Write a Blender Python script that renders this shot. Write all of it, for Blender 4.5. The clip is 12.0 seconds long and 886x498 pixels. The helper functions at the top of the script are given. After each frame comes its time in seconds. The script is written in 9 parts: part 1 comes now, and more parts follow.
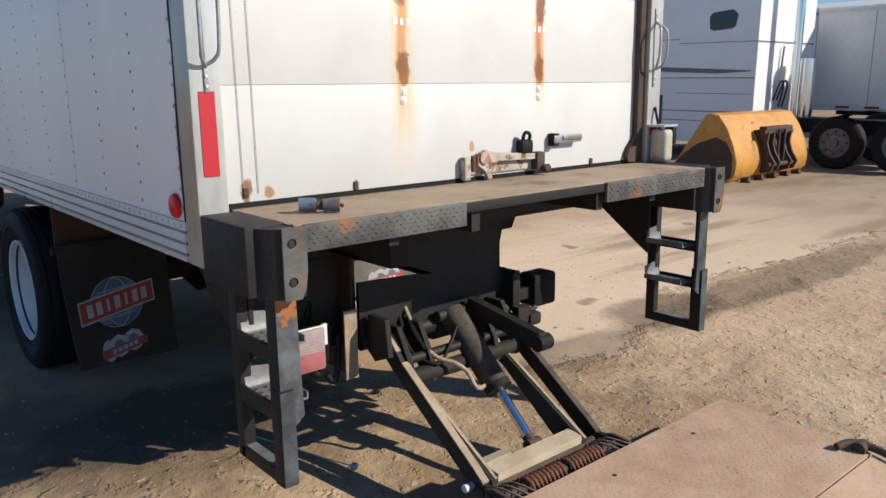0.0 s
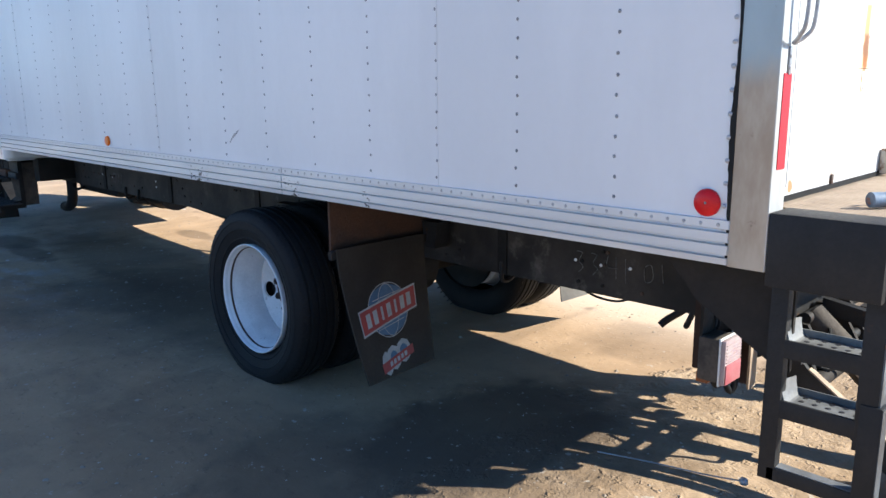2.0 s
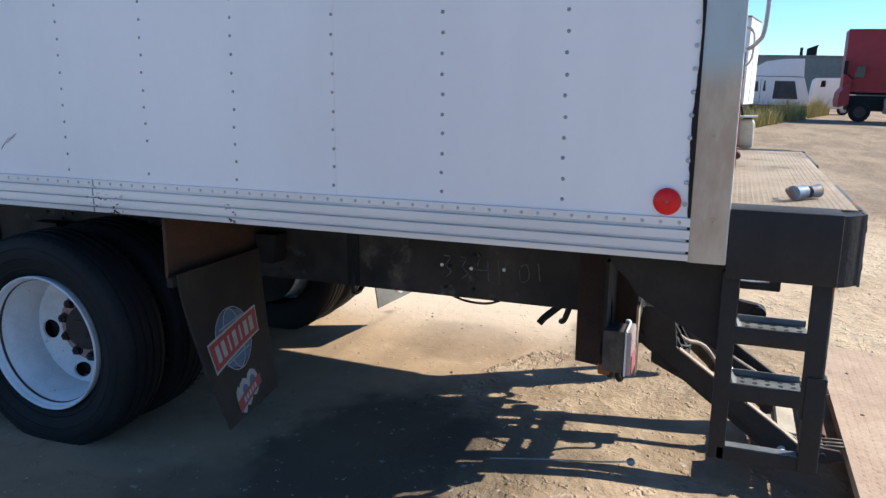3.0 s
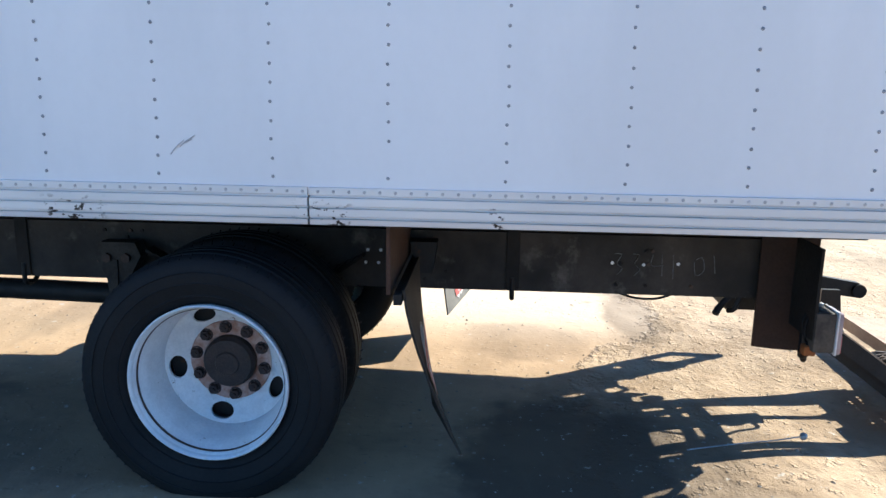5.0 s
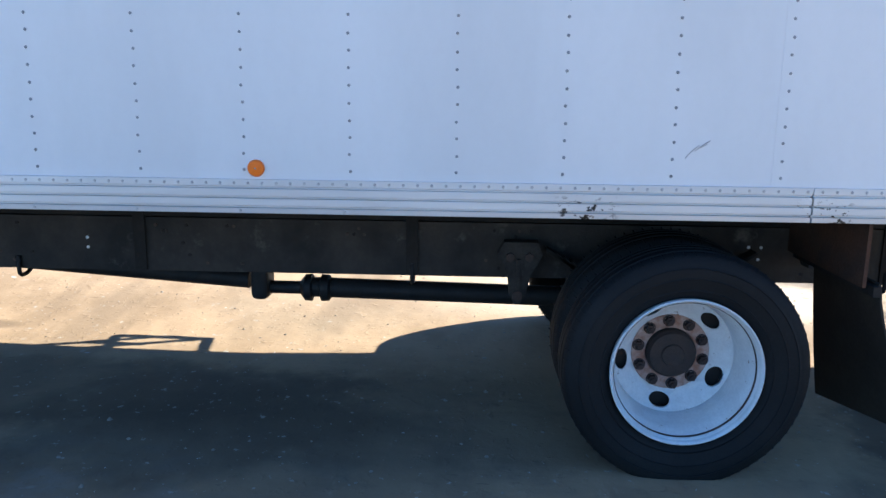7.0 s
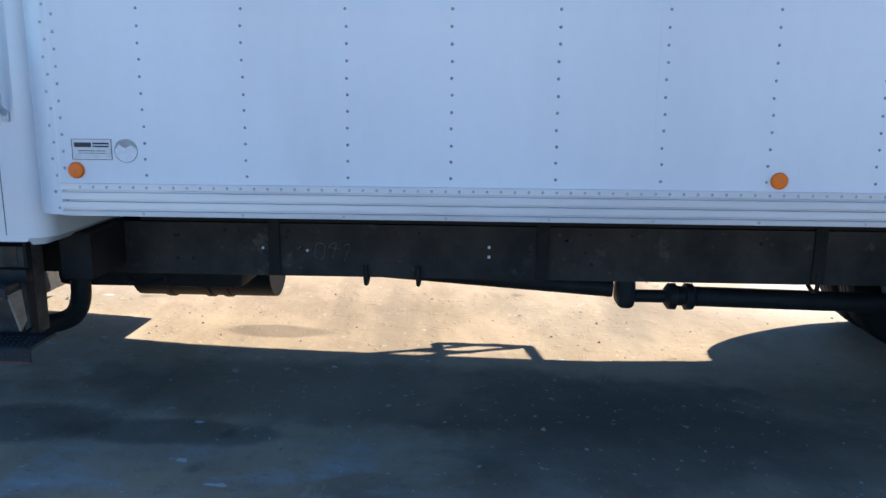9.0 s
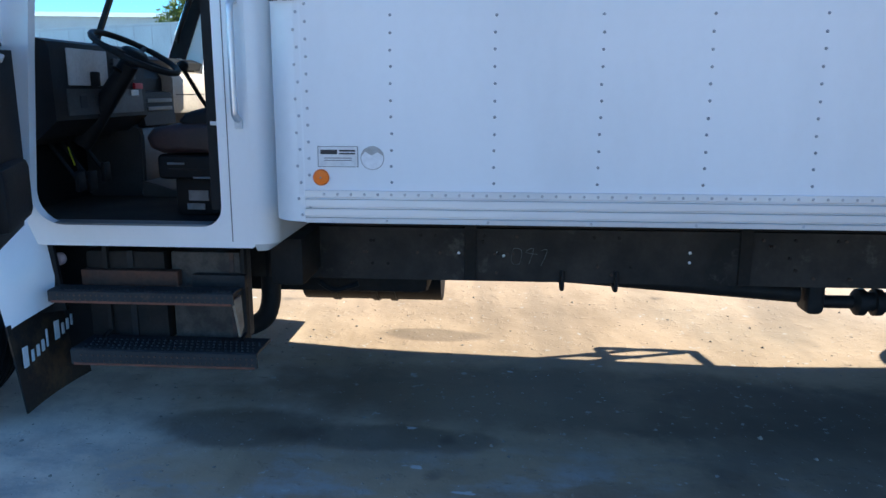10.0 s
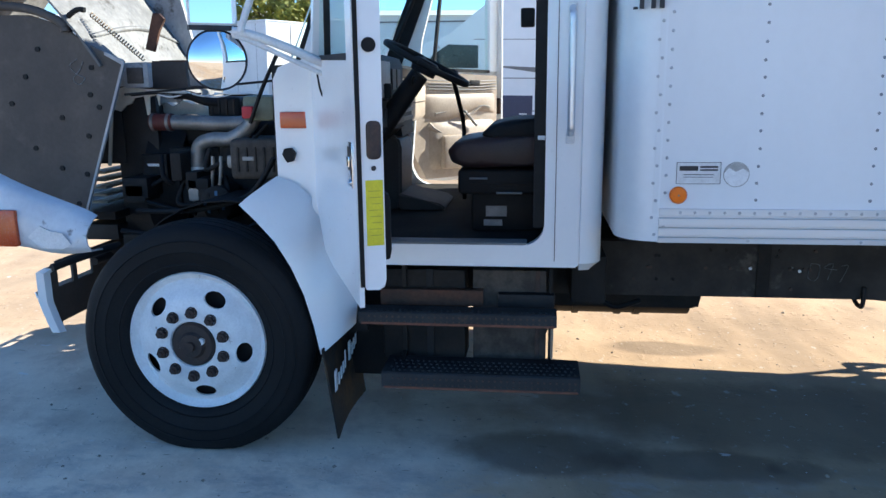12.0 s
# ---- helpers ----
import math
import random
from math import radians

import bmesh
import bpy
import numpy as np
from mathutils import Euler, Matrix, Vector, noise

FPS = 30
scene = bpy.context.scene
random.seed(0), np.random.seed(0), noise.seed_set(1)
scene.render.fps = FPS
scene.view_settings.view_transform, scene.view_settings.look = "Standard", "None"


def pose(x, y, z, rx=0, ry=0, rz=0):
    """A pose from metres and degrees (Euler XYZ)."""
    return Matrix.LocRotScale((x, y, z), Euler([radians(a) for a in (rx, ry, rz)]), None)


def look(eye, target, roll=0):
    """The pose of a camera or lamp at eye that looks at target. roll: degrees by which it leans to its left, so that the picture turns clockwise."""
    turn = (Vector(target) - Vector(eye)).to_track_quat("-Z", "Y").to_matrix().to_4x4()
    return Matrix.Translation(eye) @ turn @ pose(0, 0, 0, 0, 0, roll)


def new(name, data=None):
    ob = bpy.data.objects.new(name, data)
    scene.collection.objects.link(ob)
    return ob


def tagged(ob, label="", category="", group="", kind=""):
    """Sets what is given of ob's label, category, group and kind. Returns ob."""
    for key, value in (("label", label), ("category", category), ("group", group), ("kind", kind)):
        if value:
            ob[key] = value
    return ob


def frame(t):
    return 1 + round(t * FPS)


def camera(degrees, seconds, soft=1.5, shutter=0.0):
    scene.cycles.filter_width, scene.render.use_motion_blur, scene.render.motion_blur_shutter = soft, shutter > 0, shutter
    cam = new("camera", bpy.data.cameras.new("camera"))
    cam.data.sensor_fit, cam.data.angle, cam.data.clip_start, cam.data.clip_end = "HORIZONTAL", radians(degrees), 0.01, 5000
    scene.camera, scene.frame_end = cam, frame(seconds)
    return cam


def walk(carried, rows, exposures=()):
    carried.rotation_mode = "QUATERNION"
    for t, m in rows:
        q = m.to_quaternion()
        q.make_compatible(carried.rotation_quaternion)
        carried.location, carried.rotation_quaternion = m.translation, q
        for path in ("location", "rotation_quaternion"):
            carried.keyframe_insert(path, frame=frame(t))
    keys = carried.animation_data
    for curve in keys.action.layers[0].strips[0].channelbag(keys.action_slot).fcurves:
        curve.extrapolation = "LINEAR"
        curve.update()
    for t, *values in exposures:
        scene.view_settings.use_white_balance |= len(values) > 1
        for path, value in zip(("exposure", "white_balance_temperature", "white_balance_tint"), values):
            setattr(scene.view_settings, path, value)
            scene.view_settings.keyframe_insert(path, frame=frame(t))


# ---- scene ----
cam = camera(59.9, 12.0)
PATH = [
    (0, (-0.96, -2.304, 1.638), (0.306, -0.812, 1.228), -0.7),
    (0.5, (-1.29, -1.99, 1.646), (-0.018, -0.501, 1.24), -0.9),
    (1, (-1.66, -1.664, 1.638), (-0.387, -0.175, 1.233), -1.1),
    (1.5, (-1.904, -1.262, 1.621), (-0.602, 0.197, 1.204), -0.8),
    (2, (-2.139, -0.855, 1.614), (-0.757, 0.529, 1.197), -0.6),
    (2.1, (-2.185, -0.768, 1.622), (-0.686, 0.484, 1.192), -0.3),
    (2.2, (-2.209, -0.685, 1.617), (-0.586, 0.404, 1.192), -0.2),
    (2.3, (-2.211, -0.598, 1.609), (-0.489, 0.328, 1.188), 0.2),
    (2.4, (-2.237, -0.499, 1.605), (-0.433, 0.255, 1.184), 0.5),
    (2.5, (-2.273, -0.419, 1.604), (-0.458, 0.309, 1.183), 0.6),
    (3, (-2.398, 0.006, 1.611), (-0.567, 0.691, 1.19), 0.5),
    (3.5, (-2.542, 0.438, 1.595), (-0.708, 1.113, 1.173), 0.4),
    (3.7, (-2.557, 0.61, 1.583), (-0.716, 1.268, 1.159), 0.3),
    (5.5, (-2.756, 2.243, 1.561), (-0.798, 2.249, 1.155), 1.1),
    (6, (-2.875, 2.715, 1.549), (-0.913, 2.743, 1.16), 1.0),
    (6.5, (-2.863, 3.214, 1.565), (-0.904, 3.26, 1.163), 0.7),
    (7, (-2.931, 3.703, 1.563), (-0.973, 3.768, 1.16), 0.7),
    (7.2, (-2.955, 3.878, 1.57), (-0.997, 3.961, 1.171), 0.5),
    (9, (-3.015, 5.678, 1.592), (-1.058, 5.768, 1.191), 0.4),
    (9.5, (-3.047, 6.141, 1.608), (-1.092, 6.262, 1.205), 0.3),
    (10, (-3.038, 6.571, 1.619), (-1.085, 6.718, 1.213), 0.1),
    (10.5, (-3.003, 6.96, 1.64), (-1.052, 7.132, 1.232), -0.1),
    (11, (-3.044, 7.337, 1.666), (-1.098, 7.537, 1.25), -0.3),
    (11.5, (-2.985, 7.652, 1.655), (-1.04, 7.867, 1.244), -0.5),
    (12, (-2.981, 7.836, 1.695), (-1.039, 8.067, 1.275), -0.6),
]
# The truck stands with its nose a little low: its own axes, in which the path is written, lean on the level yard.
TRUCK = pose(0, 0, 0.037, -0.888, 0, 0)
walk(cam, [(t, TRUCK @ look(eye, target, roll)) for t, eye, target, roll in PATH], [(0, 0.25, 5930, 8), (0.5, 0.28, 5880, 8), (1.0, 0.47, 5840, 8), (1.5, 0.92, 5690, 7), (2.0, 1.31, 5530, 6), (2.5, 1.08, 5500, 6), (3.0, 0.95, 5440, 5), (3.5, 1.17, 5420, 3), (5.5, 1.48, 5350, 3), (7.0, 1.55, 5300, 3), (9.5, 1.43, 5160, 2), (10.5, 1.45, 5230, 2), (12, 1.54, 5500, 4)])

# ---- light ----
SUN_WAY = Vector((-0.89, 1.30, -1.0)).normalized()
sun = new("sun", bpy.data.lights.new("sun", "SUN"))
sun.data.energy, sun.data.angle, sun.data.color = 5.0, radians(0.53), (1.0, 0.86, 0.67)
sun.matrix_world = Matrix.Translation((20, -30, 25)) @ SUN_WAY.to_track_quat("-Z", "Y").to_matrix().to_4x4()
world = bpy.data.worlds.new("sky")
scene.world = world
world.use_nodes = True
wn = world.node_tree
sky = wn.nodes.new("ShaderNodeTexSky")
sky.sky_type, sky.sun_disc = "NISHITA", False
sky.sun_elevation, sky.sun_rotation = radians(32.4), radians(145.6)
sky.air_density, sky.dust_density, sky.ozone_density = 0.9, 0.0, 6.0
wn.links.new(sky.outputs[0], wn.nodes["Background"].inputs[0])
wn.nodes["Background"].inputs[1].default_value = 0.088


# ---- materials ----
def nodes(name):
    m = bpy.data.materials.new(name)
    m.use_nodes = True
    t = m.node_tree
    return m, t, t.nodes["Principled BSDF"]


def put(t, kind, **inputs):
    n = t.nodes.new(kind)
    for k, v in inputs.items():
        s = n.inputs[k.replace("_", " ")]
        if hasattr(v, "is_output"):
            t.links.new(v, s)
        else:
            s.default_value = v
    return n


def math_(t, op, a, b=0.0, c=None):
    n = t.nodes.new("ShaderNodeMath")
    n.operation = op
    for i, v in enumerate((a, b, c)):
        if v is None:
            continue
        if hasattr(v, "is_output"):
            t.links.new(v, n.inputs[i])
        else:
            n.inputs[i].default_value = v
    return n.outputs[0]


def ramp(t, fac, lo, hi):
    """0 below lo, 1 above hi."""
    n = t.nodes.new("ShaderNodeMapRange")
    n.interpolation_type = "SMOOTHSTEP"
    t.links.new(fac, n.inputs[0])
    n.inputs[1].default_value, n.inputs[2].default_value = lo, hi
    return n.outputs[0]


def mix(t, fac, a, b):
    n = t.nodes.new("ShaderNodeMix")
    n.data_type = "RGBA"
    for i, v in ((0, fac), (6, a), (7, b)):
        if hasattr(v, "is_output"):
            t.links.new(v, n.inputs[i])
        else:
            n.inputs[i].default_value = v if i == 0 else (*v, 1)
    return n.outputs[2]


def coords(t, stretch=(1, 1, 1)):
    c = t.nodes.new("ShaderNodeTexCoord")
    m = put(t, "ShaderNodeMapping", Scale=stretch)
    t.links.new(c.outputs["Object"], m.inputs[0])
    return m.outputs[0]


def noise_(t, scale, detail=4.0, rough=0.55, at=None, stretch=(1, 1, 1)):
    n = put(t, "ShaderNodeTexNoise", Scale=scale, Detail=detail, Roughness=rough)
    t.links.new(at or coords(t, stretch), n.inputs["Vector"])
    return n.outputs[0]


def bumped(t, p, height, strength=0.3, distance=0.01):
    b = put(t, "ShaderNodeBump", Strength=strength, Distance=distance)
    t.links.new(height, b.inputs["Height"])
    t.links.new(b.outputs[0], p.inputs["Normal"])


def xyz(t):
    c = t.nodes.new("ShaderNodeTexCoord")
    s = t.nodes.new("ShaderNodeSeparateXYZ")
    t.links.new(c.outputs["Object"], s.inputs[0])
    return s.outputs


def surf(name, col, col2=None, rough=0.6, metal=0.0, scale=5.0, fine=70.0, relief=0.15, patch=None, patch_at=(0.55, 0.68), patch_scale=9.0, spread=0.25, coat=0.0, stretch=(1, 1, 1), spec=0.5):
    """A surface in two tones at a large and a fine scale, with patches of a third (rust, dirt, chips)."""
    m, t, p = nodes(name)
    col2 = col2 or tuple(c * 0.72 for c in col)
    big = noise_(t, scale, 5, 0.6, stretch=stretch)
    small = noise_(t, fine, 3, 0.6)
    c = mix(t, ramp(t, big, 0.32, 0.7), col, col2)
    c = mix(t, math_(t, "MULTIPLY", ramp(t, small, 0.35, 0.75), spread), c, tuple(v * 0.6 for v in col2))
    r = math_(t, "ADD", math_(t, "MULTIPLY", math_(t, "SUBTRACT", small, 0.5), 0.25 if spread > 0.05 else 0.03), rough)
    mt = metal
    if patch:
        w = ramp(t, noise_(t, patch_scale, 6, 0.68), *patch_at)
        c = mix(t, w, c, patch)
        r = math_(t, "ADD", r, math_(t, "MULTIPLY", w, 0.25))
        mt = math_(t, "MULTIPLY", math_(t, "SUBTRACT", 1.0, w), metal) if metal else 0.0
    t.links.new(c, p.inputs["Base Color"])
    t.links.new(r, p.inputs["Roughness"])
    if hasattr(mt, "is_output"):
        t.links.new(mt, p.inputs["Metallic"])
    else:
        p.inputs["Metallic"].default_value = mt
    p.inputs["Coat Weight"].default_value = coat
    p.inputs["Specular IOR Level"].default_value = spec
    if relief:
        bumped(t, p, math_(t, "ADD", math_(t, "MULTIPLY", big, 0.6), small), relief, 0.004)
    return m


def glass(name, tint=(0.9, 0.97, 0.96), rough=0.02):
    m, t, p = nodes(name)
    p.inputs["Base Color"].default_value = (*tint, 1)
    p.inputs["Transmission Weight"].default_value = 1
    p.inputs["Roughness"].default_value = rough
    p.inputs["IOR"].default_value = 1.02
    p.inputs["Specular IOR Level"].default_value = 0.8
    return m


RUST = (0.20, 0.075, 0.025)
side_white = surf("white_aluminium_sheet", (0.78, 0.79, 0.80), (0.70, 0.71, 0.72), 0.42, scale=1.3, fine=25, relief=0.02, spread=0.03, stretch=(1, 1, 0.35))
cap_white = surf("white_corner_paint", (0.78, 0.79, 0.80), (0.69, 0.71, 0.73), 0.3, scale=1.6, fine=30, relief=0, spread=0.05)
trailer_white = surf("weathered_white_trailer", (0.78, 0.78, 0.77), (0.69, 0.69, 0.68), 0.5, scale=0.8, fine=12, relief=0.04, spread=0.15)
cab_white = surf("white_cab_paint", (0.80, 0.81, 0.82), (0.76, 0.775, 0.785), 0.28, scale=2.2, fine=40, relief=0, spread=0.03, coat=0.3)
rim_white = surf("white_wheel_paint", (0.78, 0.79, 0.80), (0.66, 0.67, 0.68), 0.42, scale=9, fine=90, relief=0.08, spread=0.2, patch=(0.17, 0.12, 0.085), patch_at=(0.65, 0.71), patch_scale=20)
rail_metal = surf("extruded_aluminium", (0.66, 0.67, 0.68), (0.56, 0.57, 0.58), 0.42, 0.35, scale=6, fine=60, relief=0.08, spread=0.2, stretch=(1, 0.15, 1))
rivet_metal = surf("dull_rivet", (0.34, 0.35, 0.37), None, 0.5, 0.5, scale=30, fine=200, relief=0)
black_steel = surf("worn_black_steel", (0.013, 0.013, 0.014), (0.022, 0.021, 0.021), 0.6, 0.0, scale=7, fine=80, relief=0.4, patch=(0.085, 0.04, 0.02), patch_at=(0.64, 0.76), patch_scale=7, spec=0.3)
scraped_steel = surf("scraped_grey_steel", (0.10, 0.115, 0.13), (0.035, 0.038, 0.042), 0.5, 0.2, scale=9, fine=90, relief=0.4, patch=(0.24, 0.08, 0.02), patch_at=(0.66, 0.74), patch_scale=6, spec=0.4)
skirt_steel = surf("worn_grey_tread_plate", (0.125, 0.125, 0.12), (0.055, 0.055, 0.055), 0.6, 0.1, scale=7, fine=80, relief=0.4, patch=(0.27, 0.11, 0.035), patch_at=(0.53, 0.66), patch_scale=5, spec=0.4)
latch_cream = surf("dirty_cream_latch", (0.52, 0.48, 0.41), (0.36, 0.31, 0.25), 0.6, scale=14, fine=90, relief=0.3, patch=(0.17, 0.075, 0.035), patch_at=(0.50, 0.60), patch_scale=16)
deck_steel = surf("dusty_grey_deck", (0.34, 0.265, 0.19), (0.24, 0.18, 0.125), 0.75, scale=4, fine=60, relief=0.4, patch=(0.09, 0.075, 0.06), patch_at=(0.58, 0.72), patch_scale=4)
frame_steel = surf("dusty_frame_rail", (0.014, 0.013, 0.0125), (0.030, 0.025, 0.021), 0.75, scale=3, fine=50, relief=0.4, patch=(0.06, 0.034, 0.02), patch_at=(0.60, 0.78), patch_scale=5, spec=0.25)
rust_plate = surf("rusty_plate", (0.12, 0.05, 0.025), (0.06, 0.034, 0.022), 0.85, scale=6, fine=70, relief=0.5)
brown_plate = surf("dark_brown_plate", (0.045, 0.025, 0.017), (0.026, 0.018, 0.015), 0.8, scale=6, fine=70, relief=0.4, spec=0.25)
orange_rust = surf("orange_rust", (0.34, 0.115, 0.025), (0.20, 0.07, 0.022), 0.9, scale=18, fine=120, relief=0.4)
spring_rust = surf("rusted_spring", (0.20, 0.075, 0.04), (0.12, 0.05, 0.03), 0.75, scale=20, fine=150, relief=0.4)
platform_steel = surf("rusted_checker_platform", (0.52, 0.37, 0.255), (0.40, 0.265, 0.175), 0.8, scale=3.5, fine=60, relief=0.4, patch=(0.15, 0.09, 0.055), patch_at=(0.6, 0.75), patch_scale=6)
tan_steel = surf("dusty_tan_steel", (0.40, 0.31, 0.22), (0.26, 0.19, 0.13), 0.7, scale=8, fine=60, relief=0.3)
rubber = surf("tyre_rubber", (0.0088, 0.0093, 0.0103), (0.0145, 0.0148, 0.0155), 0.7, scale=3, fine=90, relief=0.25, spread=0.3, spec=0.22)
steer_rubber = surf("darker_tyre_rubber", (0.006, 0.0063, 0.007), (0.010, 0.0102, 0.011), 0.66, scale=3, fine=90, relief=0.25, spread=0.3, spec=0.2)
dusty_flap = surf("dusty_flap_rubber", (0.014, 0.013, 0.013), (0.024, 0.02, 0.017), 0.75, scale=3, fine=60, relief=0.2, patch=(0.085, 0.055, 0.032), patch_at=(0.46, 0.66), patch_scale=3.5, spec=0.25)
flap_rubber = surf("mud_flap_rubber", (0.022, 0.019, 0.016), (0.044, 0.036, 0.027), 0.8, scale=2.6, fine=60, relief=0.2, spec=0.3)
# Dusty flap rubber in a lighter tone, painted for the sunlit far flap.
sunlit_flap = surf("sunlit_dusty_flap_rubber", (0.10, 0.095, 0.09), (0.16, 0.15, 0.135), 0.8, scale=4, fine=60, relief=0.2, spec=0.25)
hub_grease = surf("greasy_hub", (0.042, 0.026, 0.020), (0.022, 0.017, 0.015), 0.7, scale=16, fine=100, relief=0.5)
hub_rust = surf("rusty_hub", (0.085, 0.05, 0.035), (0.045, 0.034, 0.03), 0.8, scale=16, fine=100, relief=0.5)
ring_rust = surf("rust_stained_ring", (0.55, 0.42, 0.36), (0.30, 0.13, 0.075), 0.7, scale=14, fine=90, relief=0.3)
nut_steel = surf("brown_lug_nut", (0.050, 0.030, 0.025), (0.032, 0.022, 0.020), 0.6, 0.3, scale=40, fine=200, relief=0.3)
rail_steel = surf("chalky_frame_rail", (0.018, 0.017, 0.016), (0.062, 0.052, 0.044), 0.7, scale=2.5, fine=60, relief=0.4, patch=(0.12, 0.105, 0.09), patch_at=(0.58, 0.74), patch_scale=4.5, spec=0.25)
pale_rivet = surf("painted_rivet", (0.52, 0.53, 0.55), None, 0.5, 0.2, scale=30, fine=200, relief=0)
cast_dust = surf("dusty_cast_iron", (0.10, 0.085, 0.07), (0.05, 0.043, 0.038), 0.8, scale=12, fine=80, relief=0.4, spec=0.25)
hanger_dust = surf("dust_caked_casting", (0.062, 0.054, 0.046), (0.032, 0.028, 0.025), 0.85, scale=14, fine=80, relief=0.5, spec=0.2)
chrome = surf("chromed_rod", (0.75, 0.76, 0.78), (0.7, 0.71, 0.73), 0.14, 1.0, scale=10, fine=100, relief=0, spread=0.05)
pipe_metal = surf("grey_cast_pipe", (0.30, 0.29, 0.28), (0.20, 0.19, 0.18), 0.5, 0.6, scale=10, fine=90, relief=0.3)
tread_grey = surf("worn_galvanised_tread", (0.22, 0.225, 0.23), (0.13, 0.133, 0.137), 0.55, 0.2, scale=9, fine=80, relief=0.2)
black_plastic = surf("black_plastic", (0.009, 0.009, 0.010), (0.014, 0.014, 0.014), 0.6, scale=9, fine=120, relief=0.15, spec=0.2)
grey_plastic = surf("dark_grey_liner", (0.072, 0.064, 0.058), (0.112, 0.096, 0.082), 0.7, scale=2.5, fine=60, relief=0.2, patch=(0.19, 0.165, 0.14), patch_at=(0.55, 0.85), patch_scale=3, spec=0.25)
grille_cream = surf("dusty_cream_bar", (0.40, 0.36, 0.27), (0.26, 0.23, 0.17), 0.6, scale=10, fine=90, relief=0.1)
bright_rail = surf("satin_aluminium_rail", (0.72, 0.73, 0.75), (0.62, 0.63, 0.65), 0.32, 0.6, scale=10, fine=100, relief=0, spread=0.04)
beige_trim = surf("beige_door_trim", (0.43, 0.35, 0.27), (0.34, 0.27, 0.205), 0.6, scale=5, fine=60, relief=0.1)
grey_trim = surf("grey_cab_plastic", (0.20, 0.195, 0.19), (0.15, 0.145, 0.14), 0.6, scale=6, fine=80, relief=0.1)
seat_vinyl = surf("dark_brown_vinyl", (0.040, 0.018, 0.015), (0.024, 0.012, 0.011), 0.5, scale=7, fine=120, relief=0.2)
red_lens = surf("red_lens", (0.70, 0.008, 0.012), (0.58, 0.006, 0.01), 0.4, scale=10, fine=200, relief=0.05, coat=0.05, spec=0.3)
red_tape = surf("red_reflective_tape", (0.46, 0.010, 0.022), (0.40, 0.008, 0.02), 0.5, scale=10, fine=180, relief=0.05)
amber_lens = surf("amber_lens", (0.90, 0.20, 0.004), (0.82, 0.16, 0.003), 0.4, scale=10, fine=200, relief=0.05, coat=0.05, spec=0.3)
deep_amber = surf("deep_amber_lens", (0.50, 0.075, 0.008), (0.42, 0.055, 0.006), 0.25, scale=10, fine=200, relief=0.05, coat=0.3)
amber_print = surf("amber_print", (0.62, 0.36, 0.03), (0.5, 0.28, 0.03), 0.5, scale=20, fine=200, relief=0)
yellow_label = surf("yellow_label", (0.75, 0.66, 0.02), (0.65, 0.56, 0.02), 0.5, scale=20, fine=200, relief=0)
yellow_paint = surf("yellow_loader_paint", (0.58, 0.285, 0.055), (0.46, 0.215, 0.045), 0.55, scale=2.5, fine=30, relief=0.2, patch=(0.20, 0.10, 0.05), patch_at=(0.56, 0.72), patch_scale=4)
red_paint = surf("faded_red_paint", (0.30, 0.018, 0.028), (0.22, 0.012, 0.02), 0.55, scale=1.2, fine=20, relief=0.03)
navy_paint = surf("navy_fairing_paint", (0.035, 0.045, 0.10), (0.03, 0.036, 0.08), 0.35, scale=2, fine=30, relief=0.02)
cream_paint = surf("chipped_cream_paint", (0.62, 0.58, 0.50), (0.50, 0.46, 0.39), 0.55, scale=9, fine=60, relief=0.2, patch=(0.09, 0.075, 0.06), patch_at=(0.60, 0.70), patch_scale=12)
red_rubber = surf("dull_red_rubber", (0.13, 0.028, 0.022), (0.08, 0.02, 0.017), 0.6, scale=14, fine=90, relief=0.2)
# Grimy hood white, darkened in colour so its sunlit face isn't blown out.
hood_inner = surf("dimmed_grimy_hood_underside", (0.24, 0.235, 0.225), (0.11, 0.11, 0.11), 0.6, scale=4, fine=40, relief=0.5, spread=0.4, patch=(0.06, 0.055, 0.05), patch_at=(0.56, 0.68), patch_scale=6)
floor_rubber = surf("dusty_floor_rubber", (0.020, 0.0195, 0.019), (0.034, 0.031, 0.027), 0.9, scale=5, fine=90, relief=0.3, spec=0.15)
step_steel = surf("scuffed_step_steel", (0.020, 0.0205, 0.022), (0.038, 0.037, 0.036), 0.6, scale=6, fine=70, relief=0.3, patch=(0.075, 0.05, 0.036), patch_at=(0.58, 0.72), patch_scale=10, spec=0.35)
nose_white = surf("scuffed_white_nose", (0.74, 0.75, 0.76), (0.60, 0.61, 0.63), 0.4, scale=3, fine=40, relief=0.1, spread=0.15, patch=(0.22, 0.21, 0.21), patch_at=(0.60, 0.68), patch_scale=7)
hood_white = surf("chalky_hood_underside", (0.50, 0.50, 0.49), (0.30, 0.30, 0.31), 0.6, scale=3.5, fine=40, relief=0.3, spread=0.3, patch=(0.12, 0.11, 0.10), patch_at=(0.58, 0.70), patch_scale=5)
wall_grey = surf("grey_green_concrete_wall", (0.20, 0.225, 0.215), (0.16, 0.18, 0.175), 0.85, scale=0.4, fine=4, relief=0.05)
plate_alu = surf("light_plate", (0.72, 0.72, 0.72), (0.62, 0.62, 0.62), 0.45, scale=15, fine=120, relief=0)
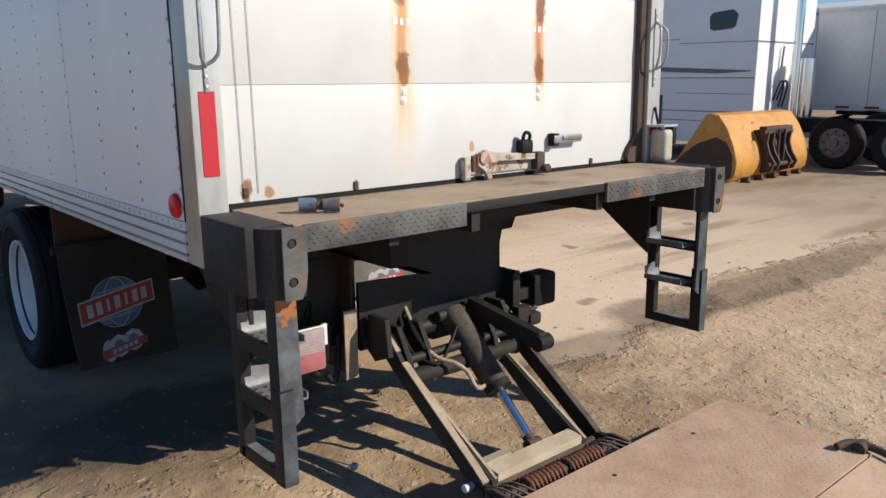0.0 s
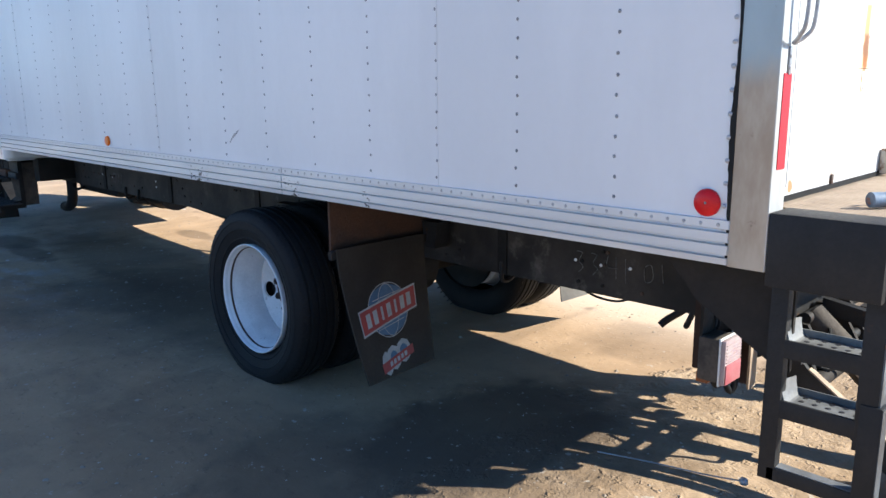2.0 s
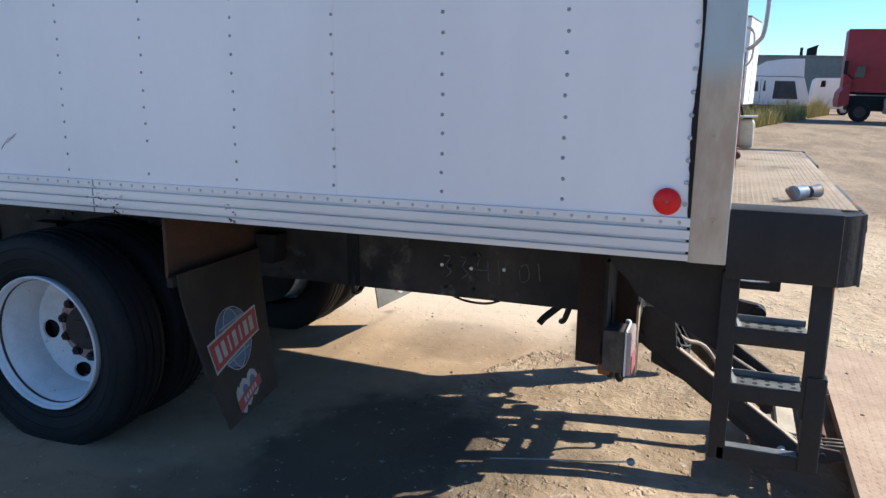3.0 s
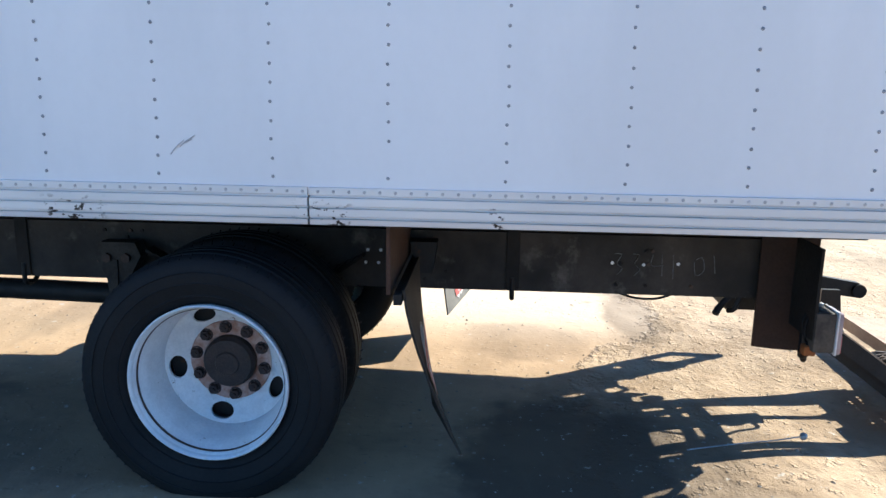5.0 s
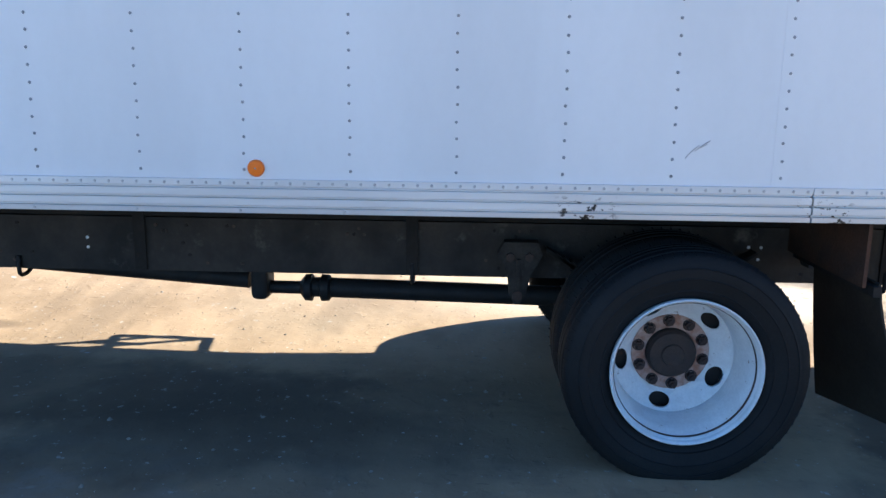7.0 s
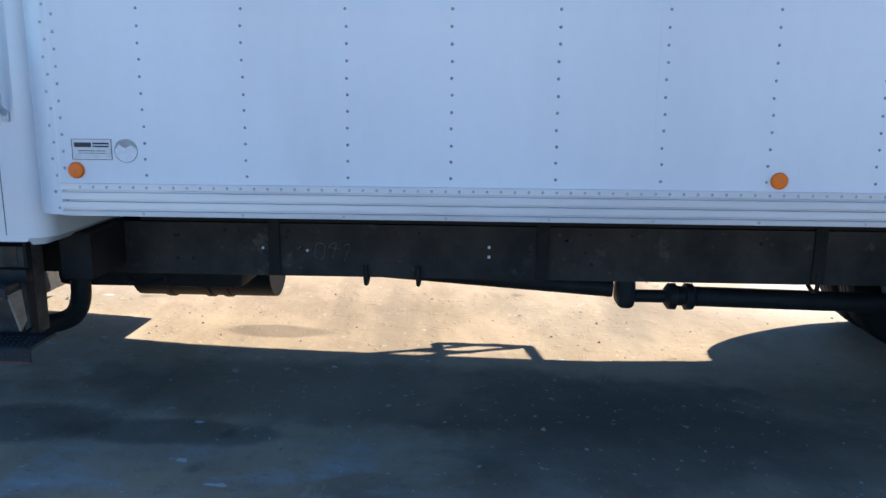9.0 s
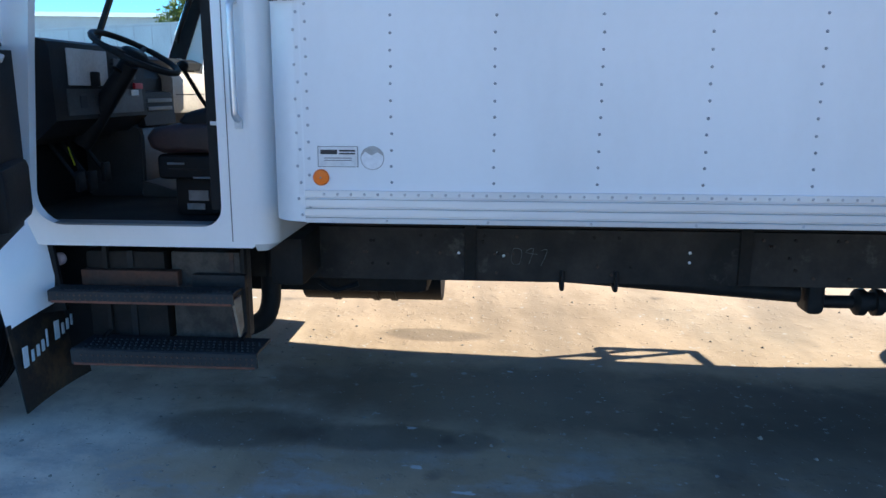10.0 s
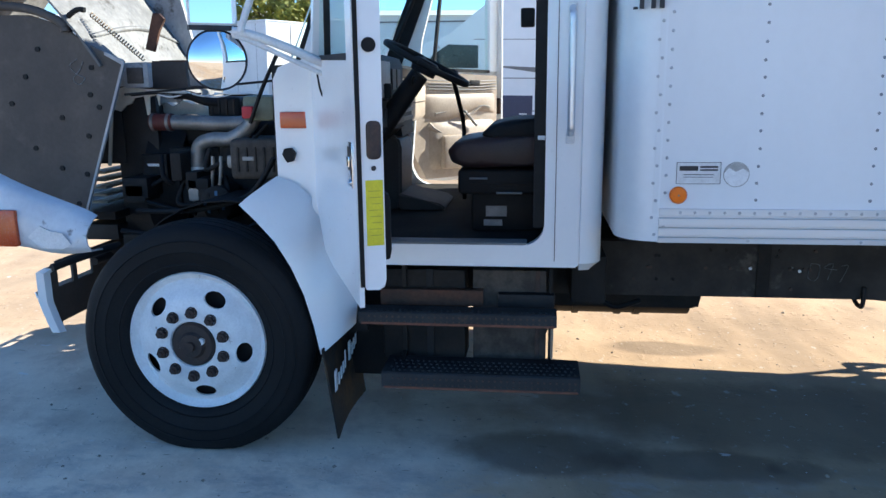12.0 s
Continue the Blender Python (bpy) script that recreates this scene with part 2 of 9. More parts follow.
light_blue = surf("blue_grey_can_paint", (0.14, 0.20, 0.29), (0.06, 0.075, 0.10), 0.6, 0.0, scale=14, fine=90, relief=0.1, patch=RUST, patch_at=(0.56, 0.66), patch_scale=16)
handle_grey = surf("worn_grey_tube", (0.42, 0.43, 0.45), (0.27, 0.275, 0.285), 0.45, 0.3, scale=18, fine=120, relief=0.1)
ink = surf("black_print", (0.02, 0.02, 0.025), None, 0.5, scale=20, fine=100, relief=0)
white_ink = surf("white_print", (0.80, 0.80, 0.80), (0.7, 0.7, 0.7), 0.6, scale=20, fine=100, relief=0)
chalk = surf("chalk_mark", (0.24, 0.24, 0.235), (0.08, 0.08, 0.08), 0.9, scale=60, fine=300, relief=0)
globe_blue = surf("faded_blue_print", (0.055, 0.115, 0.20), (0.09, 0.16, 0.25), 0.7, scale=20, fine=120, relief=0)
banner_red = surf("faded_red_print", (0.35, 0.05, 0.04), (0.28, 0.05, 0.045), 0.7, scale=20, fine=120, relief=0)
print_white = surf("dusty_white_print", (0.42, 0.42, 0.41), (0.32, 0.32, 0.31), 0.7, scale=20, fine=120, relief=0)
clear_glass = glass("window_glass", (0.80, 0.96, 0.95))
dark_glass = surf("dark_tinted_glass", (0.010, 0.012, 0.016), (0.014, 0.016, 0.02), 0.12, scale=3, fine=20, relief=0)
tan_box = surf("dusty_cream_paint", (0.50, 0.46, 0.38), (0.36, 0.31, 0.24), 0.6, scale=9, fine=80, relief=0.2)
lamp_lens = surf("clouded_lamp_lens", (0.38, 0.33, 0.33), (0.33, 0.23, 0.24), 0.3, scale=14, fine=120, relief=0.05)
faded_lens = surf("faded_red_lens", (0.33, 0.06, 0.075), (0.36, 0.14, 0.15), 0.35, scale=12, fine=150, relief=0.05)
paper_grey = surf("weathered_grey_paper", (0.44, 0.43, 0.41), (0.36, 0.35, 0.33), 0.8, scale=40, fine=200, relief=0)
olive_ink = surf("olive_print", (0.50, 0.44, 0.04), None, 0.6, scale=20, fine=100, relief=0)
mirror_glass, _t, _p = nodes("mirror_glass")
_p.inputs["Base Color"].default_value = (0.88, 0.90, 0.92, 1)
_p.inputs["Metallic"].default_value, _p.inputs["Roughness"].default_value = 1.0, 0.02


def rear_door_paint():
    """White door paint with rust round the hinges that runs down, and rust spots along the bottom edge."""
    m, t, p = nodes("white_roll_door_paint")
    s = xyz(t)
    wob = math_(t, "MULTIPLY", math_(t, "SUBTRACT", noise_(t, 3, 3), 0.5), 0.04)
    x = math_(t, "ADD", s[0], wob)
    run = noise_(t, 1.0, 5, 0.6, stretch=(45, 1, 2.2))
    rag = math_(t, "MULTIPLY", math_(t, "SUBTRACT", noise_(t, 22, 6, 0.7), 0.5), 4.5)
    c = mix(t, ramp(t, noise_(t, 2.0, 4), 0.35, 0.7), (0.62, 0.625, 0.62), (0.56, 0.56, 0.55))

    def band(xc, half):
        return math_(t, "SUBTRACT", 1.0, ramp(t, math_(t, "ABSOLUTE", math_(t, "SUBTRACT", x, xc)), half * 0.25, half))

    # wide pale stain, then the narrow orange run: x, half width, z from, z to, weight
    for xc, half, z0, z1, most, col in ((0.85, 0.085, 1.22, 1.62, 0.75, (0.66, 0.50, 0.30)), (1.60, 0.06, 1.40, 1.72, 0.6, (0.66, 0.50, 0.30)), (0.85, 0.035, 1.42, 1.72, 0.85, (0.52, 0.25, 0.075)), (1.60, 0.038, 1.60, 1.68, 0.95, (0.44, 0.17, 0.045))):
        w = math_(t, "MULTIPLY", math_(t, "MULTIPLY", band(xc, half), ramp(t, s[2], z0, z1)), ramp(t, run, 0.25, 0.55))
        c = mix(t, math_(t, "MULTIPLY", w, most), c, col)
    # rust blotches: x, z, half axes, colour
    for cx, cz, rx, rz, col in ((0.85, 1.725, 0.032, 0.046, (0.20, 0.085, 0.035)), (0.855, 1.672, 0.022, 0.026, (0.30, 0.12, 0.03)), (1.60, 1.715, 0.028, 0.055, (0.22, 0.085, 0.03)), (0.84, 2.02, 0.04, 0.07, (0.20, 0.075, 0.025)), (1.605, 2.0, 0.03, 0.10, (0.17, 0.06, 0.022)), (0.185, 1.31, 0.022, 0.040, (0.26, 0.11, 0.035)), (0.27, 1.30, 0.020, 0.022, (0.42, 0.20, 0.06)), (0.62, 1.292, 0.014, 0.020, (0.34, 0.14, 0.04)), (1.20, 1.40, 0.012, 0.02, (0.5, 0.25, 0.10)), (2.30, 1.31, 0.03, 0.04, (0.16, 0.09, 0.05))):
        dx = math_(t, "DIVIDE", math_(t, "SUBTRACT", s[0], cx), rx)
        dz = math_(t, "DIVIDE", math_(t, "SUBTRACT", s[2], cz), rz)
        d = math_(t, "ADD", math_(t, "ADD", math_(t, "MULTIPLY", dx, dx), math_(t, "MULTIPLY", dz, dz)), rag)
        c = mix(t, math_(t, "MULTIPLY", math_(t, "SUBTRACT", 1.0, ramp(t, d, 0.5, 1.5)), 0.9), c, col)
    spots = math_(t, "MULTIPLY", ramp(t, noise_(t, 9, 5, 0.7), 0.66, 0.74), math_(t, "SUBTRACT", 1.0, ramp(t, s[2], 1.27, 1.31)))
    c = mix(t, spots, c, (0.36, 0.15, 0.05))
    c = mix(t, math_(t, "MULTIPLY", ramp(t, noise_(t, 40, 2, 0.5), 0.72, 0.76), 0.5), c, (0.45, 0.40, 0.33))
    t.links.new(c, p.inputs["Base Color"])
    p.inputs["Roughness"].default_value = 0.5
    bumped(t, p, noise_(t, 4, 3), 0.06, 0.01)
    return m


def post_paint():
    """Bare galvanised post: tan stains, and a rest of pale blue paint higher up."""
    m, t, p = nodes("stained_steel_post")
    s = xyz(t)
    n = noise_(t, 6, 5, 0.65, stretch=(1, 1, 0.4))
    c = mix(t, ramp(t, n, 0.36, 0.66), (0.47, 0.435, 0.37), (0.35, 0.295, 0.23))
    blue = math_(t, "MULTIPLY", ramp(t, math_(t, "ADD", s[2], math_(t, "MULTIPLY", n, 0.18)), 1.69, 1.79), 0.75)
    blue = math_(t, "MULTIPLY", blue, math_(t, "SUBTRACT", 1.0, ramp(t, s[0], 1.0, 1.2)))
    c = mix(t, blue, c, (0.33, 0.45, 0.53))
    c = mix(t, ramp(t, noise_(t, 14, 5, 0.7), 0.62, 0.74), c, (0.17, 0.13, 0.10))
    rear = math_(t, "SUBTRACT", 1.0, ramp(t, s[1], -0.0005, 0.004))
    c = mix(t, math_(t, "MULTIPLY", rear, 0.8), c, mix(t, ramp(t, n, 0.36, 0.66), (0.52, 0.55, 0.57), (0.40, 0.41, 0.41)))
    t.links.new(c, p.inputs["Base Color"])
    p.inputs["Roughness"].default_value, p.inputs["Metallic"].default_value = 0.5, 0.25
    bumped(t, p, n, 0.15, 0.004)
    return m


def flange_paint():
    """Scraped blue-grey flange, rusted orange at its head."""
    m, t, p = nodes("scraped_flange")
    s = xyz(t)
    n = noise_(t, 9, 6, 0.65)
    c = mix(t, ramp(t, n, 0.35, 0.65), (0.12, 0.135, 0.15), (0.04, 0.044, 0.048))
    up = ramp(t, math_(t, "ADD", s[2], math_(t, "MULTIPLY", math_(t, "SUBTRACT", noise_(t, 22, 5, 0.65), 0.5), 0.35)), 0.94, 0.985)
    c = mix(t, math_(t, "MULTIPLY", up, 0.9), c, (0.34, 0.125, 0.03))
    c = mix(t, math_(t, "MULTIPLY", ramp(t, noise_(t, 40, 4, 0.6), 0.58, 0.66), up), c, (0.11, 0.05, 0.03))
    t.links.new(c, p.inputs["Base Color"])
    p.inputs["Roughness"].default_value, p.inputs["Metallic"].default_value = 0.55, 0.15
    bumped(t, p, n, 0.3, 0.004)
    return m


def scuffed_rail():
    """The left bottom rail: aluminium with black scrapes by its joint and by the wheel."""
    m, t, p = nodes("scraped_aluminium_rail")
    s = xyz(t)
    n = noise_(t, 5, 4, 0.6, stretch=(1, 0.15, 1))
    c = mix(t, ramp(t, n, 0.3, 0.7), (0.68, 0.69, 0.70), (0.56, 0.57, 0.585))
    near = None
    for yc, wide in ((2.36, 0.13), (3.26, 0.14), (1.75, 0.03)):
        a = math_(t, "SUBTRACT", 1.0, ramp(t, math_(t, "ABSOLUTE", math_(t, "SUBTRACT", s[1], yc)), wide * 0.5, wide))
        near = a if near is None else math_(t, "MAXIMUM", near, a)
    w = math_(t, "MULTIPLY", near, ramp(t, noise_(t, 30, 3, 0.6, stretch=(1, 1, 1.6)), 0.57, 0.62))
    w = math_(t, "MULTIPLY", w, math_(t, "SUBTRACT", 1.0, ramp(t, s[2], 1.14, 1.19)))
    c = mix(t, w, c, (0.02, 0.018, 0.016))
    t.links.new(c, p.inputs["Base Color"])
    p.inputs["Metallic"].default_value, p.inputs["Roughness"].default_value = 0.3, 0.42
    bumped(t, p, n, 0.06, 0.004)
    return m


def yard_dirt():
    """Packed sandy yard: pale tracks, darker damp patches, oil stains, painted shade and bounced light, clods and grit.
    """
    m, t, p = nodes("packed_sandy_dirt")
    s = xyz(t)
    broad = noise_(t, 0.22, 5, 0.55)
    mid = noise_(t, 1.1, 6, 0.6)
    clod = noise_(t, 9, 6, 0.65)
    grit = noise_(t, 70, 4, 0.7)
    tracks = noise_(t, 0.9, 4, 0.55, stretch=(0.25, 1.4, 1))
    # loose sand away from the truck, smooth packed earth beside and under it
    edge = math_(t, "MULTIPLY", math_(t, "SUBTRACT", mid, 0.5), 2.5)
    # the hard pan ends in a broken edge behind the rear axle
    rim_y = math_(t, "SUBTRACT", math_(t, "ADD", math_(t, "MULTIPLY", ramp(t, s[0], 3.1, 4.2), 0.5), 1.28), math_(t, "MULTIPLY", ramp(t, s[0], 1.1, 3.0), 0.72))
    broken = math_(t, "MULTIPLY", math_(t, "SUBTRACT", noise_(t, 2.2, 6, 0.65), 0.5), 1.1)
    loose = math_(t, "SUBTRACT", 1.0, ramp(t, math_(t, "SUBTRACT", math_(t, "ADD", s[1], broken), rim_y), -0.07, 0.07))
    sand = mix(t, ramp(t, mid, 0.34, 0.66), (0.53, 0.395, 0.26), (0.44, 0.32, 0.205))
    sand = mix(t, math_(t, "MULTIPLY", ramp(t, clod, 0.54, 0.74), 0.22), sand, (0.32, 0.225, 0.14))
    sand = mix(t, math_(t, "MULTIPLY", ramp(t, noise_(t, 2.4, 7, 0.62), 0.52, 0.68), 0.5), sand, (0.34, 0.24, 0.15))
    packed = mix(t, ramp(t, mid, 0.34, 0.66), (0.44, 0.305, 0.18), (0.36, 0.245, 0.145))
    packed = mix(t, math_(t, "MULTIPLY", ramp(t, noise_(t, 2.2, 6, 0.65, stretch=(1, 0.5, 1)), 0.46, 0.68), 0.6), packed, (0.22, 0.16, 0.105))
    packed = mix(t, math_(t, "MULTIPLY", ramp(t, noise_(t, 7.5, 5, 0.65), 0.54, 0.70), 0.35), packed, (0.20, 0.148, 0.10))
    packed = mix(t, math_(t, "MULTIPLY", ramp(t, noise_(t, 5.0, 6, 0.7, stretch=(0.4, 1, 1)), 0.60, 0.72), 0.5), packed, (0.55, 0.42, 0.29))
    # a swept hard pan, paler, past the truck's far flank
    pan = mix(t, ramp(t, noise_(t, 1.7, 6, 0.62, stretch=(0.6, 1, 1)), 0.36, 0.66), (0.465, 0.320, 0.195), (0.34, 0.232, 0.138))
    packed = mix(t, ramp(t, math_(t, "ADD", s[0], math_(t, "MULTIPLY", edge, 0.4)), 1.1, 1.7), packed, pan)
    chalky = math_(t, "MULTIPLY", math_(t, "MULTIPLY", ramp(t, s[0], 1.9, 2.8), math_(t, "SUBTRACT", 1.0, ramp(t, math_(t, "ADD", s[1], edge), 2.6, 5.0))), 0.75)
    packed = mix(t, chalky, packed, (0.68, 0.54, 0.40))
    c = mix(t, loose, packed, sand)
    # oily brown soil round the rear, dusty nose ground painted paler for bounced light
    sx = math_(t, "DIVIDE", math_(t, "SUBTRACT", s[0], 0.9), 2.2)
    sy = math_(t, "DIVIDE", math_(t, "SUBTRACT", s[1], -0.45), 1.35)
    soil = math_(t, "SUBTRACT", 1.0, ramp(t, math_(t, "ADD", math_(t, "ADD", math_(t, "MULTIPLY", sx, sx), math_(t, "MULTIPLY", sy, sy)), math_(t, "MULTIPLY", edge, 0.5)), 0.45, 1.3))
    strip = math_(t, "MULTIPLY", math_(t, "MULTIPLY", loose, ramp(t, math_(t, "ADD", s[1], math_(t, "MULTIPLY", edge, 0.3)), -0.3, 0.4)), math_(t, "SUBTRACT", 1.0, ramp(t, s[0], 2.4, 3.4)))
    soil = math_(t, "MAXIMUM", soil, strip)
    c = mix(t, math_(t, "MULTIPLY", soil, math_(t, "ADD", math_(t, "MULTIPLY", ramp(t, noise_(t, 1.6, 5, 0.65), 0.40, 0.62), 0.5), 0.20)), c, (0.200, 0.132, 0.072))
    c = mix(t, math_(t, "MULTIPLY", ramp(t, tracks, 0.52, 0.66), 0.7), c, (0.27, 0.19, 0.12))
    c = mix(t, math_(t, "MULTIPLY", ramp(t, broad, 0.50, 0.68), 0.45), c, (0.57, 0.455, 0.315))
    c = mix(t, math_(t, "MULTIPLY", ramp(t, grit, 0.62, 0.78), 0.4), c, (0.60, 0.52, 0.42))
    c = mix(t, math_(t, "MULTIPLY", ramp(t, noise_(t, 2.3, 2, 0.5), 0.68, 0.75), 0.6), c, (0.13, 0.10, 0.075))
    # Pale dust doubles as bounced light: painted in the shade, faded out in sun.
    dust_bounce = math_(t, "MULTIPLY", ramp(t, math_(t, "ADD", s[1], edge), 7.2, 8.7), math_(t, "SUBTRACT", 0.95, math_(t, "MULTIPLY", ramp(t, s[0], 0.8, 1.7), 0.8)))
    c = mix(t, dust_bounce, c, mix(t, ramp(t, noise_(t, 3.1, 6, 0.65), 0.40, 0.64), (0.80, 0.67, 0.52), (0.62, 0.50, 0.385)))
    # pale lane along the near flank: scuffed chalk, and its lighter shade painted in
    lane = math_(t, "SUBTRACT", 1.0, ramp(t, math_(t, "ADD", s[0], math_(t, "MULTIPLY", edge, 0.35)), -0.35, 0.45))
    lane = math_(t, "MULTIPLY", lane, ramp(t, math_(t, "ADD", s[1], edge), 3.5, 6.5))
    c = mix(t, math_(t, "MULTIPLY", lane, ramp(t, noise_(t, 4.2, 7, 0.68, stretch=(1, 0.6, 1)), 0.44, 0.70)), c, (0.40, 0.355, 0.31))
    far = ramp(t, math_(t, "ADD", s[0], edge), 6.0, 12.0)
    worn = math_(t, "ADD", math_(t, "MULTIPLY", ramp(t, noise_(t, 0.7, 6, 0.65, stretch=(0.35, 1, 1)), 0.42, 0.62), 0.35), 0.55)
    c = mix(t, math_(t, "MULTIPLY", far, worn), c, (0.21, 0.155, 0.105))
    # stains and painted truck shade: centre x, y, half axes, darkness
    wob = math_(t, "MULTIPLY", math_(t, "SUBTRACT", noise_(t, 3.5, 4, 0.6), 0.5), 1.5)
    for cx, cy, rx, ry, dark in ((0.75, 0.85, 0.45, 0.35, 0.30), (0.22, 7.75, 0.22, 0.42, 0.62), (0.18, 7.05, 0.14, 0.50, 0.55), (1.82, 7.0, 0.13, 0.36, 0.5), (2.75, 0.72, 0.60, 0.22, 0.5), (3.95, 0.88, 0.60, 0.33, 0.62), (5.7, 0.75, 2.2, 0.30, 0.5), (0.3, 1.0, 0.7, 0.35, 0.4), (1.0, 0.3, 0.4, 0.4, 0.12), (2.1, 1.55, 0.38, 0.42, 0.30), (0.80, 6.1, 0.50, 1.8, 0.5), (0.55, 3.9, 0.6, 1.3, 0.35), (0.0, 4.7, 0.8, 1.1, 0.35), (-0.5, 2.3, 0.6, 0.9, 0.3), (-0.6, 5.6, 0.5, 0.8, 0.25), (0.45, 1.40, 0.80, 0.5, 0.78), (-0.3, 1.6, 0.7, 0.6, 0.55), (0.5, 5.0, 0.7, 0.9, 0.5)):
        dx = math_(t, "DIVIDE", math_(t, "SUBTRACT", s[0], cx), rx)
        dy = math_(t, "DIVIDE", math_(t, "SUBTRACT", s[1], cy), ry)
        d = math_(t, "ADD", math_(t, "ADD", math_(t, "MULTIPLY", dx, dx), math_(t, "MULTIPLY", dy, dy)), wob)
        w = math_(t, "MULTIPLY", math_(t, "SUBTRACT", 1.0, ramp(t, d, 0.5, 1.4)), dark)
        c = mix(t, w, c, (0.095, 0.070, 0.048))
    # hard pale slab remains beside the truck
    c = mix(t, math_(t, "MULTIPLY", ramp(t, noise_(t, 14, 3, 0.6), 0.66, 0.72), 0.55), c, (0.50, 0.46, 0.40))
    c = mix(t, math_(t, "MULTIPLY", ramp(t, noise_(t, 38, 2, 0.5), 0.735, 0.765), 0.7), c, (0.72, 0.68, 0.62))
    splat = ramp(t, noise_(t, 6.5, 3, 0.5, stretch=(1.3, 0.7, 1)), 0.70, 0.74)
    c = mix(t, math_(t, "MULTIPLY", math_(t, "MULTIPLY", splat, ramp(t, s[1], 5.0, 6.5)), 0.55), c, (0.74, 0.72, 0.70))
    c = mix(t, math_(t, "MULTIPLY", ramp(t, noise_(t, 24, 3, 0.6, stretch=(1, 0.35, 1)), 0.66, 0.72), 0.4), c, (0.14, 0.10, 0.07))
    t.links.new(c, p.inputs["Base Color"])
    p.inputs["Roughness"].default_value = 0.95
    p.inputs["Specular IOR Level"].default_value = 0.2
    lumps = ramp(t, noise_(t, 15, 3, 0.6), 0.56, 0.72)
    h = math_(t, "ADD", math_(t, "MULTIPLY", noise_(t, 4.5, 7, 0.6), 1.5), math_(t, "MULTIPLY", grit, 0.10))
    h = math_(t, "ADD", h, math_(t, "MULTIPLY", lumps, 0.35))
    h = math_(t, "MULTIPLY", h, math_(t, "ADD", math_(t, "MULTIPLY", loose, 0.8), 0.2))
    bumped(t, p, h, 0.7, 0.04)
    return m


def leafy(name, a, b):
    m, t, p = nodes(name)
    info = t.nodes.new("ShaderNodeNewGeometry")
    t.links.new(mix(t, info.outputs["Random Per Island"], a, b), p.inputs["Base Color"])
    p.inputs["Roughness"].default_value = 0.65
    p.inputs["Subsurface Weight"].default_value = 0.0
    return m


flange_mat = flange_paint()
door_paint, post_mat, left_rail, dirt = rear_door_paint(), post_paint(), scuffed_rail(), yard_dirt()
leaf_mat = leafy("green_yellow_leaves", (0.14, 0.16, 0.02), (0.30, 0.27, 0.03))
weed_mat = leafy("dry_weed_blades", (0.12, 0.145, 0.03), (0.46, 0.35, 0.13))
bark = surf("bark", (0.10, 0.07, 0.05), None, 0.9, scale=8, fine=60, relief=0.5)
stone = surf("grit_stone", (0.36, 0.30, 0.23), (0.22, 0.18, 0.14), 0.9, scale=20, fine=100, relief=0.2)


# ---- mesh helpers ----
def part(name, bm, material, parent=None, label="", smooth=30, kind=""):
    """Links a bmesh as one mesh object, under a thing or a part."""
    bmesh.ops.remove_doubles(bm, verts=bm.verts, dist=1e-5)
    bmesh.ops.recalc_face_normals(bm, faces=bm.faces)
    me = bpy.data.meshes.new(name)
    bm.to_mesh(me)
    bm.free()
    me.materials.append(material)
    if smooth:
        me.shade_smooth()
        me.set_sharp_from_angle(angle=radians(smooth))
    ob = new(name, me)
    ob.parent = parent
    return tagged(ob, label=label, kind=kind)


def thing(name, label, category, m=None, group=""):
    ob = new(name)
    ob.empty_display_size = 0.2
    ob.matrix_world = m or Matrix()
    return tagged(ob, label, category, group)


def box(bm, x0, x1, y0, y1, z0, z1, bevel=0.0, segs=2):
    made = bmesh.ops.create_cube(bm, size=1, matrix=Matrix.Translation(((x0 + x1) / 2, (y0 + y1) / 2, (z0 + z1) / 2)) @ Matrix.Diagonal((abs(x1 - x0), abs(y1 - y0), abs(z1 - z0), 1)))
    if bevel:
        vs = set(made["verts"])
        es = [e for e in bm.edges if e.verts[0] in vs and e.verts[1] in vs]
        bmesh.ops.bevel(bm, geom=es, offset=bevel, segments=segs, profile=0.6, affect="EDGES", clamp_overlap=True)
    return bm


def cube(*a, **k):
    return box(bmesh.new(), *a, **k)


def ends(axis, u, v, w):
    return {"x": (w, u, v), "y": (u, w, v), "z": (u, v, w)}[axis]


def prism(bm, pts, axis, a, b):
    """A polygon in the plane across the axis ((y, z), (x, z) or (x, y)), drawn out from a to b."""
    lo = [bm.verts.new(ends(axis, u, v, a)) for u, v in pts]
    hi = [bm.verts.new(ends(axis, u, v, b)) for u, v in pts]
    bm.faces.new(lo[::-1])
    bm.faces.new(hi)
    for i in range(len(pts)):
        j = (i + 1) % len(pts)
        bm.faces.new((lo[i], lo[j], hi[j], hi[i]))
    return bm


def rod(bm, a, b, r, r2=None, segs=14):
    a, b = Vector(a), Vector(b)
    d = b - a
    m = Matrix.Translation((a + b) / 2) @ d.to_track_quat("Z", "Y").to_matrix().to_4x4()
    bmesh.ops.create_cone(bm, cap_ends=True, segments=segs, radius1=r, radius2=r if r2 is None else r2, depth=d.length, matrix=m)
    return bm


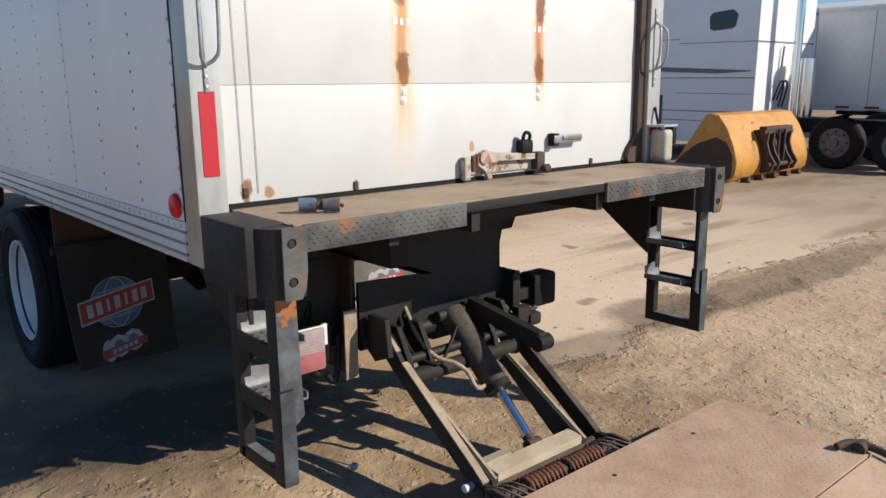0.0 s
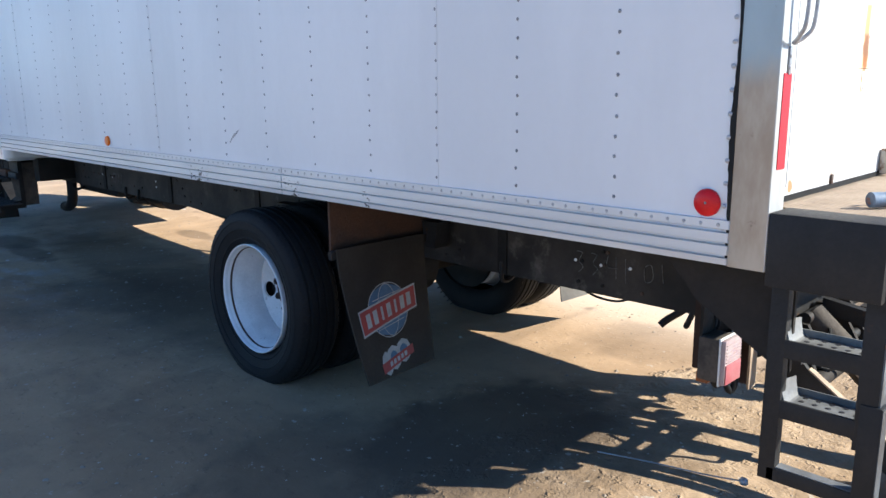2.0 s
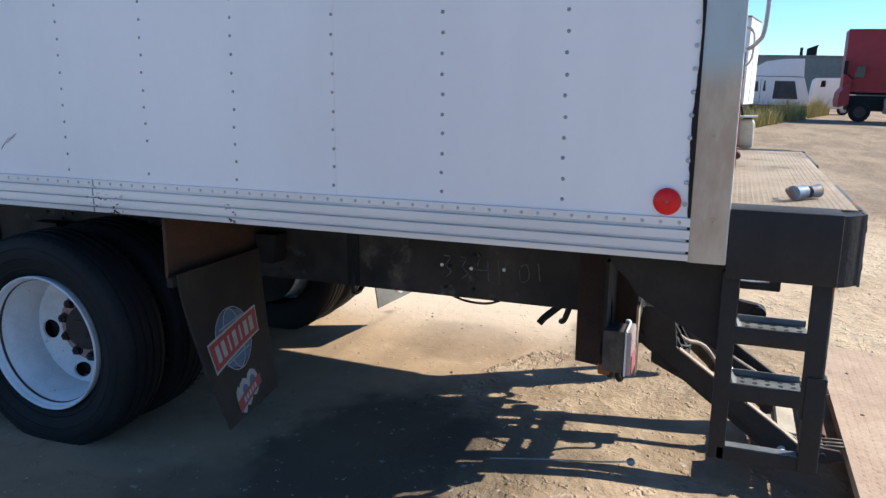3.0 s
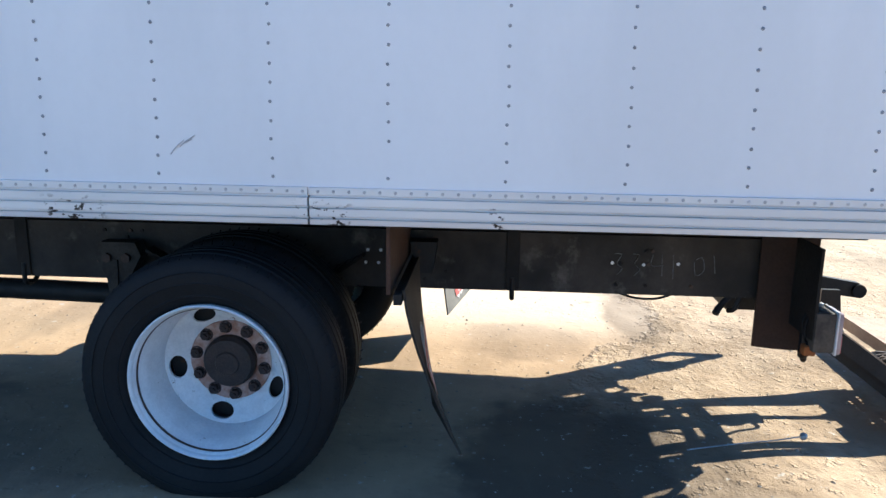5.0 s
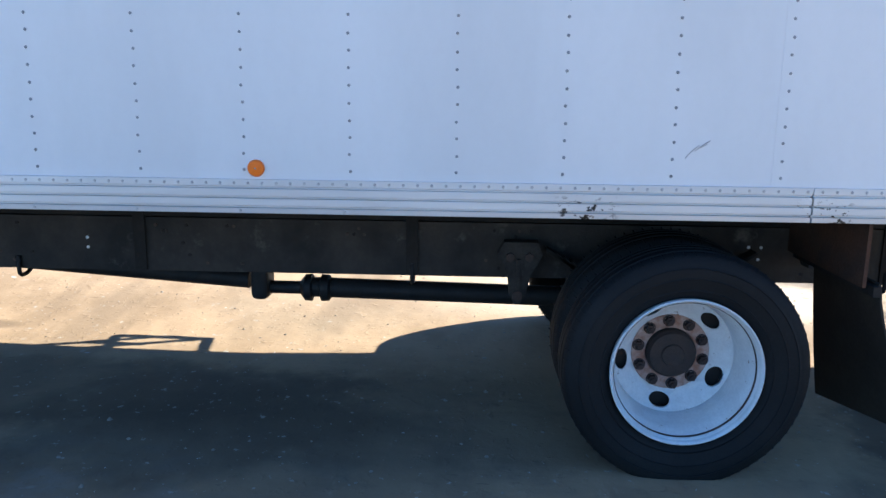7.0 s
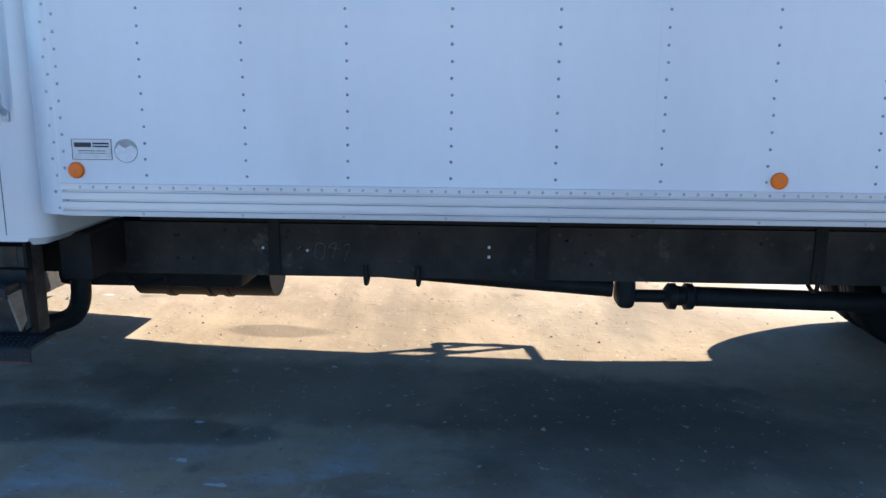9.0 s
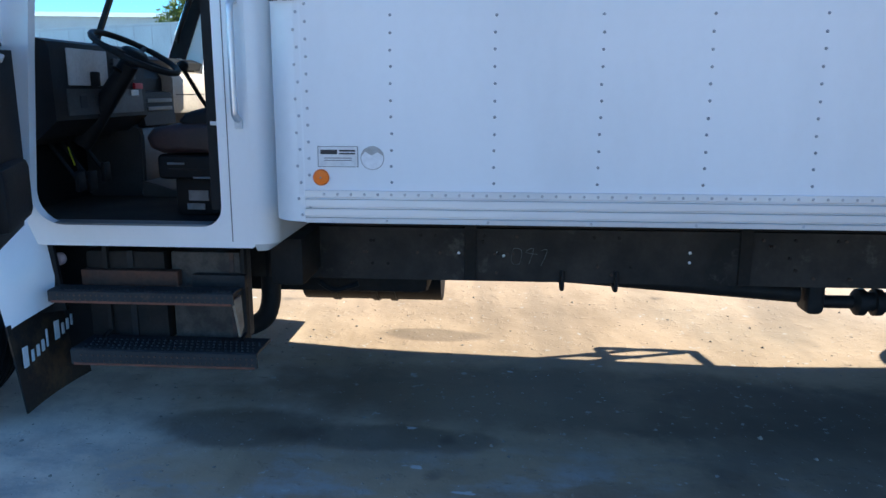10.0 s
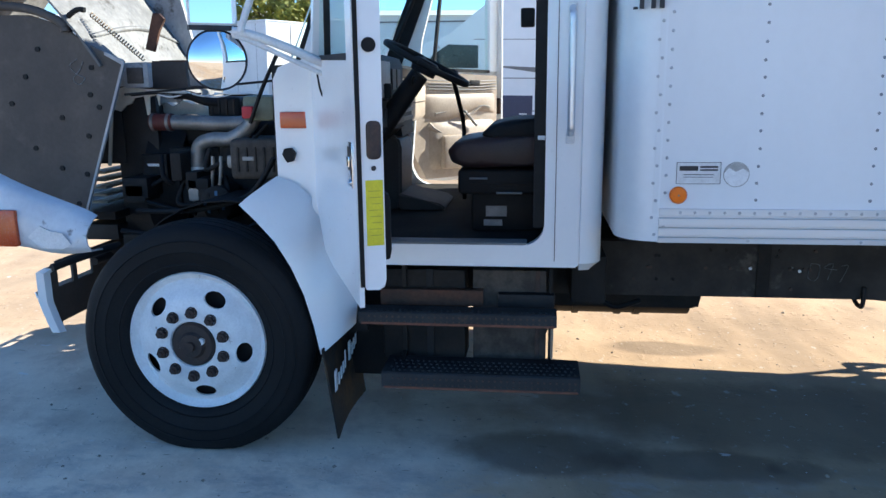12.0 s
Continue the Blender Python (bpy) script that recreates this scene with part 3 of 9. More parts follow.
def tube(bm, pts, r, segs=10, round_=5):
    """A bent tube through the points, its corners eased by a spline."""
    p = [Vector(q) for q in pts]
    path = []
    for i in range(len(p) - 1):
        a, b, c, d = p[max(i - 1, 0)], p[i], p[i + 1], p[min(i + 2, len(p) - 1)]
        for k in range(round_):
            u = k / round_
            path.append(0.5 * ((2 * b) + (c - a) * u + (2 * a - 5 * b + 4 * c - d) * u * u + (3 * b - a - 3 * c + d) * u ** 3))
    path.append(p[-1])
    rings, up = [], Vector((0.13, 0.27, 0.95))
    for i, q in enumerate(path):
        d = (path[min(i + 1, len(path) - 1)] - path[max(i - 1, 0)]).normalized()
        s = d.cross(up)
        s = s.normalized() if s.length > 0.05 else d.orthogonal().normalized()
        n = s.cross(d)
        rings.append([bm.verts.new(q + r * (math.cos(2 * math.pi * k / segs) * s + math.sin(2 * math.pi * k / segs) * n)) for k in range(segs)])
    for a, b in zip(rings, rings[1:]):
        for k in range(segs):
            bm.faces.new((a[k], a[(k + 1) % segs], b[(k + 1) % segs], b[k]))
    bm.faces.new(rings[0][::-1])
    bm.faces.new(rings[-1])
    return bm


def lathe(bm, profile, centre=(0, 0, 0), segs=56):
    """Turns (x, r) pairs round the x axis through the centre."""
    c = Vector(centre)
    rings = []
    for x, r in profile:
        if r < 1e-4:
            rings.append([bm.verts.new(c + Vector((x, 0, 0)))])
        else:
            rings.append([bm.verts.new(c + Vector((x, r * math.cos(2 * math.pi * k / segs), r * math.sin(2 * math.pi * k / segs)))) for k in range(segs)])
    for a, b in zip(rings, rings[1:]):
        for k in range(segs):
            j = (k + 1) % segs
            if len(a) == 1 and len(b) > 1:
                bm.faces.new((a[0], b[j], b[k]))
            elif len(b) == 1 and len(a) > 1:
                bm.faces.new((a[k], a[j], b[0]))
            elif len(a) > 1:
                bm.faces.new((a[k], a[j], b[j], b[k]))
    return bm


def sheet(bm, rows, thick=0.0):
    """A surface through rows of points, given a thickness."""
    vs = [[bm.verts.new(q) for q in row] for row in rows]
    fs = [bm.faces.new((vs[i][j], vs[i][j + 1], vs[i + 1][j + 1], vs[i + 1][j])) for i in range(len(vs) - 1) for j in range(len(vs[0]) - 1)]
    if thick:
        bmesh.ops.recalc_face_normals(bm, faces=fs)
        bmesh.ops.solidify(bm, geom=fs, thickness=thick)
    return bm


def words(text, size, m, material, parent, name="lettering", deep=0.002):
    cu = bpy.data.curves.new(name, "FONT")
    cu.body, cu.size, cu.extrude, cu.align_x, cu.align_y = text, size, deep, "CENTER", "CENTER"
    tmp = bpy.data.objects.new(name, cu)
    me = bpy.data.meshes.new_from_object(tmp)
    bpy.data.objects.remove(tmp)
    me.materials.append(material)
    ob = new(name, me)
    ob.parent = parent
    ob.matrix_basis = m
    return ob

# ---- ground ----
def ground_height(x, y):
    """Low swells and clods; level where wheels and the platform stand, a hollow under the box fitted to its shadow
    edge.
    """
    d = 0.016 * noise.noise((x * 0.5, y * 0.5, 0.3)) + 0.009 * noise.noise((x * 1.9, y * 1.9, 4.0)) + 0.009 * noise.noise((x * 5.3, y * 5.3, 9.0)) + 0.009 * noise.noise((x * 12.0, y * 12.0, 2.0))
    far = 2.75 + 7.0 * min(1.0, max(0.0, (y - 0.7) / 0.7))
    edge = min((x + 3.5) / 0.8, (far - x) / 0.5, (y + 0.4) / 0.5, (11 - y) / 0.8)
    keep = 1.0 - 0.75 * min(1.0, max(0.0, edge))
    dip = -0.05 * math.exp(-((x - 1.6) / 1.0) ** 4 - ((y - 6.2) / 1.9) ** 4)
    # mound added to hide the gap and shadow along the platform's edge
    edge_mound = 0.03 * math.exp(-((x - 2.15) / 0.68) ** 4 - ((y + 0.22) / 0.32) ** 4)
    # a slight rise fitted so the liftgate's shadows fall right from the camera
    rise = 0.045 * math.exp(-((x - 0.45) / 0.75) ** 4 - ((y - 0.75) / 0.55) ** 4)
    return d * keep + dip + edge_mound + rise

def build_ground():
    xs = [-2500, -400, -80, -25, -12, -8, -6, -4.5, -3.5] + [-2.6 + 0.06 * i for i in range(184)] + [8.5 + 0.14 * i for i in range(46)] + [15, 18, 22, 28, 36, 50, 80, 160, 500, 2500]
    ys = [-2500, -400, -80, -25, -12, -8, -5] + [-3.2 + 0.06 * i for i in range(240)] + [11.3 + 0.15 * i for i in range(28)] + [15.6, 18, 22, 30, 50, 100, 400, 2500]
    verts = [(x, y, ground_height(x, y) if abs(x) < 60 and abs(y) < 60 else 0.0) for y in ys for x in xs]
    w = len(xs)
    faces = [(j * w + i, j * w + i + 1, (j + 1) * w + i + 1, (j + 1) * w + i) for j in range(len(ys) - 1) for i in range(w - 1)]
    me = bpy.data.meshes.new("ground")
    me.from_pydata(verts, [], faces)
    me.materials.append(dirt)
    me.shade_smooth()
    return tagged(new("ground", me), "packed sandy dirt yard with tyre tracks, oil stains and painted shade", "ground", kind="structure")

build_ground()

# ---- the box truck ----
W = 2.44          # width of the cargo box
SILL, RAIL, TOP = 1.088, 1.222, 3.78
COLS = [0.503 + 0.4064 * k for k in range(17)]
truck = thing("box_truck", "white box truck with open hood, open doors and lowered rear liftgate", "truck", TRUCK)

# cargo box: walls
NOSE, BEND = 7.51, 7.36
for x0, x1, name in ((0.004, 0.03, "side_wall"), (W - 0.03, W - 0.004, "side_wall")):
    wall = part(name, cube(x0, x1, 0.09, BEND, RAIL - 0.03, TOP - 0.05), side_white, truck, "white riveted aluminium side wall", smooth=0)
    edges = [0.105] + [COLS[k] + 0.012 for k in (2, 5, 8, 11, 14)] + [BEND + 0.003]
    for i, (a, b) in enumerate(zip(edges, edges[1:])):
        out = 0.0015 if i % 2 else 0.0
        q = (-out, x0) if x0 < 1 else (x1, W + out)
        part("sheet", cube(*q, a - (0.02 if out else 0), b + (0.02 if out else 0), RAIL - 0.02, TOP - 0.06), side_white, wall, smooth=0)

def dome(bm, p, r, h, way=(-1, 0, 0), segs=7):
    """A rivet's low head."""
    d = Vector(way)
    s = d.orthogonal().normalized()
    n = d.cross(s)
    c = Vector(p)
    rim = [bm.verts.new(c + r * (math.cos(2 * math.pi * k / segs) * s + math.sin(2 * math.pi * k / segs) * n)) for k in range(segs)]
    mid = [bm.verts.new(c + d * h * 0.8 + 0.65 * r * (math.cos(2 * math.pi * k / segs) * s + math.sin(2 * math.pi * k / segs) * n)) for k in range(segs)]
    tip = bm.verts.new(c + d * h)
    for k in range(segs):
        j = (k + 1) % segs
        bm.faces.new((rim[k], rim[j], mid[j], mid[k]))
        bm.faces.new((mid[k], mid[j], tip))

def raw_part(name, bm, material, parent, label="", kind=""):
    """As part(), for meshes of very many small pieces."""
    me = bpy.data.meshes.new(name)
    bm.to_mesh(me)
    bm.free()
    me.materials.append(material)
    me.shade_smooth()
    ob = new(name, me)
    ob.parent = parent
    return tagged(ob, label=label, kind=kind)

bm = bmesh.new()
rng = random.Random(4)
for y in COLS:
    z = 1.256
    while z < 3.65:
        if rng.random() > 0.02:
            dome(bm, (-0.0012, y + rng.uniform(-0.0025, 0.0025), z + rng.uniform(-0.002, 0.002)), 0.0066, 0.003)
        z += 0.0642
raw_part("wall_rivets", bm, rivet_metal, truck, "rows of small dull rivets", "stuff")
bm = bmesh.new()
y = 0.14
while y < BEND - 0.03:
    dome(bm, (-0.0085, y, 1.2065), 0.0062, 0.003)
    y += 0.0545
z = 1.12
side = 0
while z < 3.6:
    dome(bm, (-0.004, 0.128 + 0.0 * side, z + 0.01), 0.0075, 0.004)
    dome(bm, (-0.003, BEND + 0.013 + 0.012 * side, z), 0.0065, 0.003)
    dome(bm, (-0.003, BEND - 0.022, z + 0.03), 0.0065, 0.003)
    side = 1 - side
    z += 0.066
for y in COLS[9:]:
    dome(bm, (-0.0115, y + 0.02, 1.1), 0.006, 0.003)
raw_part("edge_rivets", bm, pale_rivet, truck, "", "stuff")

def rail_profile(sign, at):
    """Bottom side rail: a lip for the rivets above three shallow ribs."""
    p = [(0.0, SILL), (0.010, SILL + 0.002), (0.012, 1.109), (-0.004, 1.111), (-0.004, 1.116), (0.012, 1.120), (0.012, 1.146), (-0.004, 1.148), (-0.004, 1.153), (0.012, 1.157), (0.012, 1.184), (-0.004, 1.186), (-0.004, 1.191), (0.008, 1.195), (0.008, 1.220), (0.0, 1.222)]
    return [(at + sign * u, v) for u, v in p] + [(at - sign * 0.03, 1.222), (at - sign * 0.03, SILL)]

def side_rail(sign, at, a, b, material, label=""):
    return part("bottom_rail", prism(bmesh.new(), rail_profile(sign, at), "y", a, b), material, truck, label, smooth=20)

side_rail(-1, 0, 0.108, 2.405, left_rail, "ribbed aluminium bottom rail, scraped at its joint")
side_rail(-1, 0, 2.412, BEND - 0.002, left_rail, "ribbed aluminium bottom rail, scraped above the wheel")
side_rail(1, W, 0.108, BEND - 0.002, rail_metal)

# rear posts, header, roof, floor, nose
for x0, x1 in ((-0.003, 0.098), (W - 0.098, W + 0.003)):
    part("rear_post", cube(x0, x1, -0.002, 0.112, SILL - 0.004, TOP, 0.006), post_mat, truck, "bare metal corner post with tan stains")
rp = random.Random(31)
near_side, far_side = [], []
for k in range(168):
    z = 1.10 + 0.015 * k
    w = 0.004 + 0.012 * max(0.0, noise.noise((3.0, 0.0, z * 3.1)) + 0.25) + rp.uniform(0, 0.003)
    near_side.append((0.109, z))
    far_side.append((0.112 + w, z))
part("post_seam", prism(bmesh.new(), near_side + far_side[::-1], "x", -0.0042, 0.003), black_plastic, truck, "ragged dark line of old sealant", smooth=0)
part("header", cube(0.098, W - 0.098, 0.0, 0.11, 3.58, TOP, 0.006), post_mat, truck)
part("roof", cube(0, W, 0.0, NOSE - 0.05, TOP - 0.03, TOP + 0.02, 0.01), side_white, truck)
part("cargo_floor", cube(0.03, W - 0.03, 0.06, BEND, 1.20, 1.25), frame_steel, truck, smooth=0)

def nose_wall():
    """The front wall with its rounded corner caps, drawn up from the sill."""
    r = NOSE - BEND
    pts = [(-0.002, BEND - 0.004)]
    pts += [(r - r * math.cos(a) - 0.002, BEND + r * math.sin(a)) for a in [math.pi / 2 * k / 10 for k in range(1, 11)]]
    right = [(W - x, y) for x, y in pts][::-1]
    outer = pts + right
    inner = [(min(max(x, 0.03), W - 0.03), y - 0.03 if y > BEND else y) for x, y in outer]
    bm = bmesh.new()
    rows = [[(x, y, SILL + 0.004) for x, y in inner]]
    for z in (SILL + 0.004, SILL + 0.02, 2.0, 2.8, TOP):
        rows.append([(x, y, z) for x, y in outer])
    rows.append([(x, y, TOP) for x, y in inner])
    return sheet(bm, rows)

part("nose_cap", nose_wall(), cap_white, truck, "white rounded front corner cap", smooth=40)
for x, y, hi in ((0.012, 7.455, 0.052), (0.03, 7.475, 0.008), (0.003, 7.415, 0.055), (-0.0005, 7.385, 0.055)):
    part("painted_mark", prism(bmesh.new(), [(y - 0.009, 1.955), (y + 0.006, 1.955), (y + 0.006, 1.955 + hi), (y - 0.009, 1.955 + hi)], "x", x - 0.02, x - 0.0005), ink, truck, smooth=0)

# lamps and stickers on the left wall
def round_lamp(y, z, r, material, name, label):
    bm = lathe(bmesh.new(), [(0, r), (-0.006, r), (-0.014, r * 0.86), (-0.016, r * 0.3), (-0.016, r * 0.12), (-0.013, r * 0.1), (-0.013, 0)], (-0.002, y, z), 32)
    lamp = part(name, bm, material, truck, label, smooth=50)
    part("screw", lathe(bmesh.new(), [(0, 0.004), (-0.004, 0.003), (-0.004, 0)], (-0.016, y, z), 8), rivet_metal, lamp)

round_lamp(0.180, 1.268, 0.041, red_lens, "side_reflector", "round red side reflector")
round_lamp(4.522, 1.2635, 0.033, amber_lens, "side_marker", "round amber side marker")
round_lamp(7.290, 1.2735, 0.033, amber_lens, "side_marker", "round amber side marker")
badge = part("maker_plate", cube(-0.004, -0.0005, 7.139, 7.301, 1.316, 1.398, 0.001), plate_alu, truck, "small silver maker's plate", smooth=0)
plate_bars = ((7.222, 7.290, 1.366, 1.384), (7.150, 7.215, 1.377, 1.384), (7.150, 7.215, 1.366, 1.372), (7.165, 7.275, 1.350, 1.3525), (7.165, 7.275, 1.341, 1.343), (7.139, 7.301, 1.316, 1.3175), (7.139, 7.301, 1.3965, 1.398), (7.139, 7.1405, 1.316, 1.398), (7.2995, 7.301, 1.316, 1.398))
for a, b, c, d in plate_bars:
    part("printed_bar", cube(-0.0055, -0.0035, a, b, c, d), ink, badge, smooth=0)
part("round_sticker", lathe(bmesh.new(), [(0.0, 0.045), (-0.002, 0.045), (-0.002, 0)], (-0.0015, 7.082, 1.352), 24), white_ink, truck, "torn white round sticker")
part("sticker_rim", lathe(bmesh.new(), [(0.0, 0.0475), (-0.0028, 0.0475), (-0.0028, 0.0445), (0.0, 0.0445)], (-0.001, 7.082, 1.352), 28), paper_grey, truck, "grey worn sticker rim")
part("sticker_rest", prism(bmesh.new(), [(7.035, 1.36), (7.06, 1.375), (7.085, 1.362), (7.11, 1.378), (7.128, 1.355), (7.118, 1.385), (7.082, 1.398), (7.05, 1.387)], "x", -0.0045, -0.003), paper_grey, truck, "grey rest of the sticker", smooth=0)
bm = bmesh.new()
for a, b in (((2.895, 1.325), (2.845, 1.375)), ((2.86, 1.352), (2.805, 1.392)), ((2.84, 1.365), (2.815, 1.378))):
    tube(bm, [(-0.002, *a), (-0.002, (a[0] + b[0]) / 2 + 0.004, (a[1] + b[1]) / 2), (-0.002, *b)], 0.0018, 5, 3)
part("scratch", bm, pale_rivet, truck, "grey scratch in the paint")

# ---- rear end ----
def roll_door():
    edges = [1.272, 1.655, 2.04, 2.425, 2.81, 3.195, 3.58]
    first = None
    for i, (a, b) in enumerate(zip(edges, edges[1:])):
        p = part("door_panel", cube(0.10, W - 0.10, 0.05, 0.085, a + 0.0006, b - 0.0006, 0.0015), door_paint, truck, "white roll-up door panel with rust runs" if i < 2 else "", smooth=20)
        first = first or p
    part("bottom_seal", cube(0.10, W - 0.10, 0.048, 0.08, 1.255, 1.274), black_plastic, truck, "black rubber door seal", smooth=0)
    for x in (0.85, 1.60):
        for z in (1.628, 1.593):
            ring = part("hinge_bolt", lathe(bmesh.new(), [(0, 0), (0, 0.008), (0.003, 0.010), (0.004, 0.016), (0.007, 0.017)], (0, 0, 0), 18), plate_alu, first, "pale ringed bolt head", smooth=40)
            ring.matrix_basis = Matrix.Translation((x, 0.0435, z)) @ Matrix.Rotation(radians(90), 4, "Z")
        # a stencilled row above the hinge, past reading
        for k in range(3):
            part("printed_bar", cube(x - 0.040 + 0.030 * k, x - 0.024 + 0.030 * k, 0.0485, 0.0502, 1.868, 1.892), white_ink, first, smooth=0)
    for x in (0.175, 0.228):
        part("lift_cable", rod(bmesh.new(), (x, 0.046, 1.30), (x - 0.018, 0.046, 3.5), 0.0012, segs=6), rivet_metal, truck, "thin steel door cable")
    for x, z in ((0.182, 1.305), (0.62, 1.290), (1.97, 1.285)):
        part("rusty_roller_bracket", cube(x - 0.009, x + 0.009, 0.042, 0.051, z - 0.016, z + 0.016, 0.003), hub_rust, truck, smooth=20)
    part("roller_guard", prism(bmesh.new(), [(2.290, 1.262), (2.232, 1.268), (2.222, 1.295), (2.240, 1.335), (2.290, 1.385)], "y", 0.022, 0.049), hub_rust, truck, "dark rusty roller guard", smooth=20)
    part("door_track", cube(2.292, 2.338, 0.02, 0.049, 1.262, 3.58, 0.003), hub_rust, truck, "dark brown door track", smooth=20)
    jb = part("junction_box", cube(2.362, 2.440, -0.098, -0.004, 1.262, 1.425, 0.028, segs=4), tan_box, truck, "dusty cream junction box on the rear post", smooth=40)
    part("box_lid", cube(2.336, 2.452, -0.108, -0.002, 1.436, 1.446, 0.003), post_mat, jb, smooth=20)
    part("box_plug", cube(2.448, 2.485, -0.085, -0.03, 1.345, 1.432, 0.012), black_plastic, jb, "black plug", smooth=30)
    part("conduit", tube(bmesh.new(), [(2.40, -0.03, 1.44), (2.395, -0.02, 1.49), (2.40, -0.006, 1.53)], 0.007, 8), black_plastic, jb)

roll_door()

# latch and handle of the roll door
latch = part("door_latch", cube(1.14, 1.60, 0.038, 0.05, 1.285, 1.335, 0.004), latch_cream, truck, "worn white lever latch with rusty ends", smooth=20)
part("lever", prism(bmesh.new(), [(1.20, 1.36), (1.24, 1.385), (1.30, 1.37), (1.56, 1.352), (1.56, 1.328), (1.32, 1.335), (1.27, 1.30), (1.285, 1.262), (1.262, 1.262), (1.24, 1.30), (1.20, 1.325)], "y", 0.012, 0.028), latch_cream, latch, "white latch lever", smooth=20)
part("pivot", lathe(bmesh.new(), [(0, 0), (0, 0.026), (0.03, 0.026)], (0, 0, 0), 20), ring_rust, latch, "round pivot boss").matrix_basis = Matrix.Translation((1.235, 0.004, 1.352)) @ Matrix.Rotation(radians(90), 4, "Z")
part("catch", cube(1.13, 1.16, 0.012, 0.046, 1.265, 1.36, 0.006), latch_cream, latch, "rusty catch plate", smooth=20)
part("keeper", cube(1.545, 1.595, 0.0, 0.046, 1.28, 1.358, 0.006), hub_rust, latch, "rusty keeper", smooth=20)
part("knob", lathe(bmesh.new(), [(0, 0), (0, 0.015), (0.01, 0.02), (0.03, 0.02), (0.03, 0)], (1.57, -0.012, 1.285), 14), hub_rust, latch)
part("link_bar", rod(bmesh.new(), (1.18, 0.02, 1.30), (1.17, 0.01, 1.365), 0.009), spring_rust, latch)
strap = bmesh.new()
box(strap, 1.455, 1.525, 0.004, 0.048, 1.355, 1.415, 0.014)
tube(strap, [(1.47, 0.02, 1.41), (1.475, 0.01, 1.445), (1.505, 0.01, 1.435), (1.50, 0.015, 1.40)], 0.008, 8)
part("pull_strap", strap, black_plastic, latch, "black webbing pull strap")
pull = part("pull_handle", cube(1.665, 1.855, 0.010, 0.030, 1.388, 1.424, 0.006), rivet_metal, truck, "dark metal pull handle", smooth=25)
part("bracket", cube(1.665, 1.70, 0.012, 0.05, 1.375, 1.432, 0.004), frame_steel, pull, smooth=20)
part("grip_face", cube(1.72, 1.85, 0.004, 0.011, 1.402, 1.42, 0.002), pipe_metal, pull, smooth=20)

# reflective tape and grab handles on the posts
for x0, x1, z0, z1 in ((0.022, 0.074, 1.374, 1.636), (W - 0.074, W - 0.022, 1.395, 1.43)):
    part("reflective_tape", cube(x0, x1, -0.0045, -0.001, z0, z1), red_tape, truck, "red reflective tape", smooth=0)
for x, top in ((0.050, 2.02), (W - 0.062, 1.935)):
    # a long loop that leans off the post on two straps
    pts = [(x, -0.012, 1.715), (x - 0.022, -0.035, 1.735), (x - 0.029, -0.052, 1.78), (x - 0.029, -0.055, top - 0.05), (x - 0.012, -0.035, top - 0.01), (x, -0.012, top), (x + 0.014, -0.035, top - 0.015), (x + 0.029, -0.055, top - 0.05), (x + 0.029, -0.052, 1.78), (x + 0.022, -0.035, 1.735), (x, -0.012, 1.715)]
    grab = part("grab_handle", tube(bmesh.new(), pts, 0.0062, 8, 5), handle_grey, truck, "bent grey grab handle loop", smooth=60)
    for z in (1.672, top + 0.035):
        strap_ = part("bracket", cube(x - 0.007, x + 0.007, -0.008, -0.001, z - 0.04, z + 0.035, 0.002), rivet_metal, grab, smooth=20)
        for dz in (-0.02, 0.01):
            part("screw", lathe(bmesh.new(), [(0, 0), (0, 0.005), (0.004, 0.005)], (0, 0, 0), 8), plate_alu, strap_).matrix_basis = Matrix.Translation((x, -0.011, z + dz)) @ Matrix.Rotation(radians(90), 4, "Z")

# deck
DECK = 1.258

def tread_plate(bm, x0, x1, z0, z1, y):
    """Raised lozenges on an upright plate."""
    row = 0
    z = z0 + 0.012
    while z < z1 - 0.006:
        x = x0 + 0.015 + (0.014 if row % 2 else 0)
        while x < x1 - 0.012:
            s = 0.008 if (row + int((x - x0) / 0.028)) % 2 else -0.008
            a, b = Vector((x - 0.009, 0, z - s * 0.6)), Vector((x + 0.009, 0, z + s * 0.6))
            n = Vector((0, 0, 0.0028))
            v = [bm.verts.new((q.x, y, q.z)) for q in (a, (a + b) / 2 + n, b, (a + b) / 2 - n)]
            t = bm.verts.new(((a.x + b.x) / 2, y - 0.003, (a.z + b.z) / 2))
            for i in range(4):
                bm.faces.new((v[i], v[(i + 1) % 4], t))
            x += 0.028
        row += 1
        z += 0.014

deck = part("deck", cube(0.128, W - 0.128, -0.355, 0.05, DECK - 0.03, DECK - 0.002, 0.003), deck_steel, truck, "dusty ribbed grey steel rear deck", smooth=20)
bm = bmesh.new()
for k in range(22):
    yy = -0.335 + 0.0165 * k
    box(bm, 0.12, W - 0.12, yy, yy + 0.007, DECK - 0.004, DECK - 0.0014)
part("grip_ribs", bm, deck_steel, deck, "", smooth=0, kind="stuff")
for x0, x1 in ((0.155, 0.79), (1.56, 2.285)):
    bm = cube(x0, x1, -0.372, -0.355, 1.172, 1.254, 0.004)
    tread_plate(bm, x0, x1, 1.172, 1.254, -0.3722)
    part("tread_plate", bm, skirt_steel, deck, "worn black tread plate skirt", smooth=20)
part("deck_edge", cube(0.79, 1.56, -0.36, -0.33, 1.215, 1.25, 0.003), black_steel, deck, smooth=20)
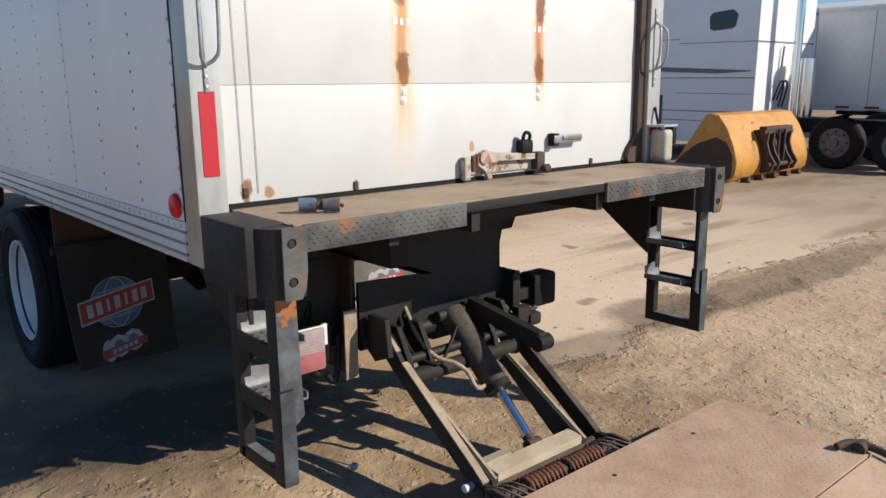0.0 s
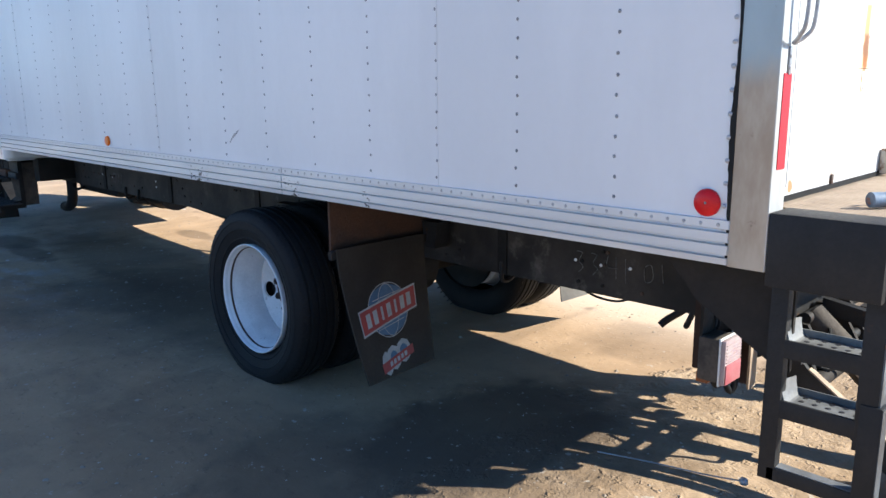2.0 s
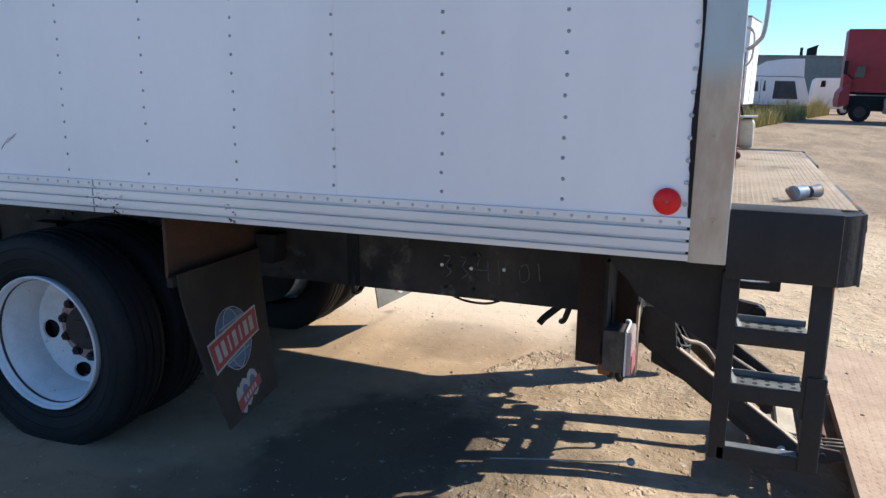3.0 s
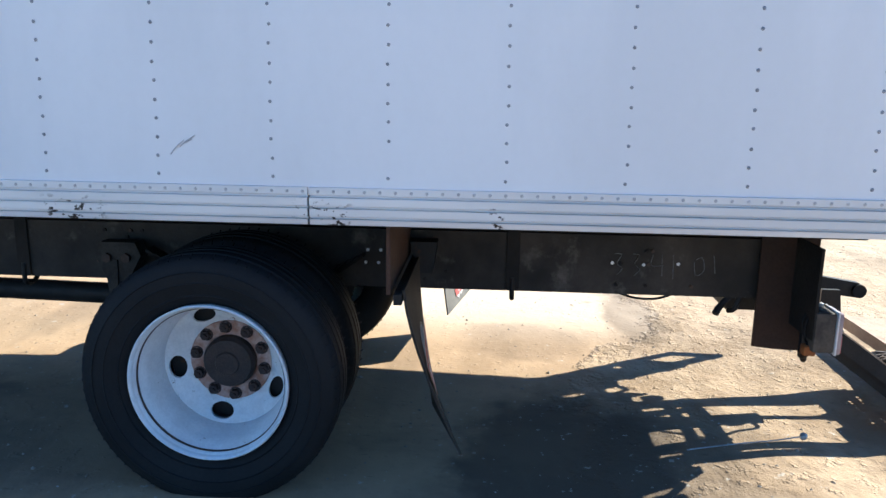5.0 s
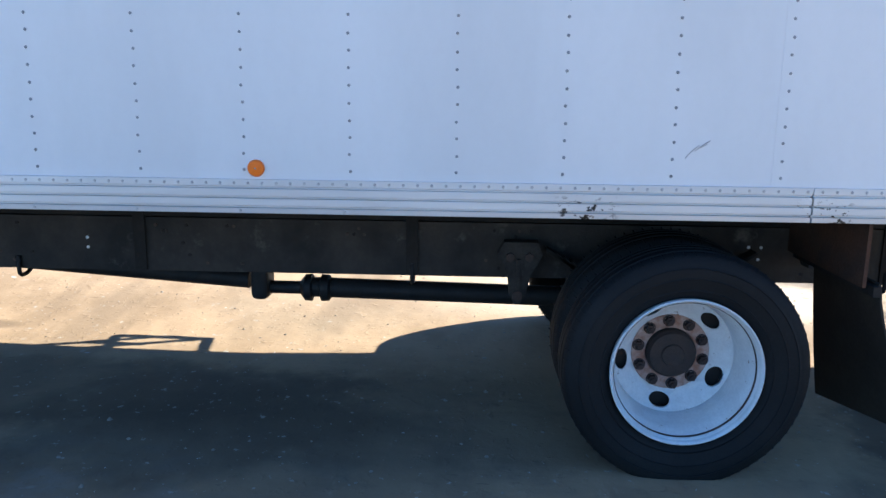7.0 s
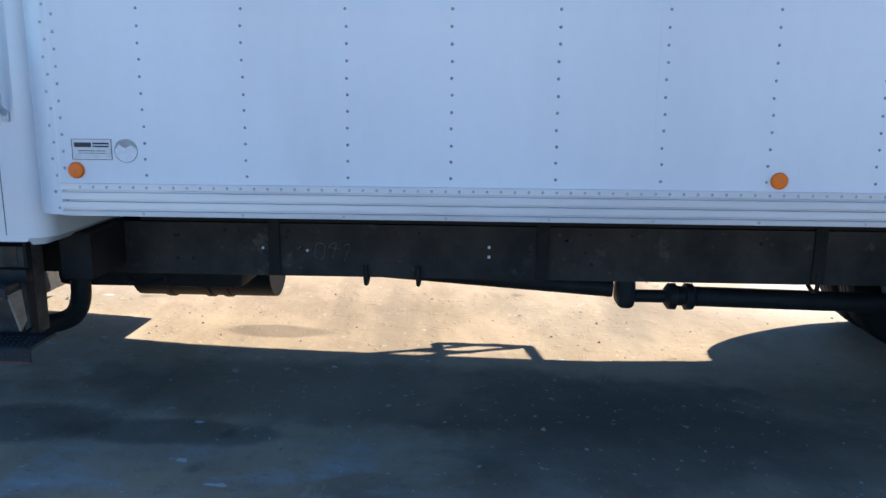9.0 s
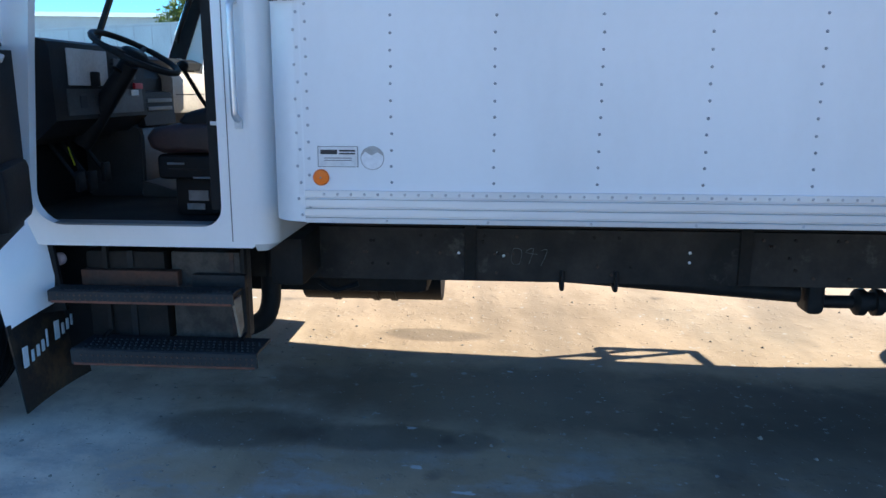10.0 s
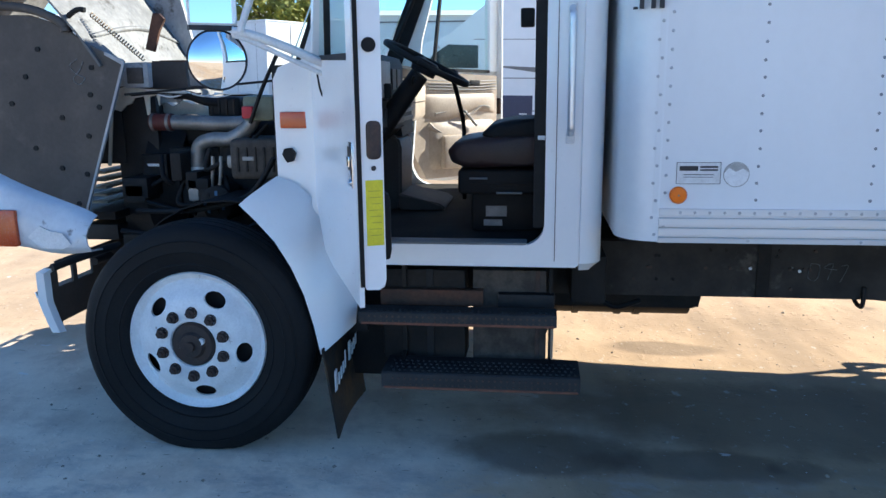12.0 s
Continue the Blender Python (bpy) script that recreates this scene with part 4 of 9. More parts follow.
for x in (0.50, 0.86, 1.55, 1.92):
    part("deck_bearer", cube(x - 0.02, x + 0.02, -0.34, 0.10, 1.14, 1.228), black_steel, deck, smooth=0)
part("rear_sill", cube(0.0, W, 0.0, 0.11, SILL, 1.228), black_steel, truck, smooth=0)

def corner(s):
    """The deck's end box, corner bumper, ladder and gusset; s mirrors it to the other side."""
    fx = lambda x: x if s > 0 else W - x  # noqa: E731
    bx = lambda x: x if s > 0 else x + 2.30  # noqa: E731

    def b(x0, x1, *rest, **k):
        return cube(min(fx(x0), fx(x1)), max(fx(x0), fx(x1)), *rest, **k)

    end = part("deck_end", b(-0.002, 0.13, -0.306, -0.002, 1.046, 1.257, 0.006), black_steel, truck, "black steel deck end box", smooth=25)
    plan = [(0.026, -0.306), (0.040, -0.330), (0.078, -0.366), (0.155, -0.366), (0.155, -0.306)]
    bump = part("corner_bumper", prism(bmesh.new(), [(bx(x), y) for x, y in plan], "z", 1.040, 1.250), black_steel, end, "black corner bumper with a worn face", smooth=25)
    face = [(0.079, 1.036), (0.135, 1.036), (0.150, 1.062), (0.158, 1.118), (0.158, 1.252), (0.079, 1.252)]
    part("face_plate", prism(bmesh.new(), [(bx(x), z) for x, z in face], "y", -0.374, -0.366), skirt_steel, bump, "scraped face painted lighter for sunlight plate with two bolt holes", smooth=20)
    for z in (1.207, 1.092):
        part("bolt_hole", lathe(bmesh.new(), [(0, 0.013), (0.004, 0.013), (0.004, 0)], (0, 0, 0), 14), ink, bump).matrix_basis = Matrix.Translation((bx(0.109), -0.3785, z)) @ Matrix.Rotation(radians(90), 4, "Z")
    # the far ladder hangs further out than the near one
    fx = lambda x: x if s > 0 else W + 0.078 - x  # noqa: E731
    lad = part("side_ladder", b(0.075, 0.115, -0.047, 0.004, 0.425, 1.05, 0.004), black_steel, truck, "black steel side ladder with perforated steps", smooth=25)
    part("stile", b(0.075, 0.088, -0.306, -0.250, 0.60, 1.05, 0.003), black_steel, lad, smooth=25)
    part("stile_flange", prism(bmesh.new(), [(fx(x), z) for x, z in ((0.078, 0.60), (0.135, 0.625), (0.158, 0.645), (0.152, 0.80), (0.147, 1.05), (0.078, 1.05))], "y", -0.311, -0.299), flange_mat if s > 0 else scraped_steel, lad, "scraped steel flange, rusty at its head" if s > 0 else "scraped steel flange", smooth=25)
    part("lower_stile", b(0.070, 0.122, -0.319, -0.262, 0.425, 0.742, 0.004), black_steel, lad, "black lower stile", smooth=25)
    # Scraped rear face, painted lighter than the black stile for the sun on it.
    part("sunlit_face", b(0.072, 0.120, -0.3215, -0.319, 0.43, 0.738), scraped_steel, lad, "scraped face painted lighter for sunlight", smooth=0)
    part("bottom_bar", b(0.075, 0.118, -0.300, -0.02, 0.425, 0.470, 0.004), black_steel, lad, smooth=25)
    # Light grey strip painted for the bar's sunlit top.
    part("sunlit_bar_top", b(0.080, 0.116, -0.262, -0.048, 0.4702, 0.4725), tread_grey, lad, "top painted light grey for sunlight", smooth=0)
    for z in (0.82, 0.632):
        rung = part("step", b(0.075, 0.087, -0.256, -0.044, z, z + 0.056, 0.003), black_steel, lad, smooth=25)
        bm = b(0.087, 0.205, -0.256, -0.044, z + 0.036, z + 0.042)
        rows = [[(fx(x), -0.066 + 0.022 * math.sin(a), z + 0.042 + 0.07 * (1 - math.cos(a)) * (1.0 - 2.2 * max(0.0, x - 0.11))) for a in [math.pi / 2 * k / 5 for k in range(6)]] for x in (0.088, 0.12, 0.16, 0.20)]
        sheet(bm, rows, 0.004)
        box(bm, min(fx(0.20), fx(0.205)), max(fx(0.20), fx(0.205)), -0.256, -0.044, z + 0.042, z + 0.062)
        tread = part("tread", bm, tread_grey, rung, "perforated grey tread with an upturned end", smooth=30)
        bm = bmesh.new()
        for i in range(3):
            for j in range(5):
                c = (fx(0.108 + 0.035 * i), -0.236 + 0.038 * j, z + 0.042)
                rim_pts = [bm.verts.new((c[0] + 0.008 * math.cos(a), c[1] + 0.008 * math.sin(a), c[2] + 0.001)) for a in [math.pi * k / 4 for k in range(8)]]
                bm.faces.new(rim_pts)
                low = [bm.verts.new((q.co.x, q.co.y, z + 0.035)) for q in rim_pts]
                for k in range(8):
                    bm.faces.new((rim_pts[k], rim_pts[(k + 1) % 8], low[(k + 1) % 8], low[k]))
        part("perforations", bm, ink, rung, smooth=0, kind="stuff")
    fx = lambda x: x if s > 0 else W - x  # noqa: E731
    gus = prism(bmesh.new(), [(-0.05, 1.06), (0.38, 1.088), (0.34, 1.02), (0.30, 0.99), (0.262, 0.935), (0.0, 0.775), (-0.05, 0.765)] if s > 0 else [(-0.05, 1.06), (0.40, 1.088), (0.304, 1.045), (0.0, 0.832), (-0.05, 0.80)], "x", fx(0.118) if s > 0 else 2.32, fx(0.134) if s > 0 else 2.336)
    part("gusset", gus, frame_steel, truck, "brownish steel gusset plate", smooth=0)
    # tail lamp on its bracket
    part("lamp_bracket", prism(bmesh.new(), [(0.322, 0.955 if s > 0 else 0.76), (0.572, 0.955 if s > 0 else 0.76), (0.572, 0.445), (0.48, 0.435), (0.322, 0.43)], "x", fx(0.757), fx(0.770)), brown_plate, truck, "brown hanging bracket plate", smooth=0)
    part("bracket_flange", b(0.716, 0.778, 0.312, 0.321, 0.428, 0.73) if s > 0 else b(0.745, 0.778, 0.312, 0.321, 0.428, 0.73), tan_steel, truck, "dusty bracket flange", smooth=0)
    if s < 0:
        return
    # Plate drawn down to block a streak of sunlight beside the lamp.
    part("lamp_plate", b(0.50, 0.757, 0.41, 0.422, 0.56, 0.95), frame_steel, truck, smooth=0)
    tail = part("tail_lamp", b(0.482, 0.618, 0.308, 0.330, 0.508, 0.686, 0.010), lamp_lens, truck, "clouded red and white tail lamp", smooth=30)
    part("red_field", b(0.488, 0.612, 0.304, 0.312, 0.512, 0.590, 0.004), faded_lens, tail, "faded red lens", smooth=30)
    for k in range(6):
        part("lens_rib", b(0.490, 0.610, 0.3055, 0.311, 0.600 + 0.013 * k, 0.603 + 0.013 * k), lamp_lens, tail, smooth=0)
    part("lamp_can", b(0.486, 0.612, 0.334, 0.42, 0.512, 0.684, 0.012), cast_dust, tail, "dark lamp can", smooth=30)
    part("lamp_rim", b(0.479, 0.621, 0.327, 0.334, 0.505, 0.690, 0.002), plate_alu, tail, "bright metal rim", smooth=20)
    part("lamp_hanger", b(0.622, 0.645, 0.335, 0.353, 0.60, 0.69, 0.002), plate_alu, tail, "bright hanger strap", smooth=20)
    part("plug", b(0.52, 0.57, 0.39, 0.44, 0.485, 0.53, 0.01), orange_rust, tail, "orange connector", smooth=25)
    # Hanging cables, thickened and placed to widen the lamp's cast shadow.
    part("cable_loop", tube(bmesh.new(), [(fx(0.69), 0.39, 0.66), (fx(0.665), 0.39, 0.52), (fx(0.64), 0.40, 0.455), (fx(0.605), 0.40, 0.47), (fx(0.575), 0.40, 0.53)], 0.016, 10, 5), black_plastic, tail, "black cable loop, thickened to widen the cast shadow", smooth=60)
    part("cable_loop", tube(bmesh.new(), [(fx(0.72), 0.37, 0.62), (fx(0.70), 0.36, 0.46), (fx(0.685), 0.37, 0.415), (fx(0.66), 0.38, 0.45)], 0.013, 10, 5), black_plastic, tail, "", smooth=60)
    for dx, dz in ((0.0, 0.0), (0.03, 0.02)):
        part("wire", tube(bmesh.new(), [(fx(0.54 + dx), 0.42, 0.52 + dz), (fx(0.55 + dx), 0.435, 0.60 + dz), (fx(0.58 + dx), 0.40, 0.70), (fx(0.62), 0.42, 0.80)], 0.005, 6), black_plastic, tail)

corner(1)
corner(-1)

# a loose hitch part lies on the deck
can = thing("hitch_part", "dented blue-grey hitch part lying on the deck", "tool", TRUCK @ pose(0.285, -0.215, DECK + 0.018, 0, 0, -24) @ Matrix.Diagonal((0.85, 0.85, 0.85, 1)))
bm = bmesh.new()
rod(bm, (-0.055, 0.015, 0.008), (0.005, 0.0, 0.008), 0.026, segs=20)
rod(bm, (0.03, -0.008, 0.006), (0.09, -0.02, 0.006), 0.022, 0.026, segs=20)
part("barrel", bm, light_blue, can, "blue-grey metal barrel")
part("neck", rod(bmesh.new(), (0.0, 0.0, 0.006), (0.035, -0.008, 0.004), 0.016), rust_plate, can, "rusty neck")
part("hook", tube(bmesh.new(), [(-0.03, 0.04, 0.0), (0.0, 0.06, 0.01), (0.06, 0.05, 0.015), (0.11, 0.02, -0.005)], 0.007, 8), rust_plate, can, "rusty bent rod")

# a thin rod with a pale knob lies on the dirt beside the ladder
stick = thing("broken_rod", "thin pale rod with a round knob lying on the dirt", "rod", pose(0.64, 0.58, 0.042))
part("shaft", tube(bmesh.new(), [(-0.10, 0.30, 0.012), (-0.03, 0.08, 0.018), (0.04, -0.12, 0.014), (0.09, -0.26, 0.018)], 0.0032, 8), handle_grey, stick, "bent grey shaft", smooth=60)
knob = lathe(bmesh.new(), [(-0.019, 0), (-0.016, 0.011), (0, 0.019), (0.016, 0.011), (0.019, 0)], (0.092, -0.272, 0.019), 16)
part("knob", knob, handle_grey, stick, "pale round knob", smooth=80)

# ---- liftgate, lowered ----

def arm(x, label=""):
    """A swing arm of the lift: a flat bar with a dusty top flange and a bent foot."""
    top, low = (lambda y: 0.502 + 0.695 * (y - 0.152)), (lambda y: 0.414 + 0.695 * (y - 0.152))  # noqa: E731
    pts = [(0.285, 0.600), (0.245, 0.602), (0.19, 0.545), (0.152, top(0.152)), (-0.29, top(-0.29)), (-0.345, 0.152), (-0.43, 0.150), (-0.46, 0.118), (-0.42, 0.095), (-0.34, 0.082), (-0.25, low(-0.25)), (0.22, low(0.22)), (0.30, 0.525)]
    p = part("lift_arm", prism(bmesh.new(), pts, "x", x - 0.012, x + 0.012), black_steel, truck, label, smooth=25)
    w = 0.020 if x < 1 else -0.018
    part("arm_flange", prism(bmesh.new(), [(0.15, top(0.15) + 0.0005), (0.15, top(0.15) + 0.008), (-0.29, top(-0.29) + 0.008), (-0.345, 0.160), (-0.345, 0.1525), (-0.29, top(-0.29) + 0.0005)], "x", min(x - 0.013, x + w), max(x + 0.013, x + w)), tan_steel if x < 1 else cast_dust, p, "dusty tan upper flange" if x < 1 else "", smooth=0)
    part("knuckle", prism(bmesh.new(), [(0.285, 0.603), (0.24, 0.606), (0.185, 0.548), (0.195, 0.543)], "x", x - 0.014, x + 0.016), tan_steel if x < 1 else cast_dust, p, smooth=0)
    for y, z in ((0.262, 0.560), (-0.40, 0.122)):
        part("pin", rod(bmesh.new(), (x - 0.04, y, z), (x + 0.04, y, z), 0.02), hub_rust, p)
    return p

arm(0.90, "black swing arm with a dusty upper face")
arm(1.585, "black swing arm with a dusty upper face")

def inner_bar(x):
    """The flatter bar beside each arm, its sunlit edge painted tan."""
    top = lambda y: 0.481 + 0.564 * (y - 0.242)  # noqa: E731
    p = part("inner_bar", prism(bmesh.new(), [(0.27, top(0.27)), (-0.345, top(-0.345)), (-0.36, 0.09), (-0.24, 0.075), (0.127, 0.352), (0.27, 0.42)], "x", x - 0.03, x), black_steel, truck, "black parallel bar", smooth=25)
    part("lit_edge", prism(bmesh.new(), [(0.262, top(0.262) + 0.0005), (0.262, top(0.262) + 0.004), (-0.345, top(-0.345) + 0.004), (-0.345, top(-0.345) + 0.0005)], "x", x - 0.012, x + 0.002), tan_steel, p, "sunlit edge painted tan", smooth=0)

inner_bar(1.50)
inner_bar(0.965)
# upper link and pivot plate beside the cylinder
part("upper_link", prism(bmesh.new(), [(0.285, 0.672), (0.285, 0.60), (0.214, 0.593), (-0.093, 0.530), (-0.165, 0.522), (-0.20, 0.545), (-0.20, 0.578), (-0.165, 0.602)], "x", 1.385, 1.43), black_steel, truck, "black link arm", smooth=25)
part("upper_link", prism(bmesh.new(), [(0.30, 0.70), (0.18, 0.70), (0.16, 0.54), (0.26, 0.50), (0.34, 0.56)], "x", 0.828, 0.852), black_steel, truck, smooth=25)
part("link_roller", rod(bmesh.new(), (1.37, -0.168, 0.560), (1.445, -0.168, 0.560), 0.036), rubber, truck)
ram = part("lift_cylinder", rod(bmesh.new(), (1.292, 0.30, 0.618), (1.29, -0.015, 0.342), 0.059, segs=22), cast_dust, truck, "dusty dark hydraulic lift cylinder", smooth=40)
part("piston_rod", rod(bmesh.new(), (1.29, -0.015, 0.342), (1.285, -0.215, 0.165), 0.022, segs=18), chrome, ram, "bright chromed piston rod", smooth=40)
part("gland", rod(bmesh.new(), (1.29, -0.003, 0.353), (1.29, -0.027, 0.331), 0.062, segs=22), frame_steel, ram, smooth=40)
part("clevis", rod(bmesh.new(), (1.25, -0.235, 0.150), (1.32, -0.235, 0.150), 0.028), hub_rust, ram)
part("rod_eye", rod(bmesh.new(), (1.286, -0.20, 0.178), (1.284, -0.245, 0.138), 0.026), hub_rust, ram)
part("head_pin", rod(bmesh.new(), (1.20, 0.29, 0.615), (1.39, 0.29, 0.615), 0.026), black_steel, ram)
part("hose", tube(bmesh.new(), [(1.05, 0.34, 0.69), (1.03, 0.22, 0.58), (1.06, 0.14, 0.50), (1.12, 0.08, 0.47), (1.16, 0.04, 0.43), (1.175, -0.005, 0.365), (1.25, 0.01, 0.36)], 0.010, 8), tan_steel, ram, "dusty hydraulic hose")
part("hose", tube(bmesh.new(), [(1.02, 0.34, 0.66), (0.99, 0.22, 0.52), (1.06, 0.12, 0.47), (1.16, 0.16, 0.52), (1.24, 0.2, 0.58)], 0.008, 8), black_plastic, ram)
# The first tube is added to close a lit slot in the lift's shadow.
for a, b, r, m in (((0.80, 0.33, 0.57), (1.20, 0.33, 0.57), 0.034, black_steel), ((0.905, 0.18, 0.50), (1.56, 0.18, 0.50), 0.022, black_steel), ((0.905, 0.15, 0.43), (1.60, 0.15, 0.43), 0.036, frame_steel), ((0.88, -0.335, 0.115), (1.56, -0.335, 0.115), 0.022, hub_rust)):
    part("cross_tube", rod(bmesh.new(), a, b, r, segs=16), m, truck, smooth=40)
tie = bmesh.new()
prism(tie, [(-0.272, 0.178), (-0.275, 0.11), (-0.345, 0.095), (-0.345, 0.168)], "x", 0.97, 1.47)
prism(tie, [(-0.20, 0.165), (-0.205, 0.12), (-0.255, 0.11), (-0.25, 0.17)], "x", 0.99, 1.14)
part("cross_plate", tie, surf("pale_tan_paint", (0.55, 0.46, 0.33), (0.42, 0.34, 0.24), 0.6, scale=6, fine=60, relief=0.2), truck, "pale tan cross plate between the arms", smooth=20)
# the lift's body: a dark plate between the frame rails with a gap under the deck, an added shadow block and verticals
part("lift_body", prism(bmesh.new(), [(0.80, 0.60), (1.70, 0.60), (1.70, 0.75), (1.635, 0.76), (1.635, 1.085), (0.80, 1.085), (0.80, 0.965), (1.215, 0.812), (1.05, 0.824), (0.80, 0.835)], "y", 0.325, 0.345), black_steel, truck, "black cross plate of the lift body", smooth=0)
# Unseen block added only to cast the solid part of the lift's shadow.
part("shadow_block", cube(1.22, 1.62, 0.35, 0.56, 0.48, 0.68, 0.015), black_steel, truck, "unseen black block added to fill out the lift's shadow", smooth=25)
part("body_ear", cube(1.655, 1.705, 0.25, 0.33, 0.555, 0.755, 0.006), black_steel, truck, smooth=25)
part("outrigger", prism(bmesh.new(), [(1.635, 1.085), (2.06, 1.085), (2.03, 1.037), (1.89, 1.016), (1.845, 0.927), (1.775, 0.925), (1.76, 0.87), (1.635, 0.87)], "y", 0.45, 0.465), frame_steel, truck, smooth=0)
for x in (0.93, 1.045, 1.43, 1.55):
    part("lift_web", prism(bmesh.new(), [(0.32, 0.64), (0.22, 0.64), (0.14, 0.50), (0.12, 0.40), (0.18, 0.39), (0.30, 0.53)], "x", x - 0.012, x + 0.012), frame_steel, truck, smooth=0)
# torsion springs on the hinge shaft
def coil(x0, x1):
    turns, r = 9, 0.034
    pts = [(x0 + (x1 - x0) * k / (turns * 8), -0.435 + r * math.cos(2 * math.pi * k / 8), 0.128 + r * math.sin(2 * math.pi * k / 8)) for k in range(turns * 8 + 1)]
    return tube(bmesh.new(), pts, 0.0085, 6, 1)

for a, b in ((1.03, 1.235), (1.265, 1.47)):
    part("torsion_spring", coil(a, b), spring_rust, truck, "rusted coil spring", smooth=60)
part("hinge_shaft", rod(bmesh.new(), (0.86, -0.435, 0.128), (1.62, -0.435, 0.128), 0.018), hub_rust, truck)
for x in (0.92, 0.955, 0.99, 1.50, 1.535, 1.57):
    part("spring_end", tube(bmesh.new(), [(x, -0.36, 0.13), (x, -0.41, 0.150), (x, -0.46, 0.157), (x + 0.004, -0.53, 0.160)], 0.0042, 6, 4), tan_steel, truck, "bent spring end", smooth=60)
for x in (0.885, 1.60):
    part("hinge_lug", prism(bmesh.new(), [(-0.36, 0.145), (-0.41, 0.162), (-0.50, 0.158), (-0.52, 0.12), (-0.46, 0.095), (-0.38, 0.095)], "x", x - 0.007, x + 0.007), hub_rust, truck, smooth=20)
part("bolt", rod(bmesh.new(), (0.845, -0.285, 0.125), (0.888, -0.285, 0.125), 0.016), plate_alu, truck, "bright bolt end")
# the platform hangs a hand's width over the dirt and dips to its folded end
PX0, PX1 = 0.15, 2.29
plate_z = lambda y: 0.165 + (y + 0.525) * 0.045  # noqa: E731
plat = part("lift_platform", prism(bmesh.new(), [(-0.525, plate_z(-0.525)), (-0.535, 0.085), (-1.20, 0.055), (-1.20, plate_z(-1.20))], "x", PX0, PX1), platform_steel, truck, "rusty brown steel lift platform just above the dirt", smooth=20)
bm = bmesh.new()
yy = -0.545
row = 0
while yy > -1.19:
    xx = PX0 + 0.03 + (0.02 if row % 2 else 0)
    zz = plate_z(yy)
    while xx < PX1 - 0.02:
        s = 0.007 if row % 2 else -0.007
        v = [bm.verts.new(q) for q in ((xx - 0.010, yy - s, zz + 0.0004), (xx, yy + 0.003, zz + 0.0004), (xx + 0.010, yy + s, zz + 0.0004), (xx, yy - 0.003, zz + 0.0004))]
        t = bm.verts.new((xx, yy, zz + 0.0018))
        for i in range(4):
            bm.faces.new((v[i], v[(i + 1) % 4], t))
        xx += 0.04
    row += 1
    yy -= 0.02
raw_part("tread_pattern", bm, platform_steel, plat, "", "stuff")
for x in (0.42, 1.31, 1.86):
    part("drain_hole", lathe(bmesh.new(), [(0, 0.010), (0.0008, 0.010), (0.0008, 0)], (0, 0, 0), 12), ink, plat).matrix_basis = Matrix.Translation((x, -0.64, plate_z(-0.64))) @ Matrix.Rotation(radians(-90), 4, "Y")
part("folding_section", prism(bmesh.new(), [(-1.210, plate_z(-1.21) - 0.004), (-1.210, 0.055), (-1.82, -0.045), (-1.87, -0.04), (-1.82, -0.005)], "x", PX0, PX1), platform_steel, plat, "paler folding end section", smooth=20)
bm = bmesh.new()
tube(bm, [(2.20, -1.10, 0.155), (2.26, -1.13, 0.165), (2.30, -1.20, 0.155), (2.31, -1.38, 0.12)], 0.017, 8)
lathe(bm, [(-0.03, 0), (-0.03, 0.028), (0.03, 0.028), (0.03, 0)], (2.28, -1.165, 0.15), 14)
part("fold_hinge", bm, hub_rust, plat, "rusty fold hinge with a bent bar", smooth=40)

# towing bumper block on its bar
tow = part("dock_bumper", cube(1.865, 2.03, 0.30, 0.42, 0.52, 0.695, 0.022), rubber, truck, "black rubber bumper block", smooth=30)
part("bar", cube(1.62, 1.87, 0.335, 0.385, 0.57, 0.63), black_steel, tow, smooth=0)
part("link", tube(bmesh.new(), [(1.76, 0.34, 0.56), (1.80, 0.30, 0.515), (1.87, 0.30, 0.53)], 0.014, 8), black_steel, tow)
part("hitch_head", cube(1.655, 1.735, 0.13, 0.20, 0.505, 0.57, 0.02), frame_steel, truck, smooth=30)
part("hitch_tongue", cube(1.585, 1.665, 0.145, 0.19, 0.53, 0.61), frame_steel, truck, smooth=0)

